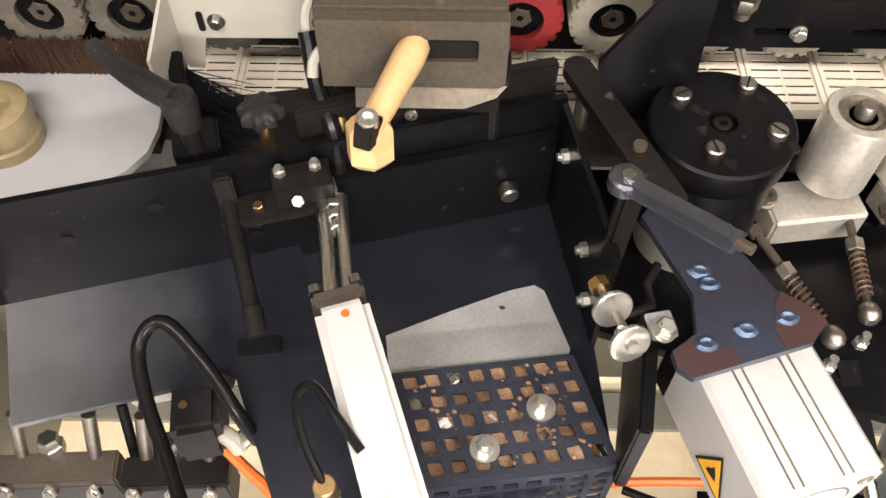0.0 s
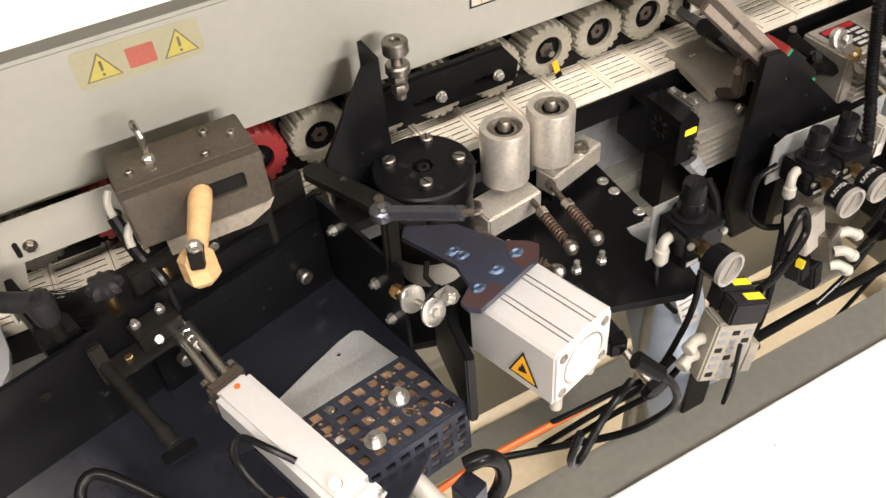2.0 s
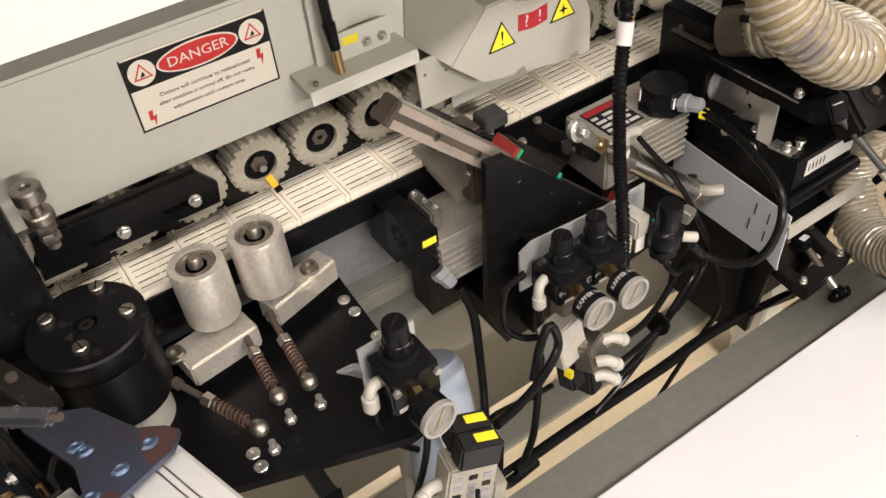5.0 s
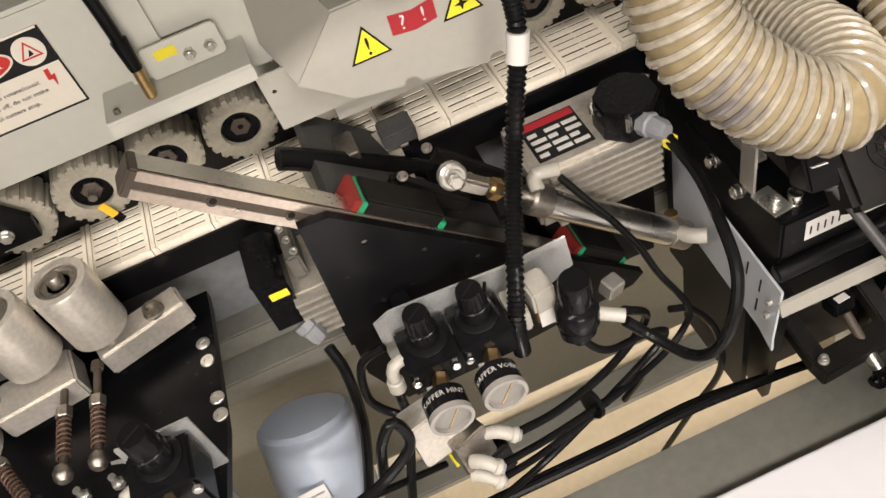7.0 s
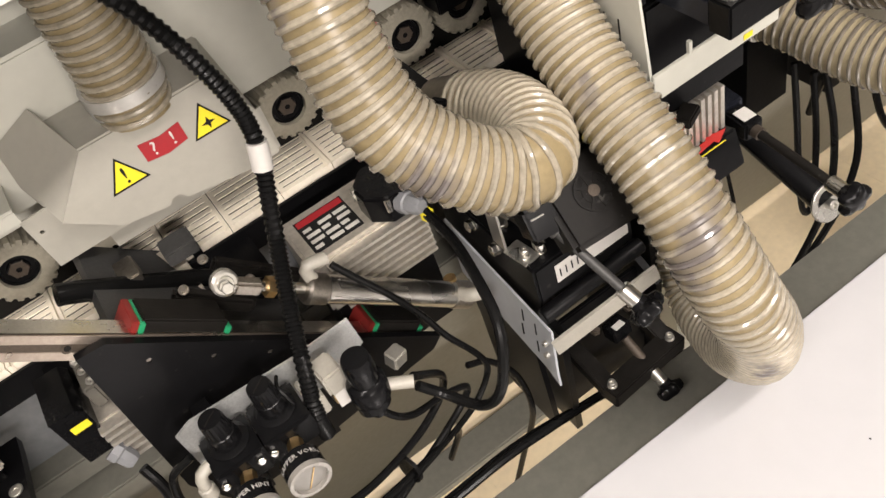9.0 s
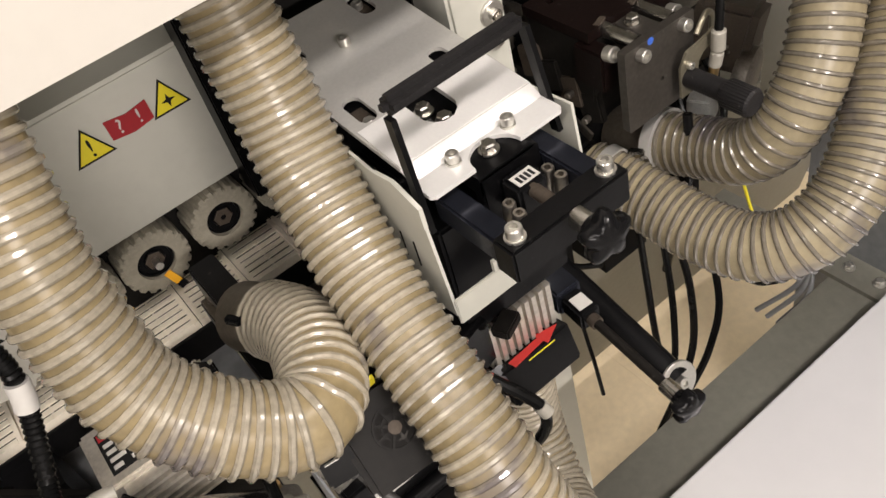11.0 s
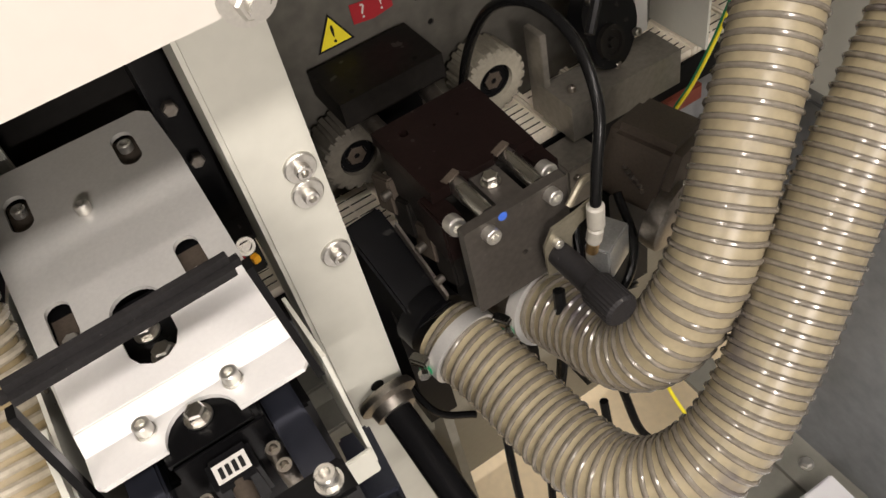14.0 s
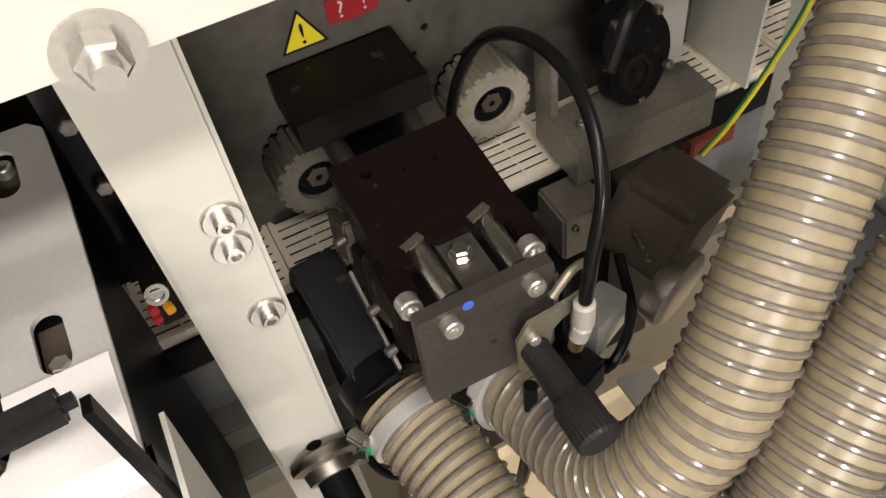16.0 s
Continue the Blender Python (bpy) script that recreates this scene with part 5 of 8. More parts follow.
def warning_triangle(x, y, z, sz, kind, tilt=0):
    w = thing("warning_label", "yellow triangular warning label", "label", (x, y, z), "warning labels")
    m = on_front(x, y, z) @ pose(0, 0, 0, 0, 0, tilt)
    t = [(-sz * 0.55, -sz * 0.42), (sz * 0.55, -sz * 0.42), (0, sz * 0.56)]
    part("rim", sheet(t, [], m, 0.0008), INK, w)
    part("field", sheet([(a * 0.84, b * 0.84 - sz * 0.005) for a, b in t], [], m @ pose(0, 0, 0.0009), 0.0003), YELLOW, w)
    if kind == "!":
        writing("!", sz * 0.75, m @ pose(0, -sz * 0.06, 0.0014), INK, w)
    else:
        part("symbol", sheet([(sz * (0.2 if k % 2 == 0 else 0.07) * math.cos(k * math.pi / 4), -sz * 0.09 + sz * (0.2 if k % 2 == 0 else 0.07) * math.sin(k * math.pi / 4)) for k in range(8)], [], m @ pose(0, 0, 0.0013), 0.0003), INK, w)


def manual_label(x, y, z, s=1.0):
    w = thing("manual_label", "red label with question mark and exclamation mark", "label", (x, y, z), "manual labels")
    m = on_front(x, y, z)
    part("field", sheet([(-0.024 * s, -0.010 * s), (0, -0.0135 * s), (0.024 * s, -0.010 * s), (0.024 * s, 0.013 * s), (0, 0.0095 * s), (-0.024 * s, 0.013 * s)], [], m, 0.0008), REDL, w)
    writing("?", 0.024 * s, m @ pose(-0.011 * s, 0, 0.0013), LABEL, w)
    writing("!", 0.024 * s, m @ pose(0.011 * s, 0, 0.0013), LABEL, w)


warning_triangle(0.864, 0.6520, 1.170, 0.040, "!")
manual_label(0.915, 0.6520, 1.178)
warning_triangle(0.966, 0.6520, 1.176, 0.040, "*")
warning_triangle(1.158, 0.731, 1.247, 0.040, "!")
manual_label(1.205, 0.731, 1.250)
warning_triangle(1.250, 0.731, 1.253, 0.040, "*")

fd = thing("faded_label", "pale yellowed sticker with faded warning triangles and red field", "label", (0.0, 0.7318, 1.268))
FADE = material("yellowed clear film", (0.56, 0.53, 0.36), 0.4, 0, 0.1, 30, 0.02)
FADEY = material("faded yellow print", (0.72, 0.62, 0.16), 0.5, 0, 0.1, 30, 0.02)
FADED = material("faded dark print", (0.25, 0.22, 0.13), 0.5, 0, 0.4, 90, 0.02)
FADER = material("faded red print", (0.62, 0.18, 0.13), 0.5, 0, 0.2, 60, 0.02)
part("film", sheet(rect(-0.069, 1.245, 0.072, 1.290, 0.006, 3), [], on_front(0, 0.7318, 0), 0.0004), FADE, fd)
for x in (-0.040, 0.046):
    tri3 = [(x - 0.020, 1.252), (x + 0.020, 1.252), (x, 1.284)]
    part("triangle_edge", sheet(tri3, [], on_front(0, 0.7313, 0), 0.0002), FADED, fd)
    part("triangle", sheet([(x + (a - x) * 0.86, 1.2625 + (b - 1.2625) * 0.86) for a, b in tri3], [], on_front(0, 0.7310, 0), 0.0002), FADEY, fd)
    part("sign_bar", sheet(rect(x - 0.0016, 1.262, x + 0.0016, 1.274), [], on_front(0, 0.7307, 0), 0.0002), FADED, fd)
    part("sign_dot", sheet(ring2(x, 1.2575, 0.0018, 10), [], on_front(0, 0.7307, 0), 0.0002), FADED, fd)
part("red_field", sheet(rect(-0.012, 1.254, 0.019, 1.278, 0.002, 2), [], on_front(0, 0.7313, 0), 0.0002), FADER, fd)

cov = thing("milling_cover", "warm white folded sheet cover with hose spigot", "cover", (0.9, 0.69, 1.09))
poly = [(0.785, 1.157), (0.841, 1.218), (0.988, 1.218), (1.016, 1.150), (1.018, 1.090), (1.000, 1.090), (0.995, 1.098), (0.985, 1.098), (0.98, 1.090), (0.905, 1.103), (0.900, 1.112), (0.890, 1.112), (0.885, 1.105), (0.833, 1.115)]
part("front", sheet(poly, [], on_front(0, 0.655, 0), 0.0025), COVERP, cov)
part("side", prism([(0.785, 0.655, 1.157), (0.841, 0.655, 1.218), (0.820, 0.73, 1.245), (0.77, 0.73, 1.225), (0.765, 0.73, 1.17)], (0.002, 0.0, -0.002)), COVERP, cov)
part("top", prism([(0.841, 0.6545, 1.218), (0.988, 0.6545, 1.218), (1.005, 0.73, 1.222), (0.826, 0.73, 1.222)], (0, 0, 0.0025)), COVERP, cov)
part("end", prism([(0.988, 0.655, 1.218), (1.016, 0.655, 1.150), (1.018, 0.655, 1.09), (1.025, 0.73, 1.09), (1.005, 0.73, 1.222)], (0.002, 0, 0)), COVERP, cov)
part("skirt", sheet([(0.751, 1.094), (0.748, 1.166), (0.84, 1.166), (0.905, 1.112), (0.905, 1.094)], [ring2(0.760, 1.143, 0.0026, 8), ring2(0.793, 1.138, 0.0026, 8)], on_front(0, 0.682, 0), 0.0025), COVERP, cov)
part("apron", span(0.81, 0.698, 1.062, 1.03, 0.7005, 1.125), COVERP, cov)
part("spigot", lathe((0.913, 0.690, 1.218), (0, 0, 1), [(0, 0.043), (0.018, 0.043), (0.019, 0.041)], 32), GALV, cov, "grey hose clamp ring")
part("clamp_band", lathe((0.9135, 0.677, 1.240), (0.03, 0, 1), [(0, 0.0425), (0, 0.0438), (0.014, 0.0438), (0.014, 0.0425)], 36), BRUSHED, cov, "bright hose clamp band")

sh = thing("shelf_bracket", "grey bent sheet bracket with nuts and yellow label", "bracket", (0.68, 0.70, 1.18))
part("shelf", sheet(rect(0.600, 0.676, 0.752, 0.731, 0.002, 2), [], pose(0, 0, 1.183), 0.004), CREAM, sh)
part("lip", span(0.600, 0.6755, 1.168, 0.752, 0.678, 1.183), CREAM, sh)
part("tab", sheet(rect(0.655, 1.188, 0.735, 1.225, 0.006, 3), [], on_front(0, 0.715, 0), 0.003), CREAM, sh)
part("upright", span(0.635, 0.722, 1.187, 0.68, 0.728, 1.32), CREAM, sh)
part("yellow_label", span(0.668, 0.7115, 1.207, 0.690, 0.712, 1.218), YELLOW, sh)
for x in (0.700, 0.722):
    hex_bolt(sh, (x, 0.7120, 1.203), (0, -1, 0), 0.011, "nut", stud=0.005)
cap_screw(sh, (0.613, 0.687, 1.187), (0, 0, 1), 0.007, mat=DULL)
pl = thing("proximity_switch", "brass proximity switch with black cable", "sensor", (0.65, 0.685, 1.187))
part("barrel", C((0.650, 0.690, 1.187), (0.650, 0.695, 1.218), 0.0055, bev=0.001), BRASS, pl)
part("sleeve", C((0.650, 0.695, 1.218), (0.649, 0.70, 1.25), 0.0065, 0.0085), RUBBER, pl)
part("cable", tube([(0.649, 0.70, 1.25), (0.647, 0.702, 1.30), (0.64, 0.70, 1.40), (0.63, 0.70, 1.6)], 0.0065, 10), RUBBER, pl)

# ---------------- end trimming unit: inclined rail, cylinder, black side panel ----------------
fp = thing("trim_side_panel", "black steel side panel cut at a slant", "panel", (0.86, 0.515, 0.84))
part("panel", sheet([(0.732, 1.112), (0.762, 1.110), (1.070, 0.815), (1.055, 0.80), (0.87, 0.78), (0.75, 0.78), (0.722, 0.86)], [ring2(0.782, 1.060, 0.0035, 10), ring2(0.834, 1.014, 0.0035, 10), ring2(0.884, 0.970, 0.0035, 10)], on_front(0, 0.522, 0), 0.010), BLACK, fp)
for x, z in ((0.782, 1.060), (0.834, 1.014), (0.884, 0.970)):
    part("hole_screw", C((x, 0.518, z), (x, 0.514, z), 0.003, n=10), DULL, fp)
part("foot", span(0.76, 0.522, 0.76, 0.90, 0.66, 0.80), BLACK, fp)

rl = thing("linear_rail", "slanted polished steel linear rail with red and green carriages", "linear rail", (0.84, 0.54, 0.86))
RA, RB = Vector((0.629, 0.539, 1.2215)), Vector((1.032, 0.539, 0.823))
rd = (RB - RA).normalized()
ru = Vector((-rd.z, 0, rd.x))
ru = ru if ru.z > 0 else -ru
part("rail", beam(RA, RB, 0.026, 0.030, up=ru, bev=0.002), RAILST, rl)
for o in (-0.0135, 0.0135):
    part("track", beam(RA + ru * o * 0.72 + Vector((0, -0.0134, 0)), RB + ru * o * 0.72 + Vector((0, -0.0134, 0)), 0.0016, 0.0105, up=ru, bev=0.0004), RAILST, rl, "polished raised track")
# No groove is cut here; a dark strip carries its shade.
part("groove", beam(RA + Vector((0, -0.0131, 0)), RB + Vector((0, -0.0131, 0)), 0.0008, 0.0085, up=ru), BROWNDUST, rl, "dark strip painted as groove shade")
part("top_strip", beam(RA + ru * 0.0152, RB + ru * 0.0152, 0.022, 0.0012, up=ru), STEEL, rl)
for q in ((0.677, 0.5255, 1.1715), (0.731, 0.5255, 1.1190)):
    part("counterbore", C(q, Vector(q) + Vector((0, -0.0010, 0)), 0.0056, n=18), BROWNDUST, rl)
    part("bore_bolt", C(Vector(q) + Vector((0.0008, -0.0010, 0.0008)), Vector(q) + Vector((0.0008, -0.0014, 0.0008)), 0.0036, n=12), DARKIN, rl)
part("end_block", beam(RA - rd * 0.008, RA + rd * 0.002, 0.028, 0.031, up=ru, bev=0.002), BROWNDUST, rl, "rust brown end block")
for s0, s1 in ((0.212, 0.305), (0.505, 0.575)):
    a, b = RA + rd * s0, RA + rd * s1
    a, b = a + Vector((0, 0.010, 0)), b + Vector((0, 0.010, 0))
    cr = part("carriage", beam(a + ru * 0.016, b + ru * 0.016, 0.040, 0.030, up=ru, bev=0.002), BLACKDUST, rl)
    for e, f, mt in ((-0.011, -0.003, RAILRED), (-0.003, 0.004, GREENP)):
        part("end_seal", beam(a + rd * e + ru * 0.014, a + rd * f + ru * 0.014, 0.042, 0.028, up=ru, bev=0.001), mt, cr)
    part("end_seal", beam(b - rd * 0.002 + ru * 0.012, b + rd * 0.006 + ru * 0.012, 0.042, 0.022, up=ru, bev=0.001), GREENP, cr)
    part("side_strip", beam(a + Vector((0, -0.0215, 0)) + ru * 0.004, b + Vector((0, -0.0215, 0)) + ru * 0.004, 0.002, 0.007, up=ru), RAILRED, cr)
part("motor_plate", beam(RA + rd * 0.19 + Vector((0, 0.10, -0.01)), RA + rd * 0.42 + Vector((0, 0.10, -0.01)), 0.16, 0.012, up=ru), GREYCAST, rl)

rc = thing("round_cylinder", "round stainless pneumatic cylinder with ball joint", "cylinder", (1.0, 0.5, 0.86))
CA, CB = Vector((0.888, 0.508, 1.083)), Vector((1.125, 0.485, 0.868))
cd = (CB - CA).normalized()
part("barrel", C(CA + cd * 0.105, CB - cd * 0.01, 0.0165, n=28, bev=0.002), STEEL, rc)
part("front_cap", C(CA + cd * 0.09, CA + cd * 0.118, 0.018, n=24, bev=0.003), DULL, rc)
part("rear_cap", C(CB - cd * 0.03, CB, 0.018, n=24, bev=0.003), DULL, rc)
part("rod", C(CA, CA + cd * 0.09, 0.006), STEEL, rc)
part("rod_nut", lathe(CA + cd * 0.045, cd, [(0, 0.0115), (0.010, 0.0115)], 6), BRASS, rc)
part("fork", beam(CA + cd * 0.008, CA + cd * 0.04, 0.016, 0.016, bev=0.003), DULL, rc)
part("ball_joint", lathe(CA + Vector((0, 0.008, 0)), (0.1, -1, 0.35), [(0, 0.011), (0.002, 0.0145), (0.010, 0.0145), (0.012, 0.012), (0.012, 0.009), (0.015, 0.008)], 24), ZINC, rc)
hex_bolt(rc, CA + Vector((0, -0.010, 0.006)), (0.1, -1, 0.35), 0.013, "bolt")
part("port_elbow", tube([CA + cd * 0.108 + Vector((0, 0, 0.012)), CA + cd * 0.108 + Vector((0, 0.004, 0.034)), CA + cd * 0.125 + Vector((0.012, 0.004, 0.042))], 0.0078, 12), WHITEPL, rc, "white push fitting")
part("port_elbow", tube([CB - cd * 0.015 + Vector((0, -0.006, 0.01)), CB + Vector((-0.008, -0.02, 0.026)), CB + Vector((0.008, -0.03, 0.026))], 0.009, 12), WHITEPL, rc, "white push fitting")
part("port_pin", C(CB + Vector((-0.014, 0.008, 0.012)), CB + Vector((-0.012, 0.012, 0.035)), 0.008, n=14), BRASS, rc)

for ob in rc.children:
    ob.location = (-0.003, 0.016, -0.004)

bp = thing("black_pipe", "black pipe with rounded end below the chain", "pipe", (0.8, 0.64, 1.0))
part("pipe", tube([(0.735, 0.634, 1.098), (0.75, 0.636, 1.088), (0.80, 0.645, 1.045), (0.86, 0.655, 0.995), (0.93, 0.66, 0.94)], 0.0125, 14), RUBBER, bp)
part("clamp", span(0.79, 0.64, 1.03, 0.815, 0.68, 1.06, 0.002), DULL, bp)
gl = thing("linkage_plate", "grey flat cover plate over the small motor", "plate", (0.80, 0.66, 0.95))
part("plate", prism([(0.745, 0.714, 1.004), (0.752, 0.613, 0.974), (0.862, 0.613, 0.974), (0.862, 0.714, 1.004)], (0, -0.003, 0.011)), LINKP, gl)
part("leg", span(0.79, 0.60, 0.76, 0.83, 0.66, 0.985), BLACK, gl)
part("pivot_lug", beam((0.752, 0.566, 1.078), (0.750, 0.562, 1.018), 0.016, 0.020, up=(0, 1, 0), bev=0.004), BROWNDUST, gl, "rust brown pivot lug")
part("lug_foot", beam((0.750, 0.562, 1.02), (0.770, 0.615, 0.985), 0.016, 0.014, bev=0.003), BROWNDUST, gl)
hex_bolt(gl, (0.738, 0.560, 1.066), (-0.8, -0.6, 0), 0.011, "nut", DULL)
hex_bolt(gl, (0.752, 0.556, 1.000), (-0.3, -1, 0), 0.014, "nut", DULL, stud=0.004)
lk = thing("linkage", "dark oily linkage with several pins", "linkage", (0.87, 0.57, 0.95))
part("arm", beam((0.83, 0.60, 1.04), (0.90, 0.57, 0.99), 0.016, 0.022, bev=0.004), BLACKDUST, lk)
part("arm", beam((0.885, 0.605, 1.045), (0.975, 0.575, 0.965), 0.012, 0.018, bev=0.003), BLACKDUST, lk)
part("stop_block", B((0.864, 0.686, 1.026), (0.040, 0.034, 0.020), (0, 0, 0), 0.002), GREYCAST, lk, "brown grey stop block")
part("arm", beam((0.90, 0.56, 1.03), (0.93, 0.60, 0.97), 0.014, 0.018, bev=0.003), BLACKDUST, lk)
for p in ((0.845, 0.588, 1.048), (0.88, 0.60, 1.06), (0.91, 0.575, 1.02), (0.93, 0.585, 0.995)):
    hex_bolt(lk, p, (0, -0.4, 0.9), 0.008, "pin", DULL, washer=0.012)
part("support", span(0.875, 0.62, 0.76, 0.94, 0.685, 0.985), BLACK, lk)
part("block_stem", span(0.872, 0.678, 0.98, 0.884, 0.690, 1.018), BLACK, lk)

ts = thing("trim_motor_small", "finned aluminium motor with black terminal box", "motor", (0.72, 0.6, 0.86))
part("terminal_box", sheet([(0.0, 0.0), (0.036, 0.0), (0.036, 0.072), (0.029, 0.080), (0.0, 0.080)], [], pose(0.658, 0.634, 0.928, 90, 0, 0), 0.075), PLASTIC, ts, "black terminal box with vent pattern")
part("edge_rim", span(0.657, 0.559, 1.0082, 0.687, 0.635, 1.0092), PLASTIC, ts)
part("yellow_label", B((0.680, 0.5587, 0.983), (0.021, 0.0006, 0.011)), YELLOW, ts)
for k in range(8):
    a = k * math.pi / 4
    part("vent", B((0.6575, 0.60 + 0.014 * math.cos(a), 0.975 + 0.014 * math.sin(a)), (0.0012, 0.009, 0.005), (math.degrees(a), 0, 0)), DARKIN, ts)
for k in range(6):
    part("cooling_fin", span(0.69, 0.548, 0.904 + k * 0.0115, 0.80, 0.562, 0.909 + k * 0.0115), ROLLER, ts)
part("motor_body", span(0.69, 0.562, 0.902, 0.80, 0.65, 0.968, 0.003), ROLLER, ts, "dusty finned motor body")
part("clip", B((0.708, 0.612, 0.985), (0.016, 0.060, 0.036), (0, 0, 0), 0.003), PANELG, ts)
for p in ((0.703, 0.632, 1.001), (0.707, 0.612, 1.001), (0.711, 0.592, 1.001)):
    cap_screw(ts, p, (0.3, -0.5, 0.8), 0.009)
part("gland", lathe((0.686, 0.556, 0.930), (0.35, -0.5, -0.65), [(0, 0.014), (0.010, 0.014), (0.012, 0.012), (0.026, 0.011), (0.030, 0.008)], 8), GREYPL, ts, "grey cable gland")
part("mount", span(0.664, 0.630, 0.90, 0.70, 0.70, 0.985), BLACK, ts)
part("base", span(0.71, 0.63, 0.758, 0.78, 0.68, 0.905), BLACK, ts)
for ob in ts.children:
    ob.location = (-0.006, 0.007, 0)


# ---------------- compressed air service units ----------------
def wrap_text(text, c, axis, r, up, size, parent):
    """Letters bent round a gauge rim."""
    cu = bpy.data.curves.new("lettering", "FONT")
    cu.body, cu.size, cu.align_x, cu.align_y, cu.resolution_u = text, size, "CENTER", "CENTER", 1
    ob = bpy.data.objects.new("lettering", cu)
    scene.collection.objects.link(ob)
    me = bpy.data.meshes.new_from_object(ob.evaluated_get(bpy.context.evaluated_depsgraph_get()))
    bpy.data.objects.remove(ob)
    a, u = Vector(axis).normalized(), Vector(up).normalized()
    u = (u - a * u.dot(a)).normalized()
    s = u.cross(a)
    for v in me.vertices:
        t = v.co.x / r
        v.co = Vector(c) + (u * math.cos(t) + s * math.sin(t)) * (r + 0.0003) - a * v.co.y
    me.transform(WHERE[parent].inverted())
    me.materials.clear()
    me.materials.append(LABEL)
    o = new("lettering", me)
    o.parent = parent


def gauge(parent, face, axis, body_to, text=""):
    a = Vector(axis).normalized()
    f = Vector(face)
    g = part("pressure_gauge", lathe(f - a * 0.030, a, [(0, 0.019), (0.003, 0.0225), (0.026, 0.0225), (0.026, 0.0195), (0.021, 0.0195)], 32), PLASTIC, parent, "round black pressure gauge")
    part("dial", C(f - a * 0.0035, f - a * 0.0025, 0.0194, n=32), DIAL, g)
    gz = a.to_track_quat("Z", "Y").to_matrix().to_4x4()
    gz.translation = f - a * 0.004
    part("bezel", sheet(ring2(0, 0, 0.0230, 40), [ring2(0, 0, 0.0190, 40)], gz, 0.0065), RIM, g)
    u = a.orthogonal()
    part("needle", beam(f - a * 0.0018 - u * 0.009, f - a * 0.0018 + u * 0.011 + a.cross(u) * 0.005, 0.0013, 0.0006, up=a), BRASS, g)
    part("stem", lathe(Vector(body_to), f - a * 0.03 - Vector(body_to), [(0, 0.009), ((f - a * 0.03 - Vector(body_to)).length, 0.009)], 6), BRASS, g)
    if text:
        wrap_text(text, f - a * 0.017, a, 0.0225, (0, -0.25, 1), 0.0085, g)


def knob_reg(parent, x, y, z0, r=0.0145, h=0.042):
    bm = bmesh.new()
    rings = []
    for hh, f in ((0, 1.0), (h - 0.003, 0.93), (h, 0.86)):
        rings.append([bm.verts.new((x + f * (r + (0.00025 if k % 2 else -0.00025)) * math.cos(2 * math.pi * k / 48), y + f * (r + (0.00025 if k % 2 else -0.00025)) * math.sin(2 * math.pi * k / 48), z0 + hh)) for k in range(48)])
    for q, w in zip(rings, rings[1:]):
        for k in range(48):
            bm.faces.new((q[k], q[(k + 1) % 48], w[(k + 1) % 48], w[k]))
    bm.faces.new(rings[-1])
    bm.faces.new(rings[0][::-1])
    kn = part("adjusting_knob", bm, PLASTIC, parent, "ribbed black adjusting knob")
    part("knob_slot", B((x, y, z0 + h + 0.0002), (r * 1.3, 0.002, 0.0006), (0, 0, 35)), BLACKDUST, kn)
    part("knob_step", lathe((x, y, z0), (0, 0, 1), [(0, r * 1.12), (h * 0.42, r * 1.08), (h * 0.44, r * 1.0)], 36), PLASTIC, kn)
    part("collar", lathe((x, y, z0 - 0.006), (0, 0, 1), [(0, 0.023), (0.003, 0.023), (0.006, 0.018)], 28), PLASTIC, kn)


rg = thing("twin_regulator", "twin black air regulator with two lettered gauges", "air regulator", (0.82, 0.45, 0.90))
for k in range(2):
    x = 0.768 + 0.058 * k
    part("body", span(x, 0.418, 0.918, x + 0.0565, 0.476, 0.958, 0.003), PLASTIC, rg)
    knob_reg(rg, 0.798 + 0.057 * k, 0.450, 0.964)
    hex_bolt(rg, (x + 0.004 + 0.0 * k, 0.418, 0.942), (0, -1, 0.1), 0.0085, "screw", STEEL)
    gauge(rg, (0.790 + 0.057 * k, 0.366, 0.938), (0, -1, 0.05), (0.796 + 0.057 * k, 0.418, 0.936), "KAPPER HINT" if k == 0 else "KAPPER VORN")
    part("type_plate", span(x + 0.010, 0.4172, 0.921, x + 0.026, 0.4178, 0.926), LABEL, rg)
hex_bolt(rg, (0.815, 0.418, 0.944), (0, -1, 0.1), 0.009, "screw", STEEL)
part("mounting_plate", sheet([(0.755, 0.905), (0.755, 0.975), (0.775, 0.985), (0.90, 0.975), (0.972, 0.978), (0.975, 0.930), (0.93, 0.905)], [], on_front(0, 0.484, 0), 0.003), GALV, rg, "bright bent mounting plate")
el = part("elbow", tube([(0.768, 0.446, 0.950), (0.758, 0.443, 0.950), (0.753, 0.440, 0.943), (0.752, 0.438, 0.930)], 0.0068, 14), WHITEPL, rg, "white push elbow")
part("collar", C((0.752, 0.438, 0.934), (0.751, 0.436, 0.918), 0.0092, n=20, bev=0.0015), WHITEPL, el)
part("release_ring", C((0.751, 0.436, 0.918), (0.751, 0.436, 0.914), 0.0062, n=18), GREYPL, el)
part("link", span(0.885, 0.43, 0.925, 0.905, 0.47, 0.955, 0.002), WHITEPL, rg)
part("arm", span(0.78, 0.484, 0.80, 0.80, 0.515, 0.97), BLACK, rg)

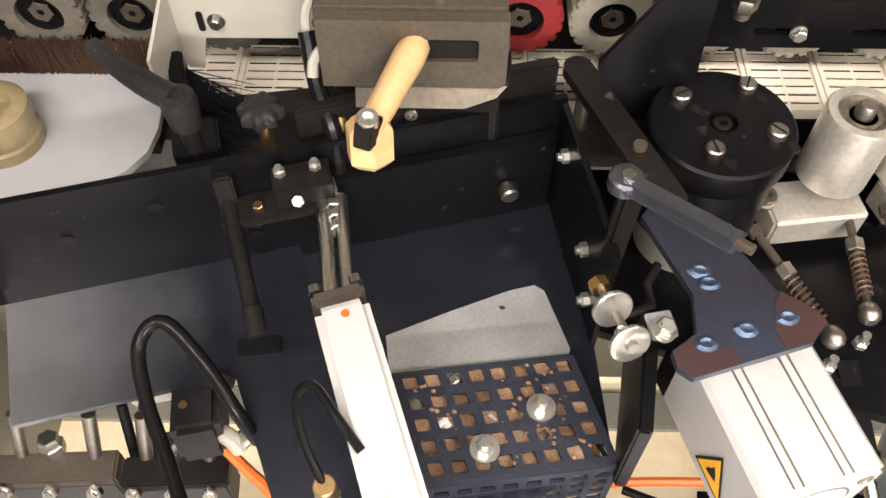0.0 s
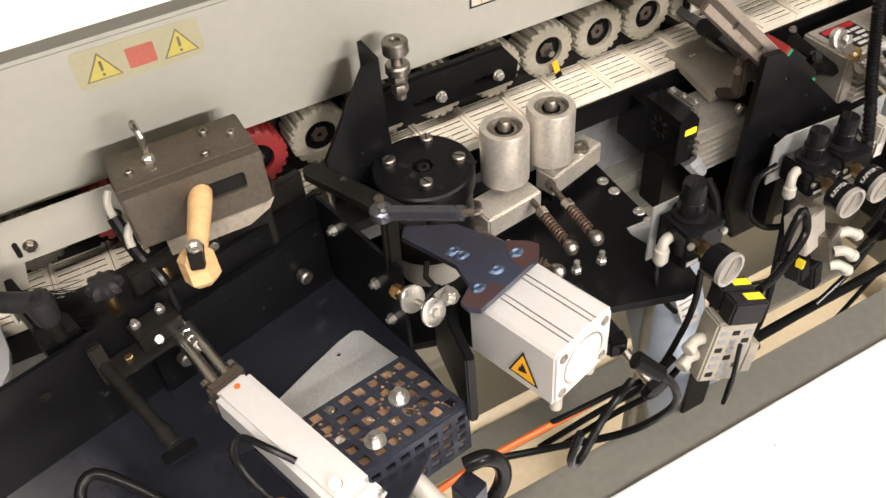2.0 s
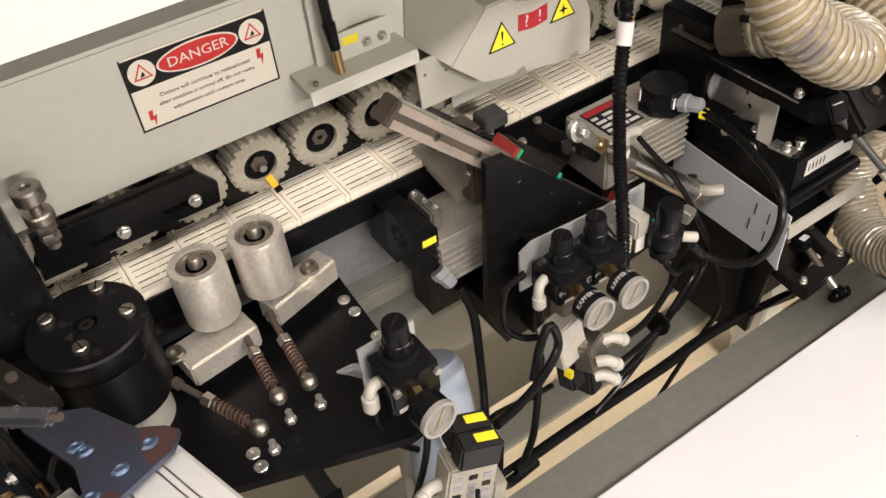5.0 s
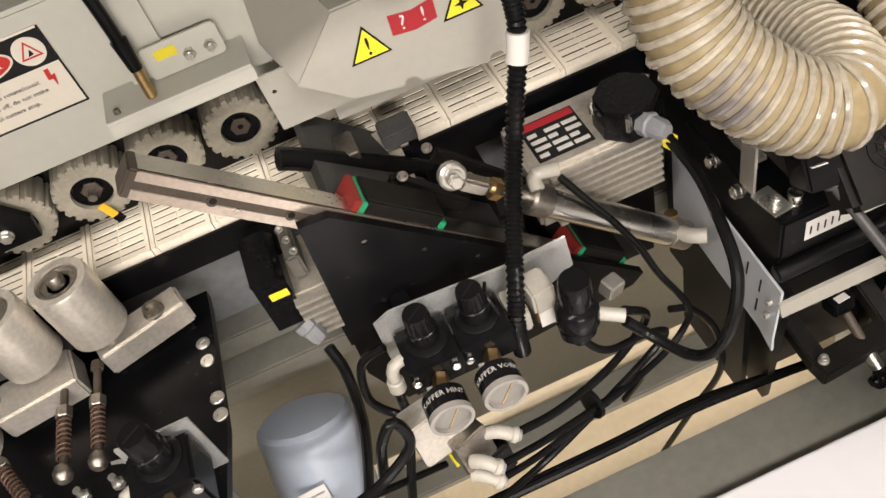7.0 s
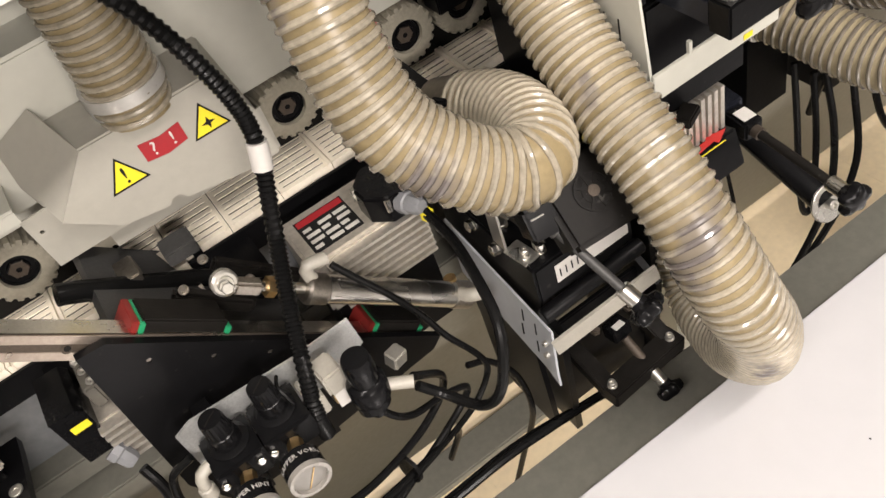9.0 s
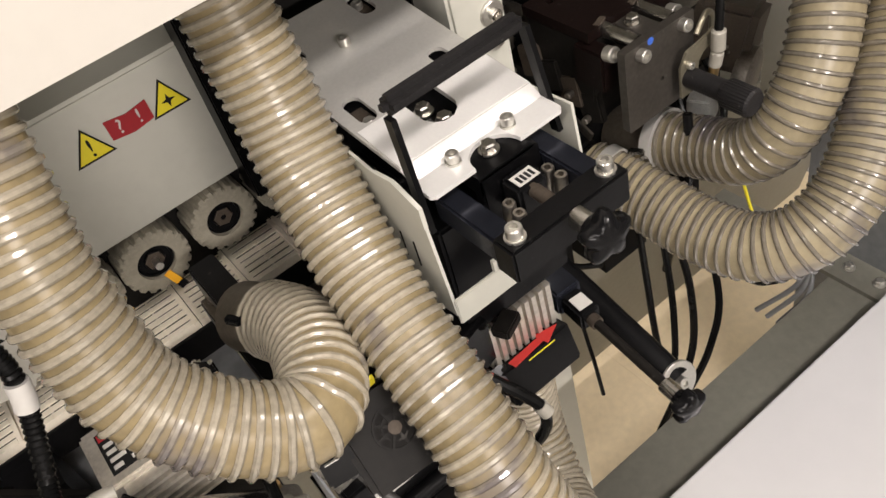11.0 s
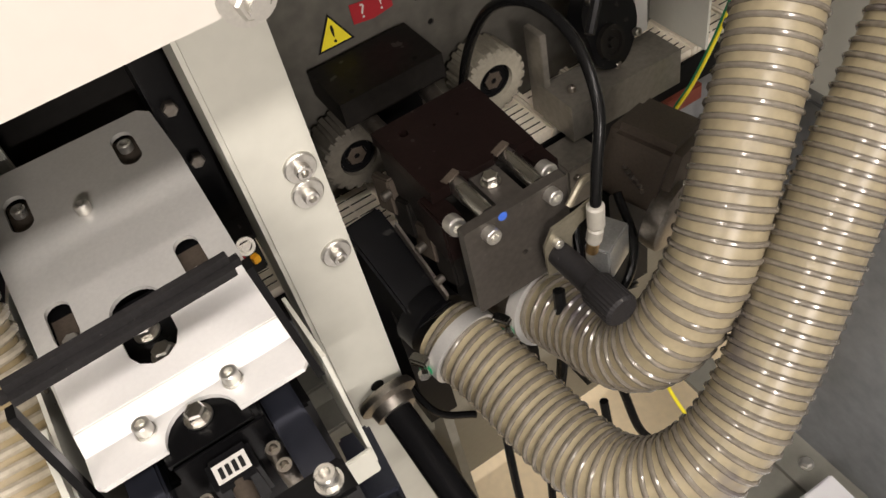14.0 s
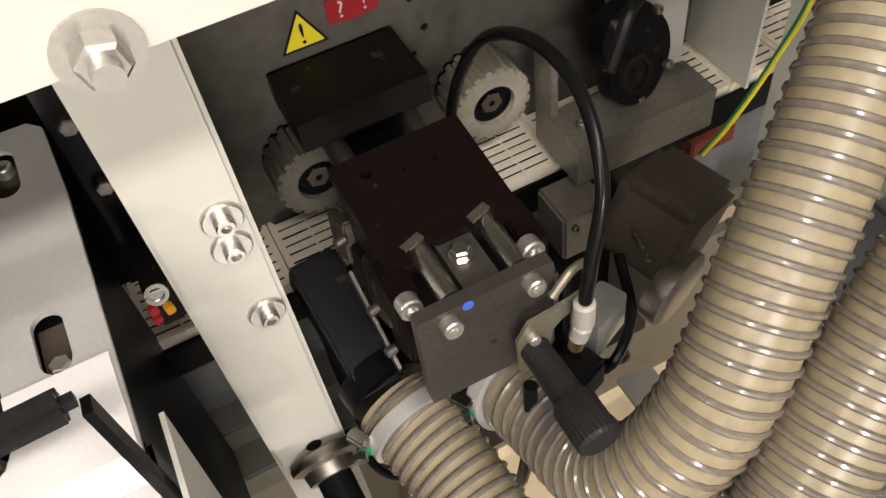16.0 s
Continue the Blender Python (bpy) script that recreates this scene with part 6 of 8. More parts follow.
fl = thing("air_filter", "black air filter regulator with white block", "air filter", (0.95, 0.42, 0.90))
part("bowl", lathe((0.947, 0.413, 0.925), (0.05, 0.0, 1), [(0, 0.008), (0.003, 0.017), (0.008, 0.0225), (0.030, 0.0225), (0.033, 0.0205), (0.036, 0.0165), (0.052, 0.0160), (0.053, 0.0172), (0.070, 0.0165), (0.074, 0.0150)], 32), PLASTIC, fl)
part("body", lathe((0.945, 0.413, 0.925), (0, -0.3, -1), [(0, 0.019), (0.010, 0.019), (0.012, 0.010), (0.022, 0.009)], 24), PLASTIC, fl)
part("white_block", B((0.922, 0.448, 0.958), (0.026, 0.034, 0.034), (0, 0, 5), 0.003), WHITEPL, fl)
part("lower_block", B((0.922, 0.448, 0.930), (0.022, 0.030, 0.022), (0, 0, 5), 0.003), BRASS, fl)
part("outlet", tube([(0.965, 0.41, 0.935), (0.978, 0.405, 0.93), (0.992, 0.398, 0.926)], 0.0075, 12), WHITEPL, fl)
part("hex_block", B((0.990, 0.418, 0.954), (0.020, 0.018, 0.020), (10, 10, 20), 0.002), ZINC, fl)
part("type_label", B((0.922, 0.4325, 0.930), (0.016, 0.0006, 0.026)), LABEL, fl)

rs = thing("single_regulator", "single black air regulator with gauge", "air regulator", (0.545, 0.41, 0.93))
part("body", span(0.512, 0.386, 0.948, 0.574, 0.440, 1.004, 0.003), PLASTIC, rs)
knob_reg(rs, 0.545, 0.420, 1.010, 0.0155, 0.046)
gauge(rs, (0.540, 0.338, 0.978), (0.12, -1, 0.05), (0.540, 0.386, 0.976))
part("type_plate", span(0.518, 0.3852, 0.953, 0.536, 0.3857, 0.960), LABEL, rs)
for x in (0.518, 0.570):
    hex_bolt(rs, (x, 0.386, 0.99), (0, -1, 0), 0.009, "screw")
part("mounting_plate", prism([(0.507, 0.444, 0.92), (0.580, 0.444, 0.92), (0.580, 0.444, 1.012), (0.507, 0.444, 1.012)], (0, 0.003, 0)), GALV, rs)
el = part("elbow", tube([(0.512, 0.415, 0.985), (0.503, 0.413, 0.985), (0.498, 0.411, 0.981), (0.497, 0.410, 0.972)], 0.0070, 14), WHITEPL, rs, "white push elbow")
part("collar", C((0.497, 0.410, 0.977), (0.496, 0.409, 0.956), 0.0096, n=20, bev=0.0015), WHITEPL, el)
part("release_ring", C((0.496, 0.409, 0.956), (0.496, 0.409, 0.952), 0.0065, n=18), GREYPL, el)
part("bracket", prism([(0.50, 0.447, 0.99), (0.485, 0.46, 0.975), (0.50, 0.47, 0.95), (0.55, 0.455, 0.90), (0.56, 0.447, 0.95)], (0, 0.004, 0)), GALV, rs)
part("post", C((0.545, 0.462, 0.05), (0.545, 0.462, 0.95), 0.008), OLIVE, rs)

for ob in rs.children:
    ob.location = (-0.013, -0.012, 0.012)

tk = thing("white_tank", "bluish white plastic canister with printed label", "canister", (0.615, 0.515, 0.60))
part("canister", lathe((0.592, 0.40, 0.553), (0.03, 0.15, 0.24), [(0, 0.060), (0.265, 0.062), (0.274, 0.060), (0.279, 0.054), (0.281, 0.03)], 40), TANKW, tk)
part("label", B((0.604, 0.4430, 0.755), (0.034, 0.0008, 0.046), (-32, 0, 3)), LABEL, tk, "small printed label")
for k in range(4):
    part("print_bar", B((0.604, 0.4500 - 0.0050 * k, 0.767 - 0.0080 * k), (0.026 - 0.003 * (k % 2), 0.0016, 0.0022), (-32, 0, 3)), GREYPL, tk)
part("support", span(0.56, 0.40, 0.05, 0.65, 0.50, 0.545), OLIVE, tk)

vb = thing("valve_manifold", "cream valve manifold with black solenoid plugs", "valve", (0.57, 0.33, 0.70))
vm = pose(0.549, 0.330, 0.832, -8, 14, -14)
b = B((0, 0, 0), (0.062, 0.040, 0.10), bev=0.003)
b.transform(vm)
part("manifold", b, MANIF, vb, "cream plastic manifold with grey ports")
for i in range(3):
    for j in range(6):
        b = B((-0.018 + i * 0.018, -0.0203, -0.036 + j * 0.014), (0.011, 0.0015, 0.0075), bev=0.0005)
        b.transform(vm)
        part("port_mark", b, BLACKDUST if (i + j) % 3 == 0 else GREYPL, vb)
for i in range(2):
    b = B((0.004, 0.020 - i * 0.031, 0.068), (0.052, 0.028, 0.036), bev=0.003)
    b.transform(vm)
    part("solenoid_plug", b, DUSTPL, vb)
    b = B((0.012, 0.020 - i * 0.031, 0.0866), (0.026, 0.013, 0.0008))
    b.transform(vm)
    part("yellow_label", b, YELLOW, vb)
for z in (0.012, -0.016):
    b = tube([(-0.031, 0, z), (-0.046, -0.004, z), (-0.056, -0.010, z - 0.006)], 0.0082, 12)
    b.transform(vm)
    part("push_fitting", b, WHITEPL, vb)
    b = C((-0.052, -0.008, z - 0.004), (-0.060, -0.013, z - 0.009), 0.0098, n=20, bev=0.0015)
    b.transform(vm)
    part("fitting_collar", b, WHITEPL, vb)
b = B((0.040, -0.004, -0.015), (0.018, 0.03, 0.050), bev=0.002)
b.transform(vm)
part("clear_cover", b, MANIF, vb)
part("foot", beam((0.548, 0.345, 0.80), (0.548, 0.350, 0.661), 0.04, 0.006, up=(0, 1, 0)), BLACK, vb)
v2 = thing("valve_block", "grey metal valve block with white push fittings", "valve", (0.78, 0.40, 0.80), "valve blocks below the regulators")
part("block", B((0.765, 0.405, 0.872), (0.05, 0.035, 0.06), (-15, 0, 12), 0.002), ROLLER, v2)
part("block", B((0.795, 0.385, 0.845), (0.040, 0.03, 0.045), (-15, 0, 20), 0.002), DULL, v2)
for p, q in (((0.812, 0.385, 0.852), (0.842, 0.372, 0.846)), ((0.79, 0.365, 0.845), (0.812, 0.350, 0.838)), ((0.785, 0.362, 0.822), (0.808, 0.348, 0.812))):
    m = (Vector(p) + Vector(q)) / 2 + Vector((0, 0, 0.006))
    d = (Vector(q) - Vector(m)).normalized()
    part("push_fitting", tube([p, m, q], 0.0076, 14), WHITEPL, v2)
    part("fitting_collar", C(Vector(q) - d * 0.004, Vector(q) + d * 0.004, 0.0092, n=20, bev=0.0015), WHITEPL, v2)
    part("release_ring", C(Vector(q) + d * 0.004, Vector(q) + d * 0.007, 0.0066, n=18), GREYPL, v2)
part("plug", B((0.79, 0.415, 0.775), (0.03, 0.03, 0.05), (-10, 0, 15), 0.004), DUSTPL, v2)
part("plug", B((0.82, 0.41, 0.745), (0.028, 0.03, 0.05), (-10, 0, 15), 0.004), DUSTPL, v2)
part("yellow_label", B((0.773, 0.399, 0.80), (0.006, 0.012, 0.014), (0, 0, 15)), YELLOW, v2)
part("hanger", span(0.772, 0.412, 0.880, 0.796, 0.440, 0.920, 0.002), DULL, v2)

cdt = thing("corrugated_conduit", "black corrugated conduit with white cable tag", "conduit", (0.88, 0.43, 0.93))
CP = [(0.885, 0.425, 0.90), (0.888, 0.43, 0.935), (0.900, 0.447, 0.975), (0.930, 0.492, 1.045), (0.963, 0.534, 1.116), (0.984, 0.553, 1.170), (0.990, 0.562, 1.215), (0.980, 0.572, 1.27), (0.955, 0.59, 1.34), (0.91, 0.62, 1.42), (0.86, 0.66, 1.55)]
part("conduit", tube(CP, 0.0085, 12, 0.0022, radius=lambda i: 0.0088 + (0.0010 if (i // 1) % 2 else -0.0010)), RUBBER, cdt)
part("tag", tube([(0.980, 0.5505, 1.158), (0.984, 0.553, 1.170), (0.988, 0.556, 1.186)], 0.0112, 14), LABEL, cdt, "white cable tag with small print")
part("strain_loop", tube([(0.874, 0.432, 0.97), (0.87, 0.45, 0.985), (0.875, 0.465, 0.985)], 0.002, 6), RUBBER, cdt)

CABLES = [
    ([(0.695, 0.535, 0.905), (0.70, 0.515, 0.87), (0.69, 0.49, 0.80), (0.665, 0.45, 0.74), (0.64, 0.43, 0.68), (0.66, 0.42, 0.62)], 0.0065),
    ([(0.490, 0.409, 0.955), (0.492, 0.405, 0.91), (0.51, 0.40, 0.87), (0.53, 0.40, 0.84)], 0.0045),
    ([(0.535, 0.375, 0.94), (0.53, 0.37, 0.89), (0.515, 0.37, 0.83), (0.49, 0.38, 0.75), (0.45, 0.41, 0.70), (0.35, 0.43, 0.67)], 0.0045),
    ([(0.750, 0.434, 0.915), (0.745, 0.425, 0.87), (0.72, 0.40, 0.80), (0.70, 0.385, 0.74), (0.68, 0.38, 0.70)], 0.0055),
    ([(0.755, 0.47, 0.95), (0.725, 0.475, 0.93), (0.715, 0.465, 0.88), (0.735, 0.45, 0.855), (0.76, 0.43, 0.86)], 0.005),
    ([(0.605, 0.335, 0.90), (0.65, 0.35, 0.885), (0.70, 0.37, 0.875), (0.74, 0.385, 0.895), (0.735, 0.395, 0.93), (0.715, 0.39, 0.91), (0.70, 0.385, 0.86)], 0.006),
    ([(0.59, 0.34, 0.90), (0.63, 0.37, 0.86), (0.70, 0.40, 0.80), (0.76, 0.42, 0.76)], 0.0045),
    ([(0.842, 0.372, 0.846), (0.90, 0.39, 0.82), (0.97, 0.42, 0.80), (1.02, 0.44, 0.81), (1.03, 0.43, 0.86), (0.995, 0.405, 0.925)], 0.0050),
    ([(0.812, 0.350, 0.838), (0.88, 0.375, 0.80), (0.96, 0.40, 0.775), (1.02, 0.43, 0.74), (1.0, 0.45, 0.66)], 0.0045),
    ([(0.808, 0.348, 0.812), (0.87, 0.37, 0.785), (0.95, 0.40, 0.765), (1.04, 0.43, 0.755), (1.083, 0.443, 0.775), (1.091, 0.446, 0.812), (1.062, 0.455, 0.882), (1.048, 0.470, 0.923), (1.027, 0.487, 0.966), (1.008, 0.502, 0.996), (0.990, 0.517, 1.026)], 0.0042),
    ([(0.945, 0.413, 0.925), (0.952, 0.408, 0.89), (0.975, 0.408, 0.86), (1.02, 0.425, 0.83), (1.055, 0.435, 0.80), (1.03, 0.43, 0.775), (0.96, 0.405, 0.765), (0.87, 0.375, 0.755), (0.80, 0.37, 0.72)], 0.0045),
    ([(0.66, 0.375, 0.70), (0.80, 0.385, 0.685), (0.95, 0.388, 0.678), (1.10, 0.392, 0.672), (1.35, 0.398, 0.60), (1.5, 0.42, 0.4)], 0.0065),
    ([(0.64, 0.385, 0.69), (0.80, 0.395, 0.675), (0.95, 0.398, 0.67), (1.10, 0.402, 0.665), (1.30, 0.405, 0.60)], 0.0055),
    ([(1.07, 0.45, 0.815), (1.10, 0.452, 0.79), (1.125, 0.44, 0.74), (1.125, 0.43, 0.66), (1.10, 0.46, 0.52), (1.05, 0.50, 0.30)], 0.0045),
    ([(1.112, 0.515, 1.015), (1.112, 0.46, 1.010), (1.103, 0.405, 1.0), (1.090, 0.355, 0.985), (1.072, 0.330, 0.955), (1.055, 0.330, 0.910), (1.038, 0.352, 0.880), (1.015, 0.395, 0.878), (0.995, 0.405, 0.905)], 0.0062),
    ([(0.50, 0.36, 0.80), (0.47, 0.38, 0.73), (0.42, 0.41, 0.67), (0.33, 0.43, 0.62)], 0.0050),
    ([(0.515, 0.35, 0.80), (0.49, 0.37, 0.72), (0.44, 0.40, 0.66), (0.36, 0.42, 0.61)], 0.0050),
    ([(0.55, 0.30, 0.86), (0.54, 0.29, 0.80), (0.535, 0.29, 0.755), (0.55, 0.30, 0.75), (0.56, 0.305, 0.79)], 0.0032),
    ([(0.63, 0.37, 0.80), (0.62, 0.36, 0.74), (0.64, 0.37, 0.69), (0.70, 0.38, 0.675)], 0.008),
]
for pts, r in CABLES:
    c = thing("air_tube", "black air tube among the service units", "tube", pts[-1], "black air tubes")
    part("tube", tube(pts, r, 10), RUBBER, c)
tie = thing("cable_tie", "black cable tie round a tube bundle", "cable tie", (0.94, 0.40, 0.785))
part("band", lathe((0.938, 0.398, 0.785), (1, 0.3, -0.2), [(0, 0.019), (0.005, 0.019), (0.005, 0.017), (0, 0.017)], 20), RUBBER, tie)
lt = thing("star_grip", "black star grip screw under the base plate", "knob", (0.40, 0.36, 0.82))
part("grip", lathe((0.415, 0.315, 0.86), (0.1, -0.8, -0.2), [(0, 0.010), (0.004, 0.020), (0.014, 0.021), (0.018, 0.014)], 8), PLASTIC, lt)
part("stem", C((0.41, 0.36, 0.875), (0.415, 0.315, 0.86), 0.0065), STEEL, lt)
part("holder", B((0.405, 0.375, 0.880), (0.026, 0.026, 0.03), (0, 0, -15), 0.004), BLACK, lt)
part("arm", beam((0.405, 0.38, 0.89), (0.40, 0.46, 0.91), 0.02, 0.012), BLACK, lt)

# ---------------- first trimming unit: motor, side plate, black carrier ----------------
tm = thing("trim_motor", "finned aluminium motor with type plate and black box", "motor", (1.05, 0.60, 0.87))
part("housing", span(0.972, 0.566, 0.885, 1.125, 0.66, 0.972, 0.004), ROLLER, tm)
for k in range(7):
    part("fin", span(0.99, 0.553, 0.892 + k * 0.0115, 1.12, 0.567, 0.8965 + k * 0.0115), ROLLER, tm)
part("type_plate", prism([(0.988, 0.58, 0.9722), (1.055, 0.58, 0.9722), (1.055, 0.645, 0.9722), (0.988, 0.645, 0.9722)], (0, 0, 0.0008)), INK, tm, "black and white type plate")
part("plate_header", prism([(0.990, 0.632, 0.9732), (1.053, 0.632, 0.9732), (1.053, 0.643, 0.9732), (0.990, 0.643, 0.9732)], (0, 0, 0.0004)), REDL, tm)
for i in range(4):
    for j in range(3):
        x, y = 0.992 + j * 0.021, 0.585 + i * 0.0115
        part("print_bar", span(x, y, 0.9732, x + (0.018 if (i + j) % 3 else 0.011), y + 0.006, 0.9736), LABEL, tm)
oc8 = [(1.097 + 0.037 * math.cos(math.pi / 8 + k * math.pi / 4), 0.588 + 0.037 * math.sin(math.pi / 8 + k * math.pi / 4)) for k in range(8)]
part("terminal_box", sheet(oc8, [], pose(0, 0, 0.972), 0.034), PLASTIC, tm, "octagonal black terminal box")
part("box_lid", sheet([(1.097 + (x - 1.097) * 0.93, 0.588 + (y - 0.588) * 0.93) for x, y in oc8], [], pose(0, 0, 1.0062), 0.005), PLASTIC, tm)
for k in (0, 3, 5):
    x, y = oc8[k]
    part("box_screw", C((x * 0.97 + 1.097 * 0.03, y * 0.97 + 0.588 * 0.03, 0.99), (x * 0.97 + 1.097 * 0.03, y * 0.97 + 0.588 * 0.03, 1.0075), 0.004, n=10), STEEL, tm)
part("gland", lathe((1.100, 0.556, 0.992), (0.3, -0.9, 0.15), [(0, 0.014), (0.012, 0.014), (0.014, 0.012), (0.030, 0.011), (0.034, 0.008)], 8), GREYPL, tm, "grey cable gland")
part("yellow_tag", B((1.112, 0.522, 0.985), (0.012, 0.010, 0.012), (0, 0, 20)), YELLOW, tm)
part("foot", span(0.98, 0.58, 0.76, 1.12, 0.68, 0.885), BLACK, tm)

for ob in tm.children:
    ob.location = (0, -0.010, 0.028)
part("stand", span(0.98, 0.58, 0.757, 1.12, 0.66, 0.80), BLACK, tm)

spt = thing("grey_side_plate", "pale blue grey sheet side plate with slots", "plate", (1.16, 0.47, 0.78))
part("plate", prism([(1.156, 0.590, 0.910), (1.149, 0.362, 0.897), (1.142, 0.360, 0.815), (1.141, 0.358, 0.798), (1.143, 0.385, 0.808), (1.156, 0.590, 0.80)], (0.003, 0, 0)), PLATEB, spt)
for y, z in ((0.42, 0.875), (0.395, 0.872), (0.425, 0.845), (0.395, 0.840)):
    part("slit", B((1.1475 + (z - 0.86) * 0.09 + (y - 0.37) * 0.02, y, z), (0.004, 0.002, 0.020), (0, 5, 0)), DARKIN, spt)
for y, z in ((0.374, 0.868), (0.374, 0.846)):
    cap_screw(spt, (1.1465 + (z - 0.86) * 0.09, y, z), (-1, 0, 0), 0.008)
part("foot", span(1.150, 0.42, 0.60, 1.158, 0.56, 0.802), BLACK, spt)

ca = thing("trim_carrier", "black carrier frame with counters and white strips", "machine unit", (1.25, 0.45, 0.62))
part("upper_box", span(1.156, 0.380, 0.926, 1.292, 0.56, 0.983, 0.003), BLACK, ca)
part("lower_box", span(1.162, 0.392, 0.88, 1.288, 0.56, 0.926, 0.003), BLACKDUST, ca)
part("label_strip", prism([(1.182, 0.3792, 0.944), (1.284, 0.3792, 0.944), (1.284, 0.3792, 0.972), (1.182, 0.3792, 0.972)], (0, -0.0006, 0)), LABEL, ca, "white strip with scale marks")
for k in range(5):
    part("scale_mark", span(1.187 + k * 0.008, 0.3778, 0.952, 1.1885 + k * 0.008, 0.3784, 0.964), INK, ca)
part("round_bar", C((1.152, 0.378, 0.908), (1.295, 0.372, 0.921), 0.010, bev=0.002), BLACK, ca)
part("white_strip", beam((1.148, 0.360, 0.869), (1.292, 0.345, 0.896), 0.004, 0.026), WHITEPL, ca, "cream painted cross strip")
part("side_frame", prism([(1.162, 0.37, 0.87), (1.170, 0.40, 0.60), (1.174, 0.56, 0.60), (1.166, 0.56, 0.93)], (0.010, 0, 0)), BLACK, ca)
part("side_frame", prism([(1.325, 0.39, 0.80), (1.325, 0.415, 0.60), (1.325, 0.56, 0.60), (1.325, 0.56, 0.88)], (0.010, 0, 0)), BLACK, ca)
part("cross_bar", beam((1.196, 0.345, 0.728), (1.325, 0.360, 0.716), 0.03, 0.024, bev=0.002), BLACKDUST, ca)
part("arm", beam((1.205, 0.35, 0.728), (1.205, 0.45, 0.745), 0.022, 0.022, bev=0.002), BLACKDUST, ca)
part("arm", beam((1.31, 0.36, 0.718), (1.31, 0.45, 0.745), 0.022, 0.022, bev=0.002), BLACKDUST, ca)
for p in ((1.206, 0.347, 0.741), (1.311, 0.357, 0.729)):
    cap_screw(ca, p, (0, 0, 1), 0.010, washer=0.013)
ct = part("counter", B((1.262, 0.40, 0.755), (0.030, 0.024, 0.022), (-10, 0, 5), 0.002), PLASTIC, ca, "small black digital counter")
part("display", B((1.262, 0.396, 0.7668), (0.016, 0.010, 0.001), (-10, 0, 5)), LABEL, ct)
for x in (1.235, 1.29):
    hex_bolt(ca, (x, 0.41, 0.765), (0, -0.4, 1), 0.012, "nut", BROWNDUST, stud=0.005)
part("spindle", C((1.262, 0.385, 0.750), (1.268, 0.325, 0.705), 0.006, n=12), BROWNDUST, ca)
part("ferrule", C((1.266, 0.345, 0.718), (1.269, 0.322, 0.702), 0.008, n=14), STEEL, ca)
kb = part("star_knob", lobed((1.269, 0.326, 0.705), (0.05, -0.8, -0.55), 0.020), PLASTIC, ca, "glossy black star knob")
part("strap", span(1.1525, 0.424, 0.984, 1.1555, 0.449, 1.052, 0.001), ZINC, ca, "bright bent zinc strap")
part("strap_foot", B((1.163, 0.409, 0.986), (0.022, 0.036, 0.004), (0, 0, 8), 0.001), ZINC, ca)
cap_screw(ca, (1.164, 0.404, 0.988), (0, 0, 1), 0.010, washer=0.014)
part("spring_post", lathe((1.180, 0.397, 0.983), (0, 0, 1), [(0, 0.007), (0.004, 0.007), (0.004, 0.0055), (0.012, 0.0055), (0.013, 0.0075), (0.018, 0.0075), (0.019, 0.006)], 18), STEEL, ca)
hex_bolt(ca, (1.173, 0.462, 0.983), (-0.2, -0.3, 1), 0.013, "bolt", STEEL, washer=0.017)
for p in ((1.156, 0.452, 0.966), (1.156, 0.499, 0.970)):
    hex_bolt(ca, p, (-1, 0, 0.15), 0.013, "bolt", STEEL, washer=0.016)
part("silver_plate", sheet([(0.548, 1.026), (0.522, 1.044), (0.470, 1.040), (0.455, 0.997), (0.560, 0.972)], [ring2(0.535, 1.012, 0.004, 10), ring2(0.500, 1.022, 0.0035, 10), ring2(0.492, 1.003, 0.0045, 10)], Matrix(((0, 0, 1, 1.185), (1, 0, 0, 0), (0, 1, 0, 0), (0, 0, 0, 1))), 0.003), ZINC, ca, "bright triangular plate")
part("plate_edge", beam((1.183, 0.455, 0.994), (1.183, 0.562, 0.969), 0.010, 0.004), ZINC, ca)
part("motor_flange", lathe((1.212, 0.590, 1.0), (0, -1, 0), [(0, 0.030), (0.018, 0.030), (0.019, 0.033), (0.028, 0.033), (0.029, 0.027), (0.038, 0.026)], 32), ALU, ca, "bright turned motor flange")
part("grey_panel", prism([(1.186, 0.647, 1.045), (1.186, 0.652, 0.960), (1.186, 0.598, 0.950), (1.186, 0.589, 1.045)], (0.004, 0, 0)), GALV, ca, "light grey sheet panel")
part("back_plate", span(1.186, 0.425, 0.62, 1.325, 0.433, 0.805, 0.002), BLACK, ca)
part("back_box", span(1.184, 0.56, 0.62, 1.33, 0.66, 0.95, 0.003), BLACK, ca)

fm = thing("fan_motor", "black motor with round fan grille", "motor", (1.235, 0.42, 0.93))
fmx = pose(1.221, 0.354, 1.071, 40, 0, -4)
b = B((0, 0, 0), (0.092, 0.088, 0.05), bev=0.006)
b.transform(fmx)
part("body", b, BLACKDUST, fm, "dusty black square fan housing")
b = C((0, 0, 0.0245), (0, 0, 0.0254), 0.0185, n=32)
b.transform(fmx)
part("fan_opening", b, DARKIN, fm)
grl = part("fan_grille", sheet(ring2(0, 0, 0.0205, 36), [ring2(0, 0, 0.0180, 36)], fmx @ pose(0, 0, 0.0252), 0.0015), BLACKDUST, fm, "round black fan grille")
part("grille_ring", sheet(ring2(0, 0, 0.0125, 28), [ring2(0, 0, 0.0108, 28)], fmx @ pose(0, 0, 0.0254), 0.0012), BLACKDUST, grl)
part("grille_hub", sheet(ring2(0, 0, 0.0062, 20), [], fmx @ pose(0, 0, 0.0254), 0.0016), BROWNDUST, grl)
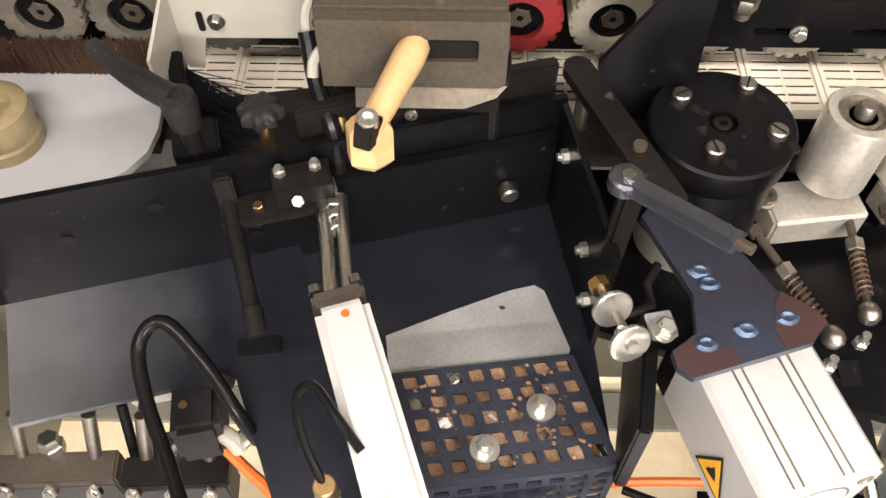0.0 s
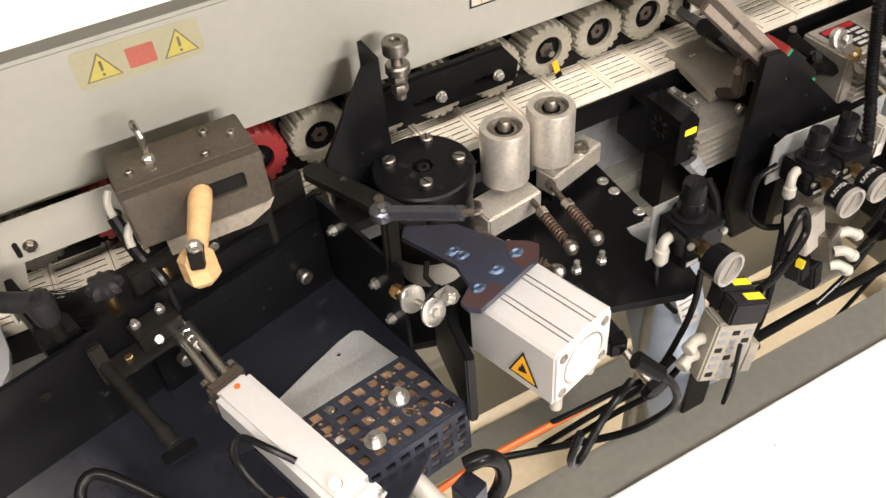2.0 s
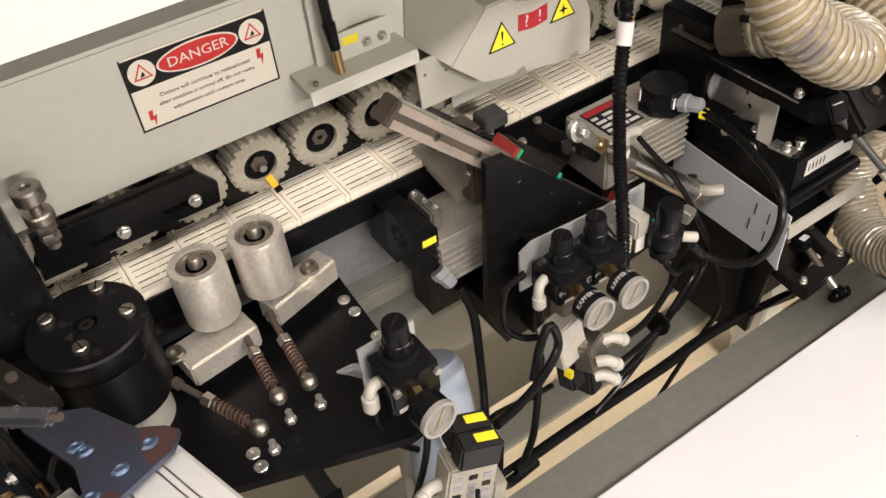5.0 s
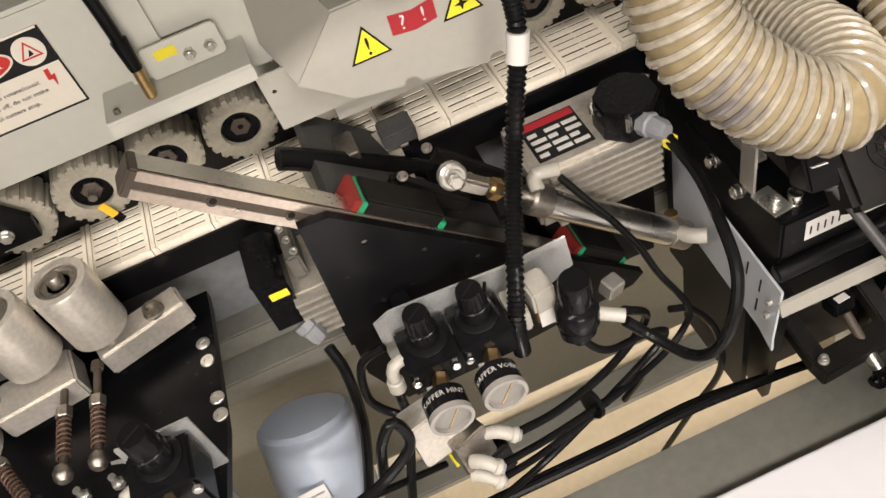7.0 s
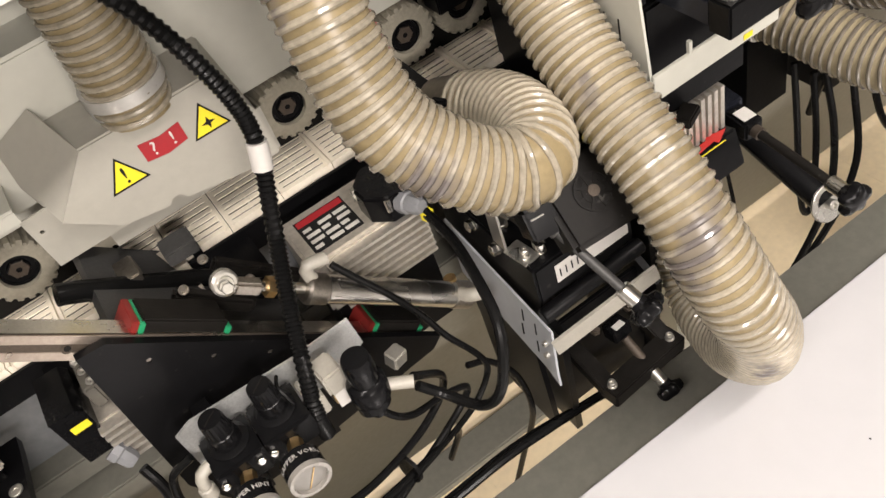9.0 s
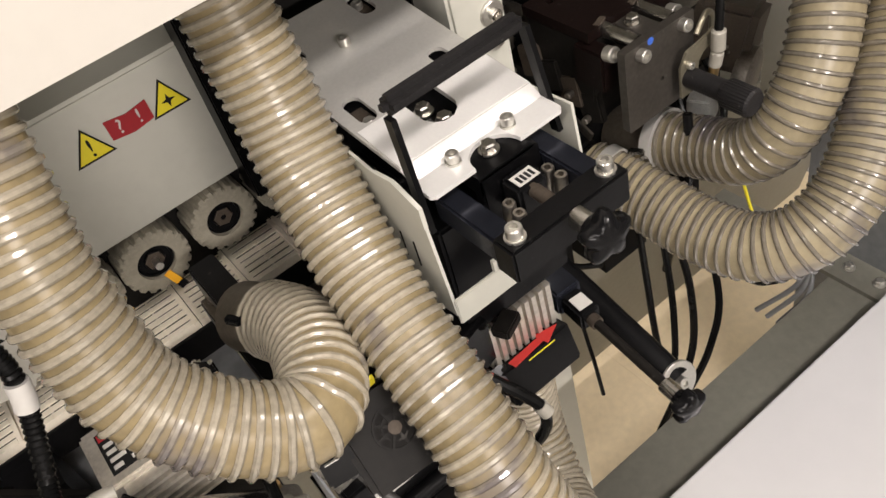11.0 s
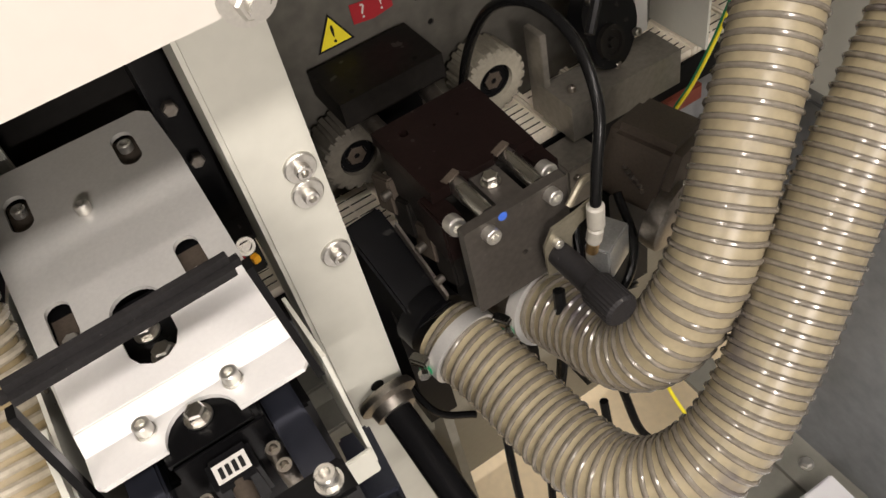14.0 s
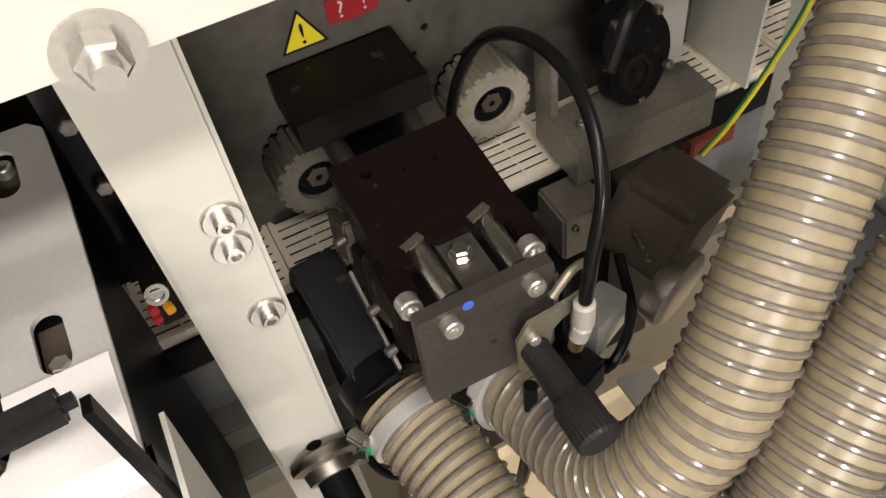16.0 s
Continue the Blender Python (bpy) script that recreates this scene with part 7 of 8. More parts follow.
for k in range(8):
    b = B((0.012, 0, 0), (0.014, 0.0028, 0.0012))
    b.transform(fmx @ pose(0, 0, 0.0262, 0, 0, 45 * k + 10))
    part("spoke", b, BLACKDUST, grl)
part("mount", span(1.20, 0.44, 0.93, 1.29, 0.54, 0.99, 0.003), BLACK, fm)
part("yellow_tag", B((1.222, 0.365, 1.128), (0.012, 0.004, 0.014), (20, 0, 0)), YELLOW, fm)
adj = thing("adjusting_rod", "steel adjusting rod with black star knob", "rod", (1.19, 0.3, 1.0))
part("rod", C((1.172, 0.352, 1.070), (1.199, 0.278, 1.003), 0.0052), GREYCAST, adj)
part("collar", C((1.170, 0.357, 1.075), (1.175, 0.343, 1.062), 0.0085, bev=0.001), GREYCAST, adj)
part("ferrule", C((1.197, 0.284, 1.008), (1.203, 0.268, 0.994), 0.009, bev=0.001), STEEL, adj)
part("star_knob", lobed((1.202, 0.270, 0.996), (0.3, -0.7, -0.6), 0.022, 0.024), PLASTIC, adj)
part("bearing", B((1.167, 0.362, 1.074), (0.034, 0.040, 0.034), (-35, 0, -8), 0.003), PLASTIC, adj)
part("carrier_bar", beam((1.181, 0.634, 1.060), (1.181, 0.378, 1.060), 0.045, 0.030, bev=0.002), BLACK, adj)
part("clamp_plate", span(1.1595, 0.556, 1.0752, 1.202, 0.633, 1.0792, 0.001), STEELGREY, adj, "worn steel clamp plate")
for p in ((1.172, 0.622, 1.079), (1.190, 0.596, 1.079)):
    hex_bolt(adj, p, (0, 0, 1), 0.011, "bolt", DULL, washer=0.015)
part("glass_edge", span(1.1575, 0.40, 1.066, 1.1585, 0.55, 1.069), STEEL, adj)
cap_screw(adj, (1.163, 0.405, 1.075), (-0.3, 0, 1), 0.010, washer=0.014)
part("display", B((1.160, 0.351, 1.0905), (0.014, 0.010, 0.001), (-35, 0, -8)), LABEL, adj)
hb = thing("hose_spigot_plate", "dark steel block plate with green hose clamp screw", "block", (1.13, 0.6, 0.98))
part("spigot", C((1.199, 0.512, 1.113), (1.185, 0.555, 1.095), 0.036, bev=0.002, n=28), STEELGREY, hb)
part("clamp_screw", B((1.168, 0.512, 1.140), (0.009, 0.018, 0.009), (0, 0, 30), 0.002), PLASTIC, hb)
part("bracket", span(1.168, 0.565, 0.95, 1.20, 0.66, 1.105, 0.002), BLACK, hb)

# ---------------- scraping unit with carrying handle ----------------
bcol = thing("black_column", "black guide column with bolts behind the hose", "column", (1.31, 0.71, 1.10))
part("column", span(1.283, 0.700, 1.10, 1.345, 0.738, 1.42, 0.002), BLACK, bcol)
for z in (1.265, 1.207, 1.32):
    hex_bolt(bcol, (1.30, 0.70, z), (0, -1, 0), 0.013, "bolt", DULL)
bcr = thing("black_column", "black guide column with bolts behind the post", "column", (1.50, 0.70, 1.10))
part("column", span(1.483, 0.66, 1.165, 1.51, 0.735, 1.40, 0.002), BLACK, bcr)
for z in (1.287, 1.229):
    hex_bolt(bcr, (1.496, 0.66, z), (0, -1, 0), 0.013, "bolt", DULL)

sns = thing("small_switch", "small switch with ring nut and red and orange caps", "switch", (1.494, 0.61, 1.16))
part("body", span(1.486, 0.606, 1.120, 1.506, 0.640, 1.166, 0.002), BLACKDUST, sns)
part("ring_nut", lathe((1.495, 0.606, 1.160), (0, -1, 0.4), [(0, 0.009), (0.004, 0.009), (0.004, 0.006), (0.001, 0.0055)], 20), STEEL, sns)
for p, m in (((1.487, 0.603, 1.147), REDL), ((1.486, 0.603, 1.137), REDL), ((1.498, 0.602, 1.143), ORANGE)):
    part("cap", B(p, (0.007, 0.008, 0.008), (0, 0, 15), 0.001), m, sns)

un = thing("scraper_unit", "white plated scraper unit with black carrying handle", "machine unit", (1.405, 0.45, 1.0))
TILT = pose(0, 0.412, 1.263, 5.5, 0, 0) @ pose(0, -0.412, -1.263)


def tilted(bm):
    """The rear of the unit's top plate rises."""
    bm.transform(TILT)
    return bm


big_slot = rect(1.384, 0.428, 1.420, 0.497, 0.0155, 5)
part("top_plate", tilted(sheet([(1.335, 0.412), (1.479, 0.412), (1.483, 0.60), (1.481, 0.662), (1.472, 0.671), (1.340, 0.673), (1.330, 0.60)],
                               [slot(1.357, 0.622, 0.018, 0.042), slot(1.450, 0.634, 0.018, 0.042), slot(1.451, 0.497, 0.018, 0.042), slot(1.355, 0.500, 0.018, 0.042), big_slot],
                               pose(0, 0, 1.263), 0.004)), BRUSHED, un, "grey brushed plate with five slots")
# Added thin sheet: the plate is one piece, its glare is painted white.
part("glare_sheet", tilted(sheet([(1.336, 0.4125), (1.478, 0.4125), (1.478, 0.475), (1.420, 0.475), (1.4195, 0.443), (1.415, 0.434), (1.407, 0.4285), (1.397, 0.4285), (1.389, 0.434), (1.3845, 0.443), (1.384, 0.475), (1.336, 0.475)],
                                 [], pose(0, 0, 1.2672), 0.0015)), GLAREW, un, "thin white sheet painted for lamp glare on the plate")
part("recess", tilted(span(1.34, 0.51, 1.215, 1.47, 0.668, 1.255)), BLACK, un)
for x, y, z in ((1.357, 0.630, 1.2775), (1.450, 0.642, 1.279)):
    part("slot_floor", tilted(span(x - 0.009, y - 0.028, 1.2560, x + 0.009, y + 0.014, 1.2585)), BROWNDUST, un, "rusty brown slot floor")
    cap_screw(un, (x, y, z), (0, 0, 1), 0.012)
for x, y in ((1.451, 0.494), (1.355, 0.497)):
    part("slot_floor", span(x - 0.009, y - 0.02, 1.2620, x + 0.009, y + 0.022, 1.2650), BROWNDUST, un, "rusty brown slot floor")
    hex_bolt(un, (x, y - 0.010, 1.2650), (0, 0, 1), 0.011, "bolt")
cap_screw(un, (1.401, 0.589, 1.284), (0, 0, 1), 0.012)
part("plate_slope", prism([(1.335, 0.4118, 1.2665), (1.479, 0.4118, 1.2665), (1.479, 0.398, 1.2585), (1.335, 0.398, 1.2585)], (0, -0.0015, -0.003)), GLAREW, un)
ar = [(1.405 + 0.0245 * math.cos(a), 0.370 + 0.0245 * math.sin(a)) for a in [math.pi * k / 12 for k in range(13)]]
part("plate_lip", sheet([(1.339, 0.370), (1.335, 0.374)][::-1] + ar[::-1] + [(1.475, 0.370), (1.479, 0.374), (1.479, 0.397), (1.335, 0.397)], [], pose(0, 0, 1.2548), 0.004), GLAREW, un)
part("bolt_bed", span(1.377, 0.413, 1.245, 1.430, 0.505, 1.2580), BLACK, un)
for x, y, z in ((1.400, 0.468, 1.2580), (1.404, 0.441, 1.2580), (1.405, 0.383, 1.2550)):
    hex_bolt(un, (x, y, z), (0, 0, 1), 0.013, "bolt", STEEL, washer=0.019)
part("bolt_bed", span(1.376, 0.362, 1.235, 1.434, 0.41, 1.2540), BLACK, un)
for x in (1.374, 1.434):
    cap_screw(un, (x, 0.391, 1.2588), (0, 0, 1), 0.012, washer=0.014)
hd2 = part("handle_grip", beam((1.327, 0.392, 1.343), (1.474, 0.404, 1.336), 0.0175, 0.0175, bev=0.006), DUSTPL, un, "foam covered black handle grip")
part("leg", beam((1.329, 0.386, 1.336), (1.329, 0.378, 1.222), 0.011, 0.005, up=(1, 0, 0)), BLACK, hd2)
part("leg", beam((1.476, 0.403, 1.330), (1.484, 0.39, 1.222), 0.011, 0.005, up=(1, 0, 0)), BLACK, hd2)
part("side_sheet", prism([(1.324, 0.372, 1.255), (1.324, 0.362, 1.130), (1.324, 0.50, 1.10), (1.324, 0.60, 1.25), (1.324, 0.55, 1.268)], (-0.003, 0, 0)), CREAM, un, "light grey slotted side sheet")
for y in (0.40, 0.42, 0.45):
    part("slit", span(1.3200, y, 1.17, 1.3208, y + 0.0015, 1.20), DARKIN, un)
part("side_ear", prism([(1.322, 0.365, 1.262), (1.322, 0.40, 1.272), (1.322, 0.43, 1.266), (1.322, 0.40, 1.250), (1.322, 0.365, 1.240)], (-0.004, 0, 0)), CREAM, un)
part("side_sheet", prism([(1.488, 0.372, 1.255), (1.488, 0.362, 1.130), (1.488, 0.42, 1.10), (1.488, 0.44, 1.25)], (0.003, 0, 0)), CREAM, un)
part("bottom_bracket", span(1.322, 0.360, 1.118, 1.490, 0.3635, 1.150, 0.001), CREAM, un, "cream bottom bracket")
for x in (1.368, 1.44):
    part("bracket_tab", span(x, 0.3595, 1.15, x + 0.004, 0.3635, 1.163), CREAM, un)
part("front_bar", span(1.343, 0.284, 1.212, 1.466, 0.310, 1.246, 0.002), BLACK, un)
for x in (1.346, 1.441):
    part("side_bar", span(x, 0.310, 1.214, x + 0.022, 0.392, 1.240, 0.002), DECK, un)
for x in (1.357, 1.453):
    cap_screw(un, (x, 0.297, 1.246), (0, 0, 1), 0.014, "corner_bolt", washer=0.018)
part("rear_bar", span(1.376, 0.360, 1.212, 1.440, 0.374, 1.252, 0.002), BLACK, un)
cu2 = part("counter", B((1.408, 0.346, 1.228), (0.030, 0.026, 0.034), (0, 0, 0), 0.003), PLASTIC, un, "black digital position counter")
part("display", B((1.408, 0.344, 1.2454), (0.022, 0.014, 0.001)), LABEL, cu2)
for k in range(4):
    part("digit_bar", span(1.400 + k * 0.0045, 0.339, 1.2460, 1.4028 + k * 0.0045, 0.3475, 1.2463), INK, cu2)
for x, y in ((1.385, 0.343), (1.383, 0.328), (1.434, 0.350), (1.435, 0.335)):
    part("sleeve", lathe((x, y, 1.20), (0, -0.1, 1), [(0, 0.006), (0.034, 0.006), (0.036, 0.005), (0.036, 0.003), (0.03, 0.0028)], 14), DULL, un)
part("spindle", C((1.408, 0.345, 1.236), (1.407, 0.268, 1.238), 0.0065, n=14), BROWNDUST, un)
part("knob_collar", C((1.408, 0.284, 1.237), (1.407, 0.266, 1.238), 0.010, n=20), STEEL, un)
part("star_knob", lobed((1.407, 0.268, 1.238), (-0.05, -1, 0.08), 0.024, 0.026), PLASTIC, un, "glossy black star knob")
part("carrier", span(1.338, 0.385, 1.06, 1.47, 0.46, 1.205, 0.003), BLACK, un)
part("column", span(1.35, 0.46, 0.76, 1.46, 0.70, 1.215, 0.003), BLACK, un)
part("yellow_mark", span(1.44, 0.3590, 1.122, 1.452, 0.3598, 1.128), YELLOW, un)
sm2 = thing("scraper_motor", "ribbed motor with red arrow on black cover", "motor", (1.40, 0.42, 0.93))
for k in range(9):
    part("rib", span(1.358 + k * 0.0095, 0.385, 0.992, 1.3635 + k * 0.0095, 0.44, 1.052), ROLLER, sm2)
part("core", span(1.355, 0.392, 0.985, 1.445, 0.455, 1.045), ROLLER, sm2)
part("fan_cover", B((1.400, 0.392, 0.962), (0.092, 0.055, 0.050), (-18, 0, 0), 0.003), PLASTIC, sm2)
am2 = pose(1.400, 0.379, 0.9926, -18, 0, 0) @ pose(0, 0, 0.0015)
part("red_arrow", sheet([(-0.033, -0.007), (0.010, -0.004), (0.010, -0.012), (0.036, 0.002), (0.010, 0.013), (0.010, 0.006), (-0.033, 0.006)], [], am2 @ pose(0, -0.004, 0.0008, 0, 0, 4), 0.0006), REDB, sm2, "red direction arrow")
part("yellow_bar", sheet(rect(-0.018, -0.019, 0.018, -0.017), [], am2 @ pose(0, 0, 0.0008), 0.0003), YELLOW, sm2)
part("clip", B((1.372, 0.372, 1.062), (0.03, 0.02, 0.012), (0, 0, 25), 0.002), BLACKDUST, sm2)
part("terminal_box", B((1.330, 0.40, 1.045), (0.05, 0.05, 0.07), (0, 0, 15), 0.004), PLASTIC, sm2)
part("gland", lathe((1.318, 0.395, 1.052), (0.25, -0.65, -0.5), [(0, 0.014), (0.012, 0.014), (0.014, 0.012), (0.026, 0.011), (0.030, 0.008)], 8), GREYPL, sm2, "grey cable gland")
part("gland", lathe((1.352, 0.392, 0.985), (0.1, -0.7, -0.5), [(0, 0.014), (0.012, 0.014), (0.022, 0.011)], 8), GREYPL, sm2)
part("cable", tube([(1.325, 0.375, 1.036), (1.335, 0.357, 1.02), (1.35, 0.338, 1.0), (1.362, 0.325, 0.975), (1.362, 0.33, 0.93), (1.35, 0.36, 0.86)], 0.0065, 10), RUBBER, sm2)
part("cable_end", C((1.360, 0.327, 0.982), (1.364, 0.322, 0.968), 0.0078, n=12), WHITEPL, sm2)
part("base", span(1.352, 0.43, 0.76, 1.45, 0.47, 0.99), BLACK, sm2)
dw = thing("buffing_wheel_guard", "dark round guard disc beside the hose", "guard", (1.30, 0.50, 1.0))
part("disc", C((1.315, 0.50, 1.065), (1.328, 0.50, 1.065), 0.055, n=36, bev=0.003), BLACKDUST, dw)
part("axle", C((1.30, 0.50, 1.065), (1.34, 0.50, 1.065), 0.012), DULL, dw)

tbr = thing("guide_tube", "black steel tube clamped to the post", "tube", (1.56, 0.45, 0.82))
TA, TB = Vector((1.553, 0.566, 0.897)), Vector((1.562, 0.333, 0.807))
tdv = (TB - TA).normalized()
part("tube", C(TA, TB, 0.0175, n=28), PLASTIC, tbr)
part("clamp_flange", lathe(TA - tdv * 0.004, tdv, [(0, 0.033), (0.004, 0.035), (0.010, 0.035), (0.014, 0.026), (0.026, 0.0245), (0.026, 0.0178)], 28), DULL, tbr, "worn steel clamp ring")
edv = (tdv + Vector((-0.1, 0, 0.75))).normalized()
part("end_disc", C(TB, TB + edv * 0.005, 0.026, n=32, bev=0.001), ZINC, tbr)
cap_screw(tbr, TB + edv * 0.005, edv, 0.015)
trd = thing("adjusting_rod", "thin black adjusting rod with counter and knob", "rod", (1.49, 0.42, 0.92))
QA, QB = Vector((1.494, 0.480, 0.957)), Vector((1.473, 0.250, 0.955))
qd = (QB - QA).normalized()
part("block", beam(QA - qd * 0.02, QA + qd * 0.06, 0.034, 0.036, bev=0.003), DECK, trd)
qc = part("counter", beam(QA + qd * 0.06, QA + qd * 0.098, 0.026, 0.026, bev=0.003), PLASTIC, trd)
part("display", beam(QA + qd * 0.068 + Vector((0, -0.002, 0.0135)), QA + qd * 0.088 + Vector((0, -0.002, 0.0135)), 0.018, 0.001), LABEL, qc)
part("rod", C(QA + qd * 0.09, QB, 0.0056), BLACKDUST, trd)
part("collar", C(QA + qd * 0.098, QA + qd * 0.108, 0.008), BROWNDUST, trd)
part("ferrule", C(QB - qd * 0.018, QB + qd * 0.002, 0.009), STEEL, trd)
part("star_knob", lobed(QB, qd, 0.021, 0.024), PLASTIC, trd)

# ---------------- last unit: brown slide, front plate, castings ----------------
bpn = thing("rear_grey_panel", "dark grey sheet panel with drilled holes", "panel", (1.8, 0.775, 0.99))
part("panel", sheet(rect(1.585, 1.0, 2.12, 1.32), [ring2(1.79, 1.20, 0.004, 10), ring2(1.80, 1.165, 0.004, 10), ring2(1.785, 1.14, 0.004, 10), ring2(1.815, 1.22, 0.004, 10)], on_front(0, 0.776, 0), 0.003), PANELG, bpn)
warning_triangle(1.687, 0.7720, 1.209, 0.040, "!")
manual_label(1.736, 0.7720, 1.216)
ub = thing("upper_slide_block", "dark block on two steel guide rods", "block", (1.70, 0.72, 1.05))
part("block", prism([(1.645, 0.688, 1.155), (1.765, 0.688, 1.155), (1.765, 0.765, 1.155), (1.645, 0.765, 1.155)], (0, 0, 0.030)), BLACKDUST, ub)
part("rod", C((1.744, 0.70, 1.145), (1.735, 0.60, 1.145), 0.010), DULL, ub)
part("rod", C((1.672, 0.70, 1.145), (1.672, 0.60, 1.145), 0.010), DULL, ub)
for p in ((1.665, 0.70, 1.185), (1.74, 0.70, 1.185)):
    part("pin_hole", C(p, (p[0], p[1], 1.1855), 0.003, n=10), DARKIN, ub)
part("carrier", span(1.69, 0.72, 1.03, 1.745, 0.765, 1.155), BLACK, ub)

qu = thing("corner_unit", "brown slide plate with bolts and steel front plate", "machine unit", (1.70, 0.54, 1.0))
part("top_plate", sheet([(1.648, 0.513), (1.668, 0.513), (1.672, 0.520), (1.684, 0.520), (1.690, 0.513), (1.715, 0.513), (1.722, 0.522), (1.736, 0.522), (1.740, 0.512), (1.757, 0.510), (1.762, 0.624), (1.648, 0.623)],
                        [ring2(1.672, 0.600, 0.005, 12), ring2(1.70, 0.590, 0.002, 8), ring2(1.725, 0.588, 0.002, 8)], pose(0, 0, 1.163), 0.013), BROWNPL, qu, "dark brown laminated slide plate")
part("under_block", span(1.650, 0.515, 1.06, 1.76, 0.62, 1.162, 0.002), BLACKDUST, qu)
part("front_plate", sheet(rect(1.645, 1.066, 1.752, 1.172, 0.003, 2), [ring2(1.70, 1.11, 0.003, 10)], on_front(0, 0.467, 0), 0.011), FRONTST, qu, "grey brown steel front plate")
for x in (1.677, 1.731):
    part("guide_rod", C((x, 0.525, 1.165), (x, 0.468, 1.165), 0.0085, n=20), STEEL, qu)
    part("torn_edge", B((x - 0.004, 0.520, 1.1755), (0.018, 0.007, 0.003), (0, 0, 20)), BROWNDUST, qu)
hex_bolt(qu, (1.700, 0.497, 1.168), (0, 0, 1), 0.014, "bolt", STEEL, washer=0.019)
part("bolt_seat", span(1.688, 0.47, 1.13, 1.716, 0.515, 1.168), FRONTST, qu)
for p in ((1.650, 0.487, 1.160), (1.748, 0.487, 1.160)):
    cap_screw(qu, p, (0, -1, 0.2), 0.018)
for p in ((1.668, 0.456, 1.160), (1.733, 0.456, 1.162)):
    cap_screw(qu, p, (0, -1, 0.1), 0.015)
part("side_ear", B((1.652, 0.51, 1.135), (0.022, 0.045, 0.05), (0, 0, 0), 0.002), BROWNPL, qu)
part("side_ear", B((1.756, 0.51, 1.135), (0.022, 0.045, 0.05), (0, 0, 0), 0.002), BROWNPL, qu)
part("blue_mark", C((1.684, 0.456, 1.168), (1.684, 0.4555, 1.168), 0.0045, n=12), material("blue mark", (0.05, 0.14, 0.6), 0.5), qu)
for k in range(4):
    part("linkage", B((1.644 + 0.003 * k, 0.615 - 0.030 * k, 1.105 - 0.012 * k), (0.010, 0.034, 0.040), (-18, 8, 4), 0.002), BLACKDUST if k % 2 else BROWNDUST, qu)
for y, z in ((0.60, 1.118), (0.545, 1.088), (0.520, 1.062)):
    part("linkage_pin", C((1.642, y, z), (1.632, y - 0.002, z), 0.0045, n=12, bev=0.001), DULL, qu)
part("linkage_strip", beam((1.637, 0.60, 1.075), (1.639, 0.515, 1.035), 0.003, 0.016, bev=0.001), DULL, qu)
part("stand", span(1.665, 0.55, 0.74, 1.75, 0.68, 1.06), BLACK, qu)

for ob in qu.children:
    ob.location = (0.001, 0.012, 0.004)

bkt = thing("fitting_bracket", "bent galvanised bracket with brass fitting", "bracket", (1.735, 0.45, 1.09))
part("plate", sheet([(1.713, 1.085), (1.712, 1.125), (1.722, 1.142), (1.748, 1.145), (1.768, 1.150), (1.770, 1.135), (1.750, 1.128), (1.742, 1.120), (1.738, 1.085)], [], on_front(0, 0.4545, 0), 0.003), OLIVEZ, bkt)
part("ring", tube([(1.745, 0.458, 1.15), (1.765, 0.462, 1.165), (1.785, 0.47, 1.15), (1.79, 0.475, 1.12)], 0.0035, 8), OLIVEZ, bkt)
cap_screw(bkt, (1.724, 0.451, 1.125), (0, -1, 0.1), 0.009)
kn = thing("knurled_handle", "dusty black knurled plastic handle", "handle", (1.725, 0.40, 1.10))
part("shaft", C((1.7255, 0.454, 1.108), (1.725, 0.400, 1.110), 0.0115, 0.0125, n=20), DUSTPL, kn)
bm = bmesh.new()
rg2 = []
for h, f in ((0, 0.9), (0.003, 1), (0.034, 1), (0.037, 0.85)):
    rg2.append([bm.verts.new((1.725 + f * (0.0158 + (0.0007 if k % 2 else 0)) * math.cos(2 * math.pi * k / 56), 0.400 - h, 1.110 + f * (0.0158 + (0.0007 if k % 2 else 0)) * math.sin(2 * math.pi * k / 56))) for k in range(56)])
for q, w in zip(rg2, rg2[1:]):
    for k in range(56):
        bm.faces.new((q[k], q[(k + 1) % 56], w[(k + 1) % 56], w[k]))
bm.faces.new(rg2[-1])
bm.faces.new(rg2[0][::-1])
part("knurled_end", bm, DUSTPL, kn)
pf = thing("push_fitting", "white push in fitting with black tube", "fitting", (1.76, 0.45, 1.10))
part("upper_body", C((1.7605, 0.440, 1.155), (1.7605, 0.4405, 1.128), 0.0082, n=20, bev=0.002), WHITEPL, pf)
part("lower_body", C((1.7605, 0.441, 1.126), (1.759, 0.444, 1.106), 0.0075, n=20, bev=0.002), WHITEPL, pf)
part("stem", C((1.759, 0.444, 1.106), (1.758, 0.446, 1.092), 0.006, n=14), BRASS, pf)
part("tube", tube([(1.7605, 0.440, 1.150), (1.768, 0.445, 1.19), (1.788, 0.465, 1.235), (1.800, 0.51, 1.272), (1.795, 0.56, 1.285), (1.785, 0.61, 1.262), (1.780, 0.655, 1.20), (1.780, 0.69, 1.12), (1.78, 0.70, 1.05)], 0.0052, 12), RUBBER, pf, "glossy black air tube")

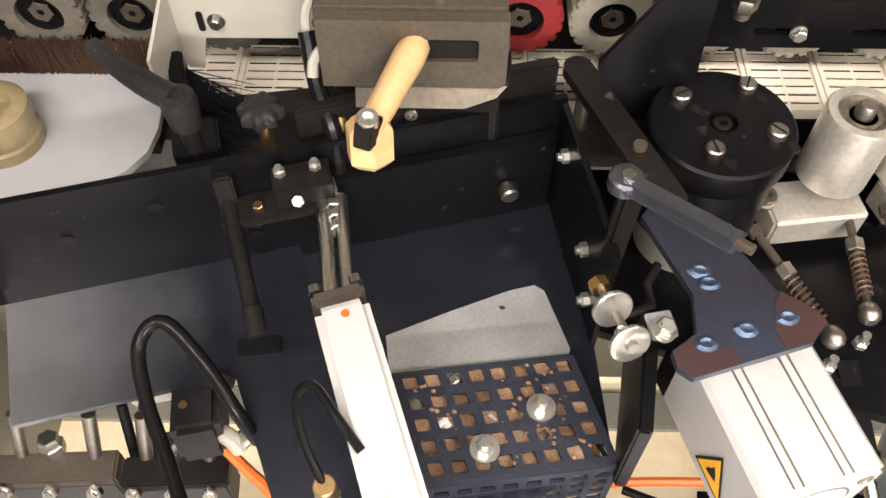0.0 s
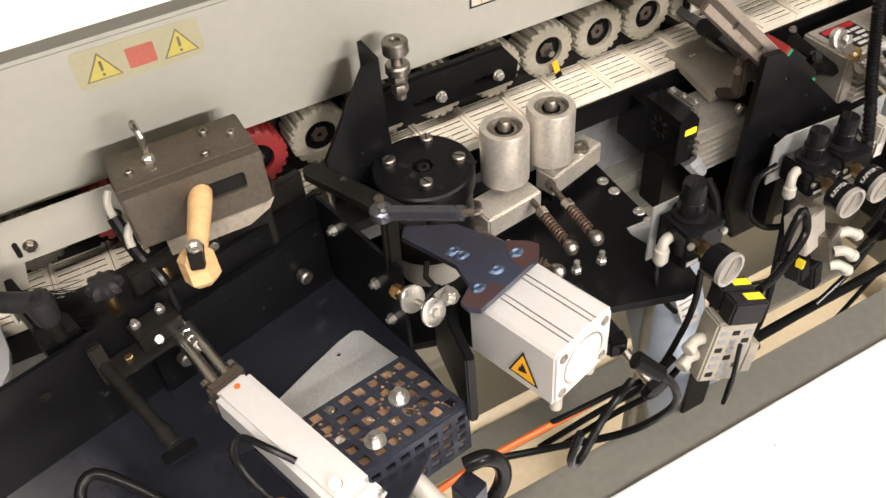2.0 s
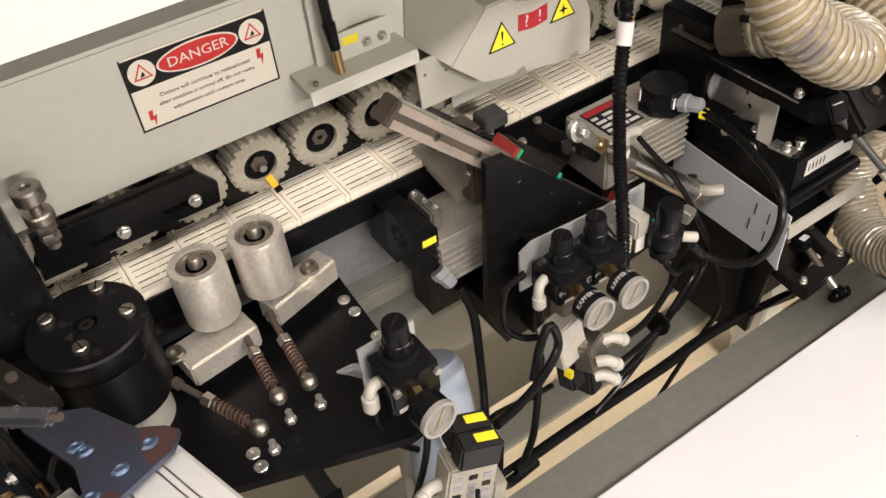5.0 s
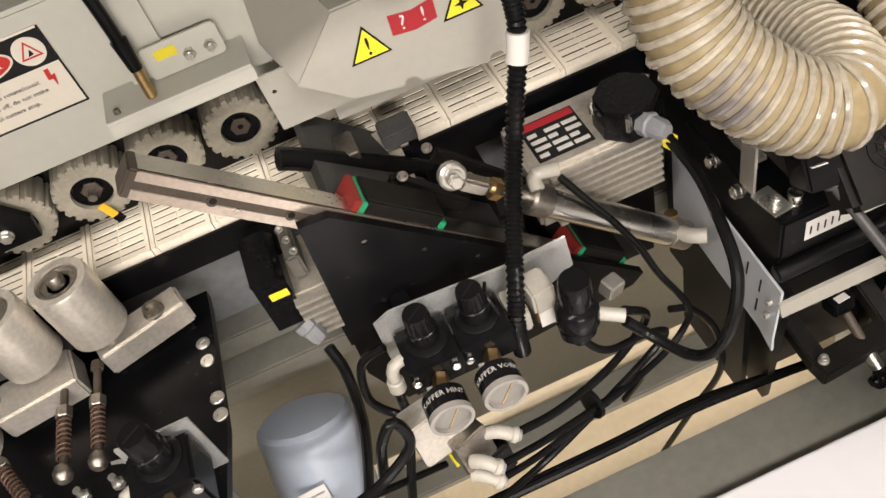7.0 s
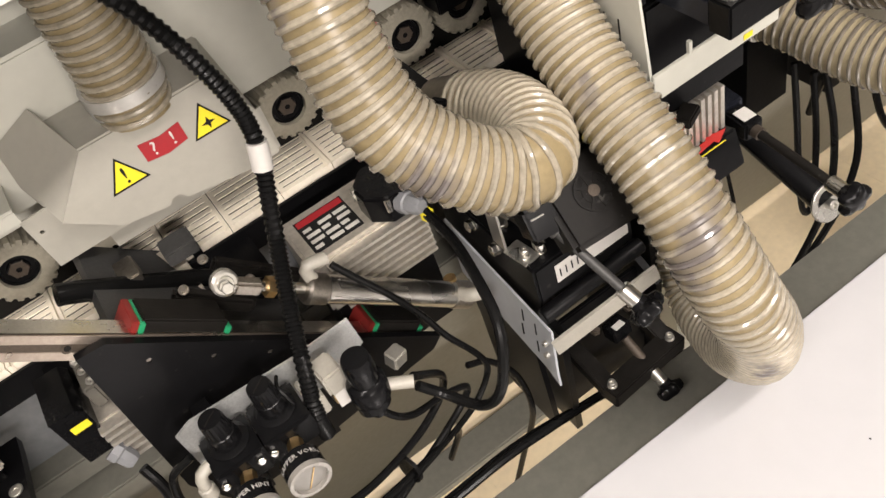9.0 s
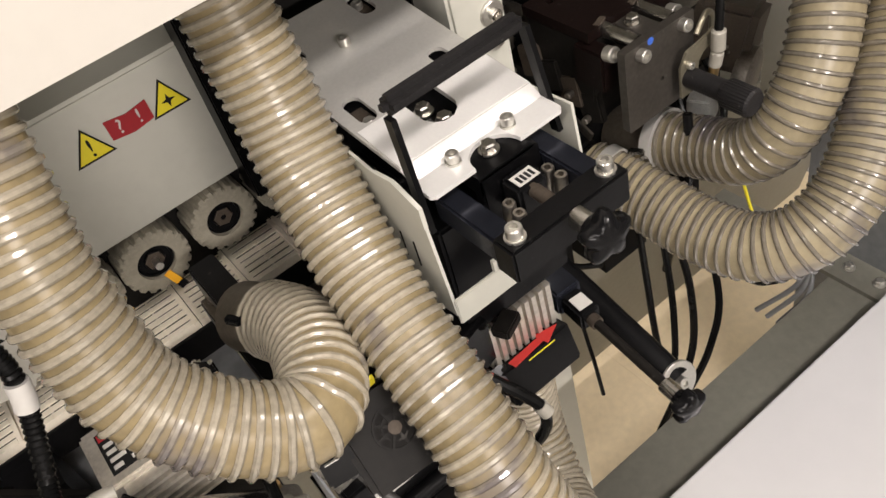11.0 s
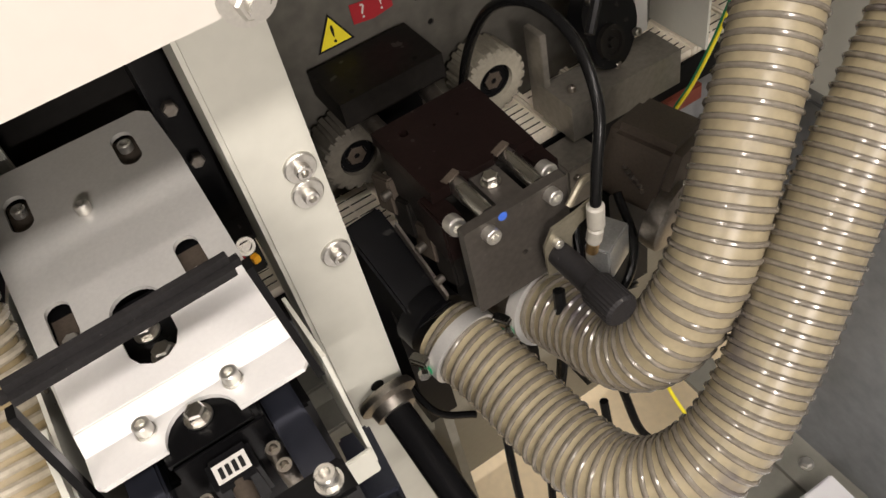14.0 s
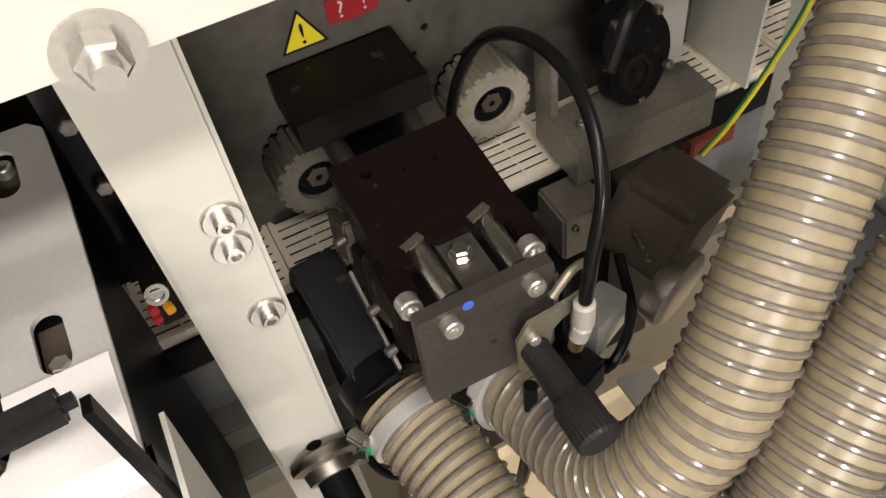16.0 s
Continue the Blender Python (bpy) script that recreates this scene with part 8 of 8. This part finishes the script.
cs = thing("rear_casting", "black round casting on a grey steel block", "casting", (1.97, 0.67, 1.0))
ears = [((0.040 + 0.010 * max(0, math.sin(a)) + 0.004 * math.cos(3 * a)) * math.cos(a), (0.046 + 0.012 * max(0, math.sin(a))) * math.sin(a)) for a in [2 * math.pi * k / 44 for k in range(44)]]
cm = pose(1.972, 0.700, 1.104, 74, 0, 10)
part("casting", sheet(ears, [], cm, 0.022), BLACK, cs, "oily black cast cover")
part("boss", lathe(cm @ Vector((-0.008, -0.012, 0.022)), cm.to_3x3() @ Vector((0, 0, 1)), [(0, 0.021), (0.006, 0.020), (0.006, 0.015), (0.003, 0.014), (0.003, 0.007), (0.008, 0.006)], 28), BLACKDUST, cs)
for x, y in ((0.030, 0.038), (-0.022, 0.046), (0.034, -0.022)):
    cap_screw(cs, cm @ Vector((x, y, 0.022)), cm.to_3x3() @ Vector((0, 0, 1)), 0.010, mat=DULL)
part("block", prism([(1.885, 0.640, 1.020), (2.06, 0.655, 1.000), (2.06, 0.71, 1.000), (1.885, 0.70, 1.020)], (0, 0, 0.050)), BLOCKG, cs)
part("upright", span(1.886, 0.690, 1.02, 1.894, 0.722, 1.140, 0.001), BLOCKG, cs)
for p in ((1.905, 0.665, 1.070), (1.975, 0.67, 1.063)):
    cap_screw(cs, p, (0, 0, 1), 0.010, mat=DULL)
part("light_block", span(1.99, 0.70, 1.06, 2.05, 0.76, 1.16, 0.003), ALU, cs)
part("pipe", tube([(1.90, 0.62, 1.17), (1.93, 0.64, 1.20), (1.96, 0.66, 1.22), (1.95, 0.70, 1.30)], 0.006, 8), RUBBER, cs)
part("stand", span(1.90, 0.66, 0.76, 2.03, 0.74, 1.0), BLACK, cs)
dc = thing("dark_gear_case", "dark cast gear case with ring flange", "gear case", (1.95, 0.58, 0.93))
part("case", B((1.940, 0.572, 1.010), (0.098, 0.085, 0.090), (10, 18, 25), 0.010), BROWNDUST, dc, "brown dusty cast case")
part("valve_body", span(1.852, 0.612, 0.950, 1.905, 0.665, 1.012, 0.003), BLOCKG, dc, "grey milled valve body")
for x in (1.864, 1.893):
    cap_screw(dc, (x, 0.612, 0.998), (0, -1, 0.1), 0.008, mat=DULL)
part("flange", lathe((1.915, 0.535, 0.965), (0.3, -0.8, -0.1), [(0, 0.040), (0.010, 0.042), (0.020, 0.042), (0.024, 0.036)], 28), DULL, dc)
for i in range(2):
    for k in range(5):
        part("cast_mark", B((1.889 + 0.003 * i, 0.556 - 0.006 * k, 1.036 - 0.010 * i - 0.003 * k), (0.003, 0.0035, 0.0035)), DULL, dc)
part("stand", span(1.90, 0.60, 0.76, 1.96, 0.66, 0.95), BLACK, dc)
rw = thing("right_grey_panel", "light grey sheet panel at the machine end", "panel", (2.11, 0.8, 0.9))
part("panel", prism([(2.115, 0.67, 1.012), (2.14, 0.67, 1.75), (2.14, 1.0, 1.75), (2.115, 1.0, 1.012)], (0.004, 0, 0)), CREAM, rw)
part("lower_panel", span(2.15, 0.45, 0.70, 2.154, 0.668, 1.30), CREAM, rw)
rdb = solo("red_guide_block", span(2.06, 0.675, 0.93, 2.12, 0.735, 0.955, 0.002), material("brick red paint", (0.25, 0.06, 0.04), 0.5), "brick red painted guide block", "block")
gy = thing("earth_wire", "green and yellow earth wire", "wire", (2.05, 0.62, 0.98))
part("wire", tube([(2.04, 0.64, 0.98), (2.06, 0.63, 1.02), (2.085, 0.615, 1.10), (2.10, 0.60, 1.2), (2.10, 0.60, 1.4)], 0.0035, 8), GREENP, gy)
part("stripe", tube([(2.0385, 0.637, 0.982), (2.0585, 0.627, 1.022), (2.0835, 0.612, 1.102), (2.0985, 0.597, 1.2), (2.0985, 0.597, 1.4)], 0.0022, 6), YELLOW, gy)

duct = thing("black_duct", "black rectangular suction duct to the hose", "duct", (1.61, 0.6, 0.98))
part("duct", beam((1.614, 0.660, 1.055), (1.624, 0.545, 0.995), 0.046, 0.052, bev=0.003), BLACK, duct)
part("collar", C((1.623, 0.562, 0.998), (1.627, 0.540, 0.995), 0.0365, n=28), BLACK, duct, "dark hose collar")
part("stand", span(1.60, 0.60, 0.74, 1.64, 0.69, 0.99), BLACK, duct)
for nm, p, a in (("hose_clamp", (1.632, 0.512, 0.991), (0.17, -0.85, -0.15)), ("hose_clamp", (1.7225, 0.498, 0.9935), (0.12, -0.8, 0.15))):
    hc = thing(nm, "bright worm drive hose clamp with green tip", "hose clamp", p, "hose clamps")
    part("band", lathe(p, a, [(0, 0.0415), (0, 0.0432), (0.014, 0.0432), (0.014, 0.0415)], 32), BRUSHED, hc)
    q = Vector(p) + Vector((-0.046, -0.006, 0.014))
    part("worm_housing", B(q, (0.012, 0.020, 0.010), (0, 0, 30), 0.002), STEEL, hc)
    part("screw_head", C(q + Vector((-0.004, -0.014, 0)), q + Vector((-0.006, -0.020, 0)), 0.006, n=6), STEEL, hc)
    part("green_tip", B(q + Vector((0.003, -0.004, -0.012)), (0.012, 0.014, 0.012), (0, 0, 30), 0.003), GREENP, hc)
sp4 = thing("suction_spigot", "steel spigot under the corner unit", "spigot", (1.69, 0.56, 1.0))
part("spigot", C((1.715, 0.56, 0.985), (1.722, 0.50, 0.993), 0.0365, n=28), STEELGREY, sp4)

RIGHT = [
    ([(1.64, 0.46, 0.92), (1.628, 0.44, 0.85), (1.622, 0.425, 0.76), (1.630, 0.42, 0.68), (1.645, 0.42, 0.66), (1.658, 0.425, 0.69), (1.672, 0.44, 0.78), (1.68, 0.46, 0.88)], 0.0048),
    ([(1.70, 0.46, 0.88), (1.702, 0.435, 0.78), (1.690, 0.42, 0.68), (1.662, 0.42, 0.60), (1.62, 0.43, 0.50)], 0.0055),
    ([(1.77, 0.46, 0.80), (1.757, 0.43, 0.70), (1.725, 0.42, 0.63), (1.69, 0.42, 0.58), (1.64, 0.43, 0.5)], 0.0055),
    ([(1.79, 0.45, 0.82), (1.80, 0.43, 0.74), (1.83, 0.42, 0.69), (1.88, 0.41, 0.66)], 0.0055),
    ([(1.72, 0.45, 1.06), (1.712, 0.44, 1.0), (1.705, 0.445, 0.92), (1.70, 0.46, 0.86), (1.705, 0.48, 0.78)], 0.006),
    ([(1.55, 0.57, 0.85), (1.57, 0.53, 0.80), (1.56, 0.49, 0.72), (1.555, 0.47, 0.64)], 0.003),
    ([(1.585, 0.60, 0.86), (1.60, 0.56, 0.82), (1.64, 0.54, 0.80)], 0.0045),
    ([(1.82, 0.56, 1.0), (1.80, 0.52, 0.96), (1.83, 0.50, 0.92), (1.87, 0.52, 0.95), (1.88, 0.56, 1.0)], 0.0055),
    ([(1.80, 0.55, 0.97), (1.82, 0.51, 0.93), (1.86, 0.51, 0.90), (1.88, 0.54, 0.86)], 0.0045),
]
for pts, r in RIGHT:
    c = thing("air_tube", "thin black cable hanging below the units", "tube", pts[-1], "black air tubes")
    part("tube", tube(pts, r, 10), RUBBER, c)
yw = thing("yellow_wire", "thin yellow wire hanging behind the hoses", "wire", (1.87, 0.40, 0.67))
part("wire", tube([(1.848, 0.47, 0.86), (1.85, 0.44, 0.78), (1.875, 0.405, 0.69), (1.90, 0.40, 0.668)], 0.0024, 8), YELLOW, yw)
for k in range(3):
    gw = thing("grey_cable", "grey blue cable entering a grommet", "cable", (1.95, 0.41, 0.66), "grey cables in the grommet")
    part("cable", tube([(1.97, 0.42 + 0.004 * k, 0.672), (1.945, 0.405 + 0.004 * k, 0.674), (1.92, 0.39 + 0.003 * k, 0.664), (1.89, 0.375 + 0.012 * k, 0.64), (1.86, 0.40 + 0.02 * k, 0.58)], 0.004, 8), GREYPL, gw)
gro = solo("grommet", lathe((1.9745, 0.425, 0.674), (-1, 0, 0), [(0, 0.012), (0.005, 0.012), (0.007, 0.009)], 18), RUBBER, "round black rubber cable grommet", "grommet")
dsm = thing("small_solenoid", "small black solenoid with cable and fittings", "valve", (1.80, 0.50, 0.90))
part("body", B((1.80, 0.505, 0.93), (0.04, 0.04, 0.04), (0, 0, 20), 0.004), DUSTPL, dsm)
part("fitting", tube([(1.775, 0.49, 0.94), (1.76, 0.478, 0.94), (1.755, 0.47, 0.925)], 0.007, 10), WHITEPL, dsm)
part("plate", B((1.84, 0.53, 0.96), (0.05, 0.03, 0.05), (0, 0, 25), 0.002), GALV, dsm)
part("stand", span(1.79, 0.52, 0.74, 1.82, 0.66, 0.92), BLACK, dsm)
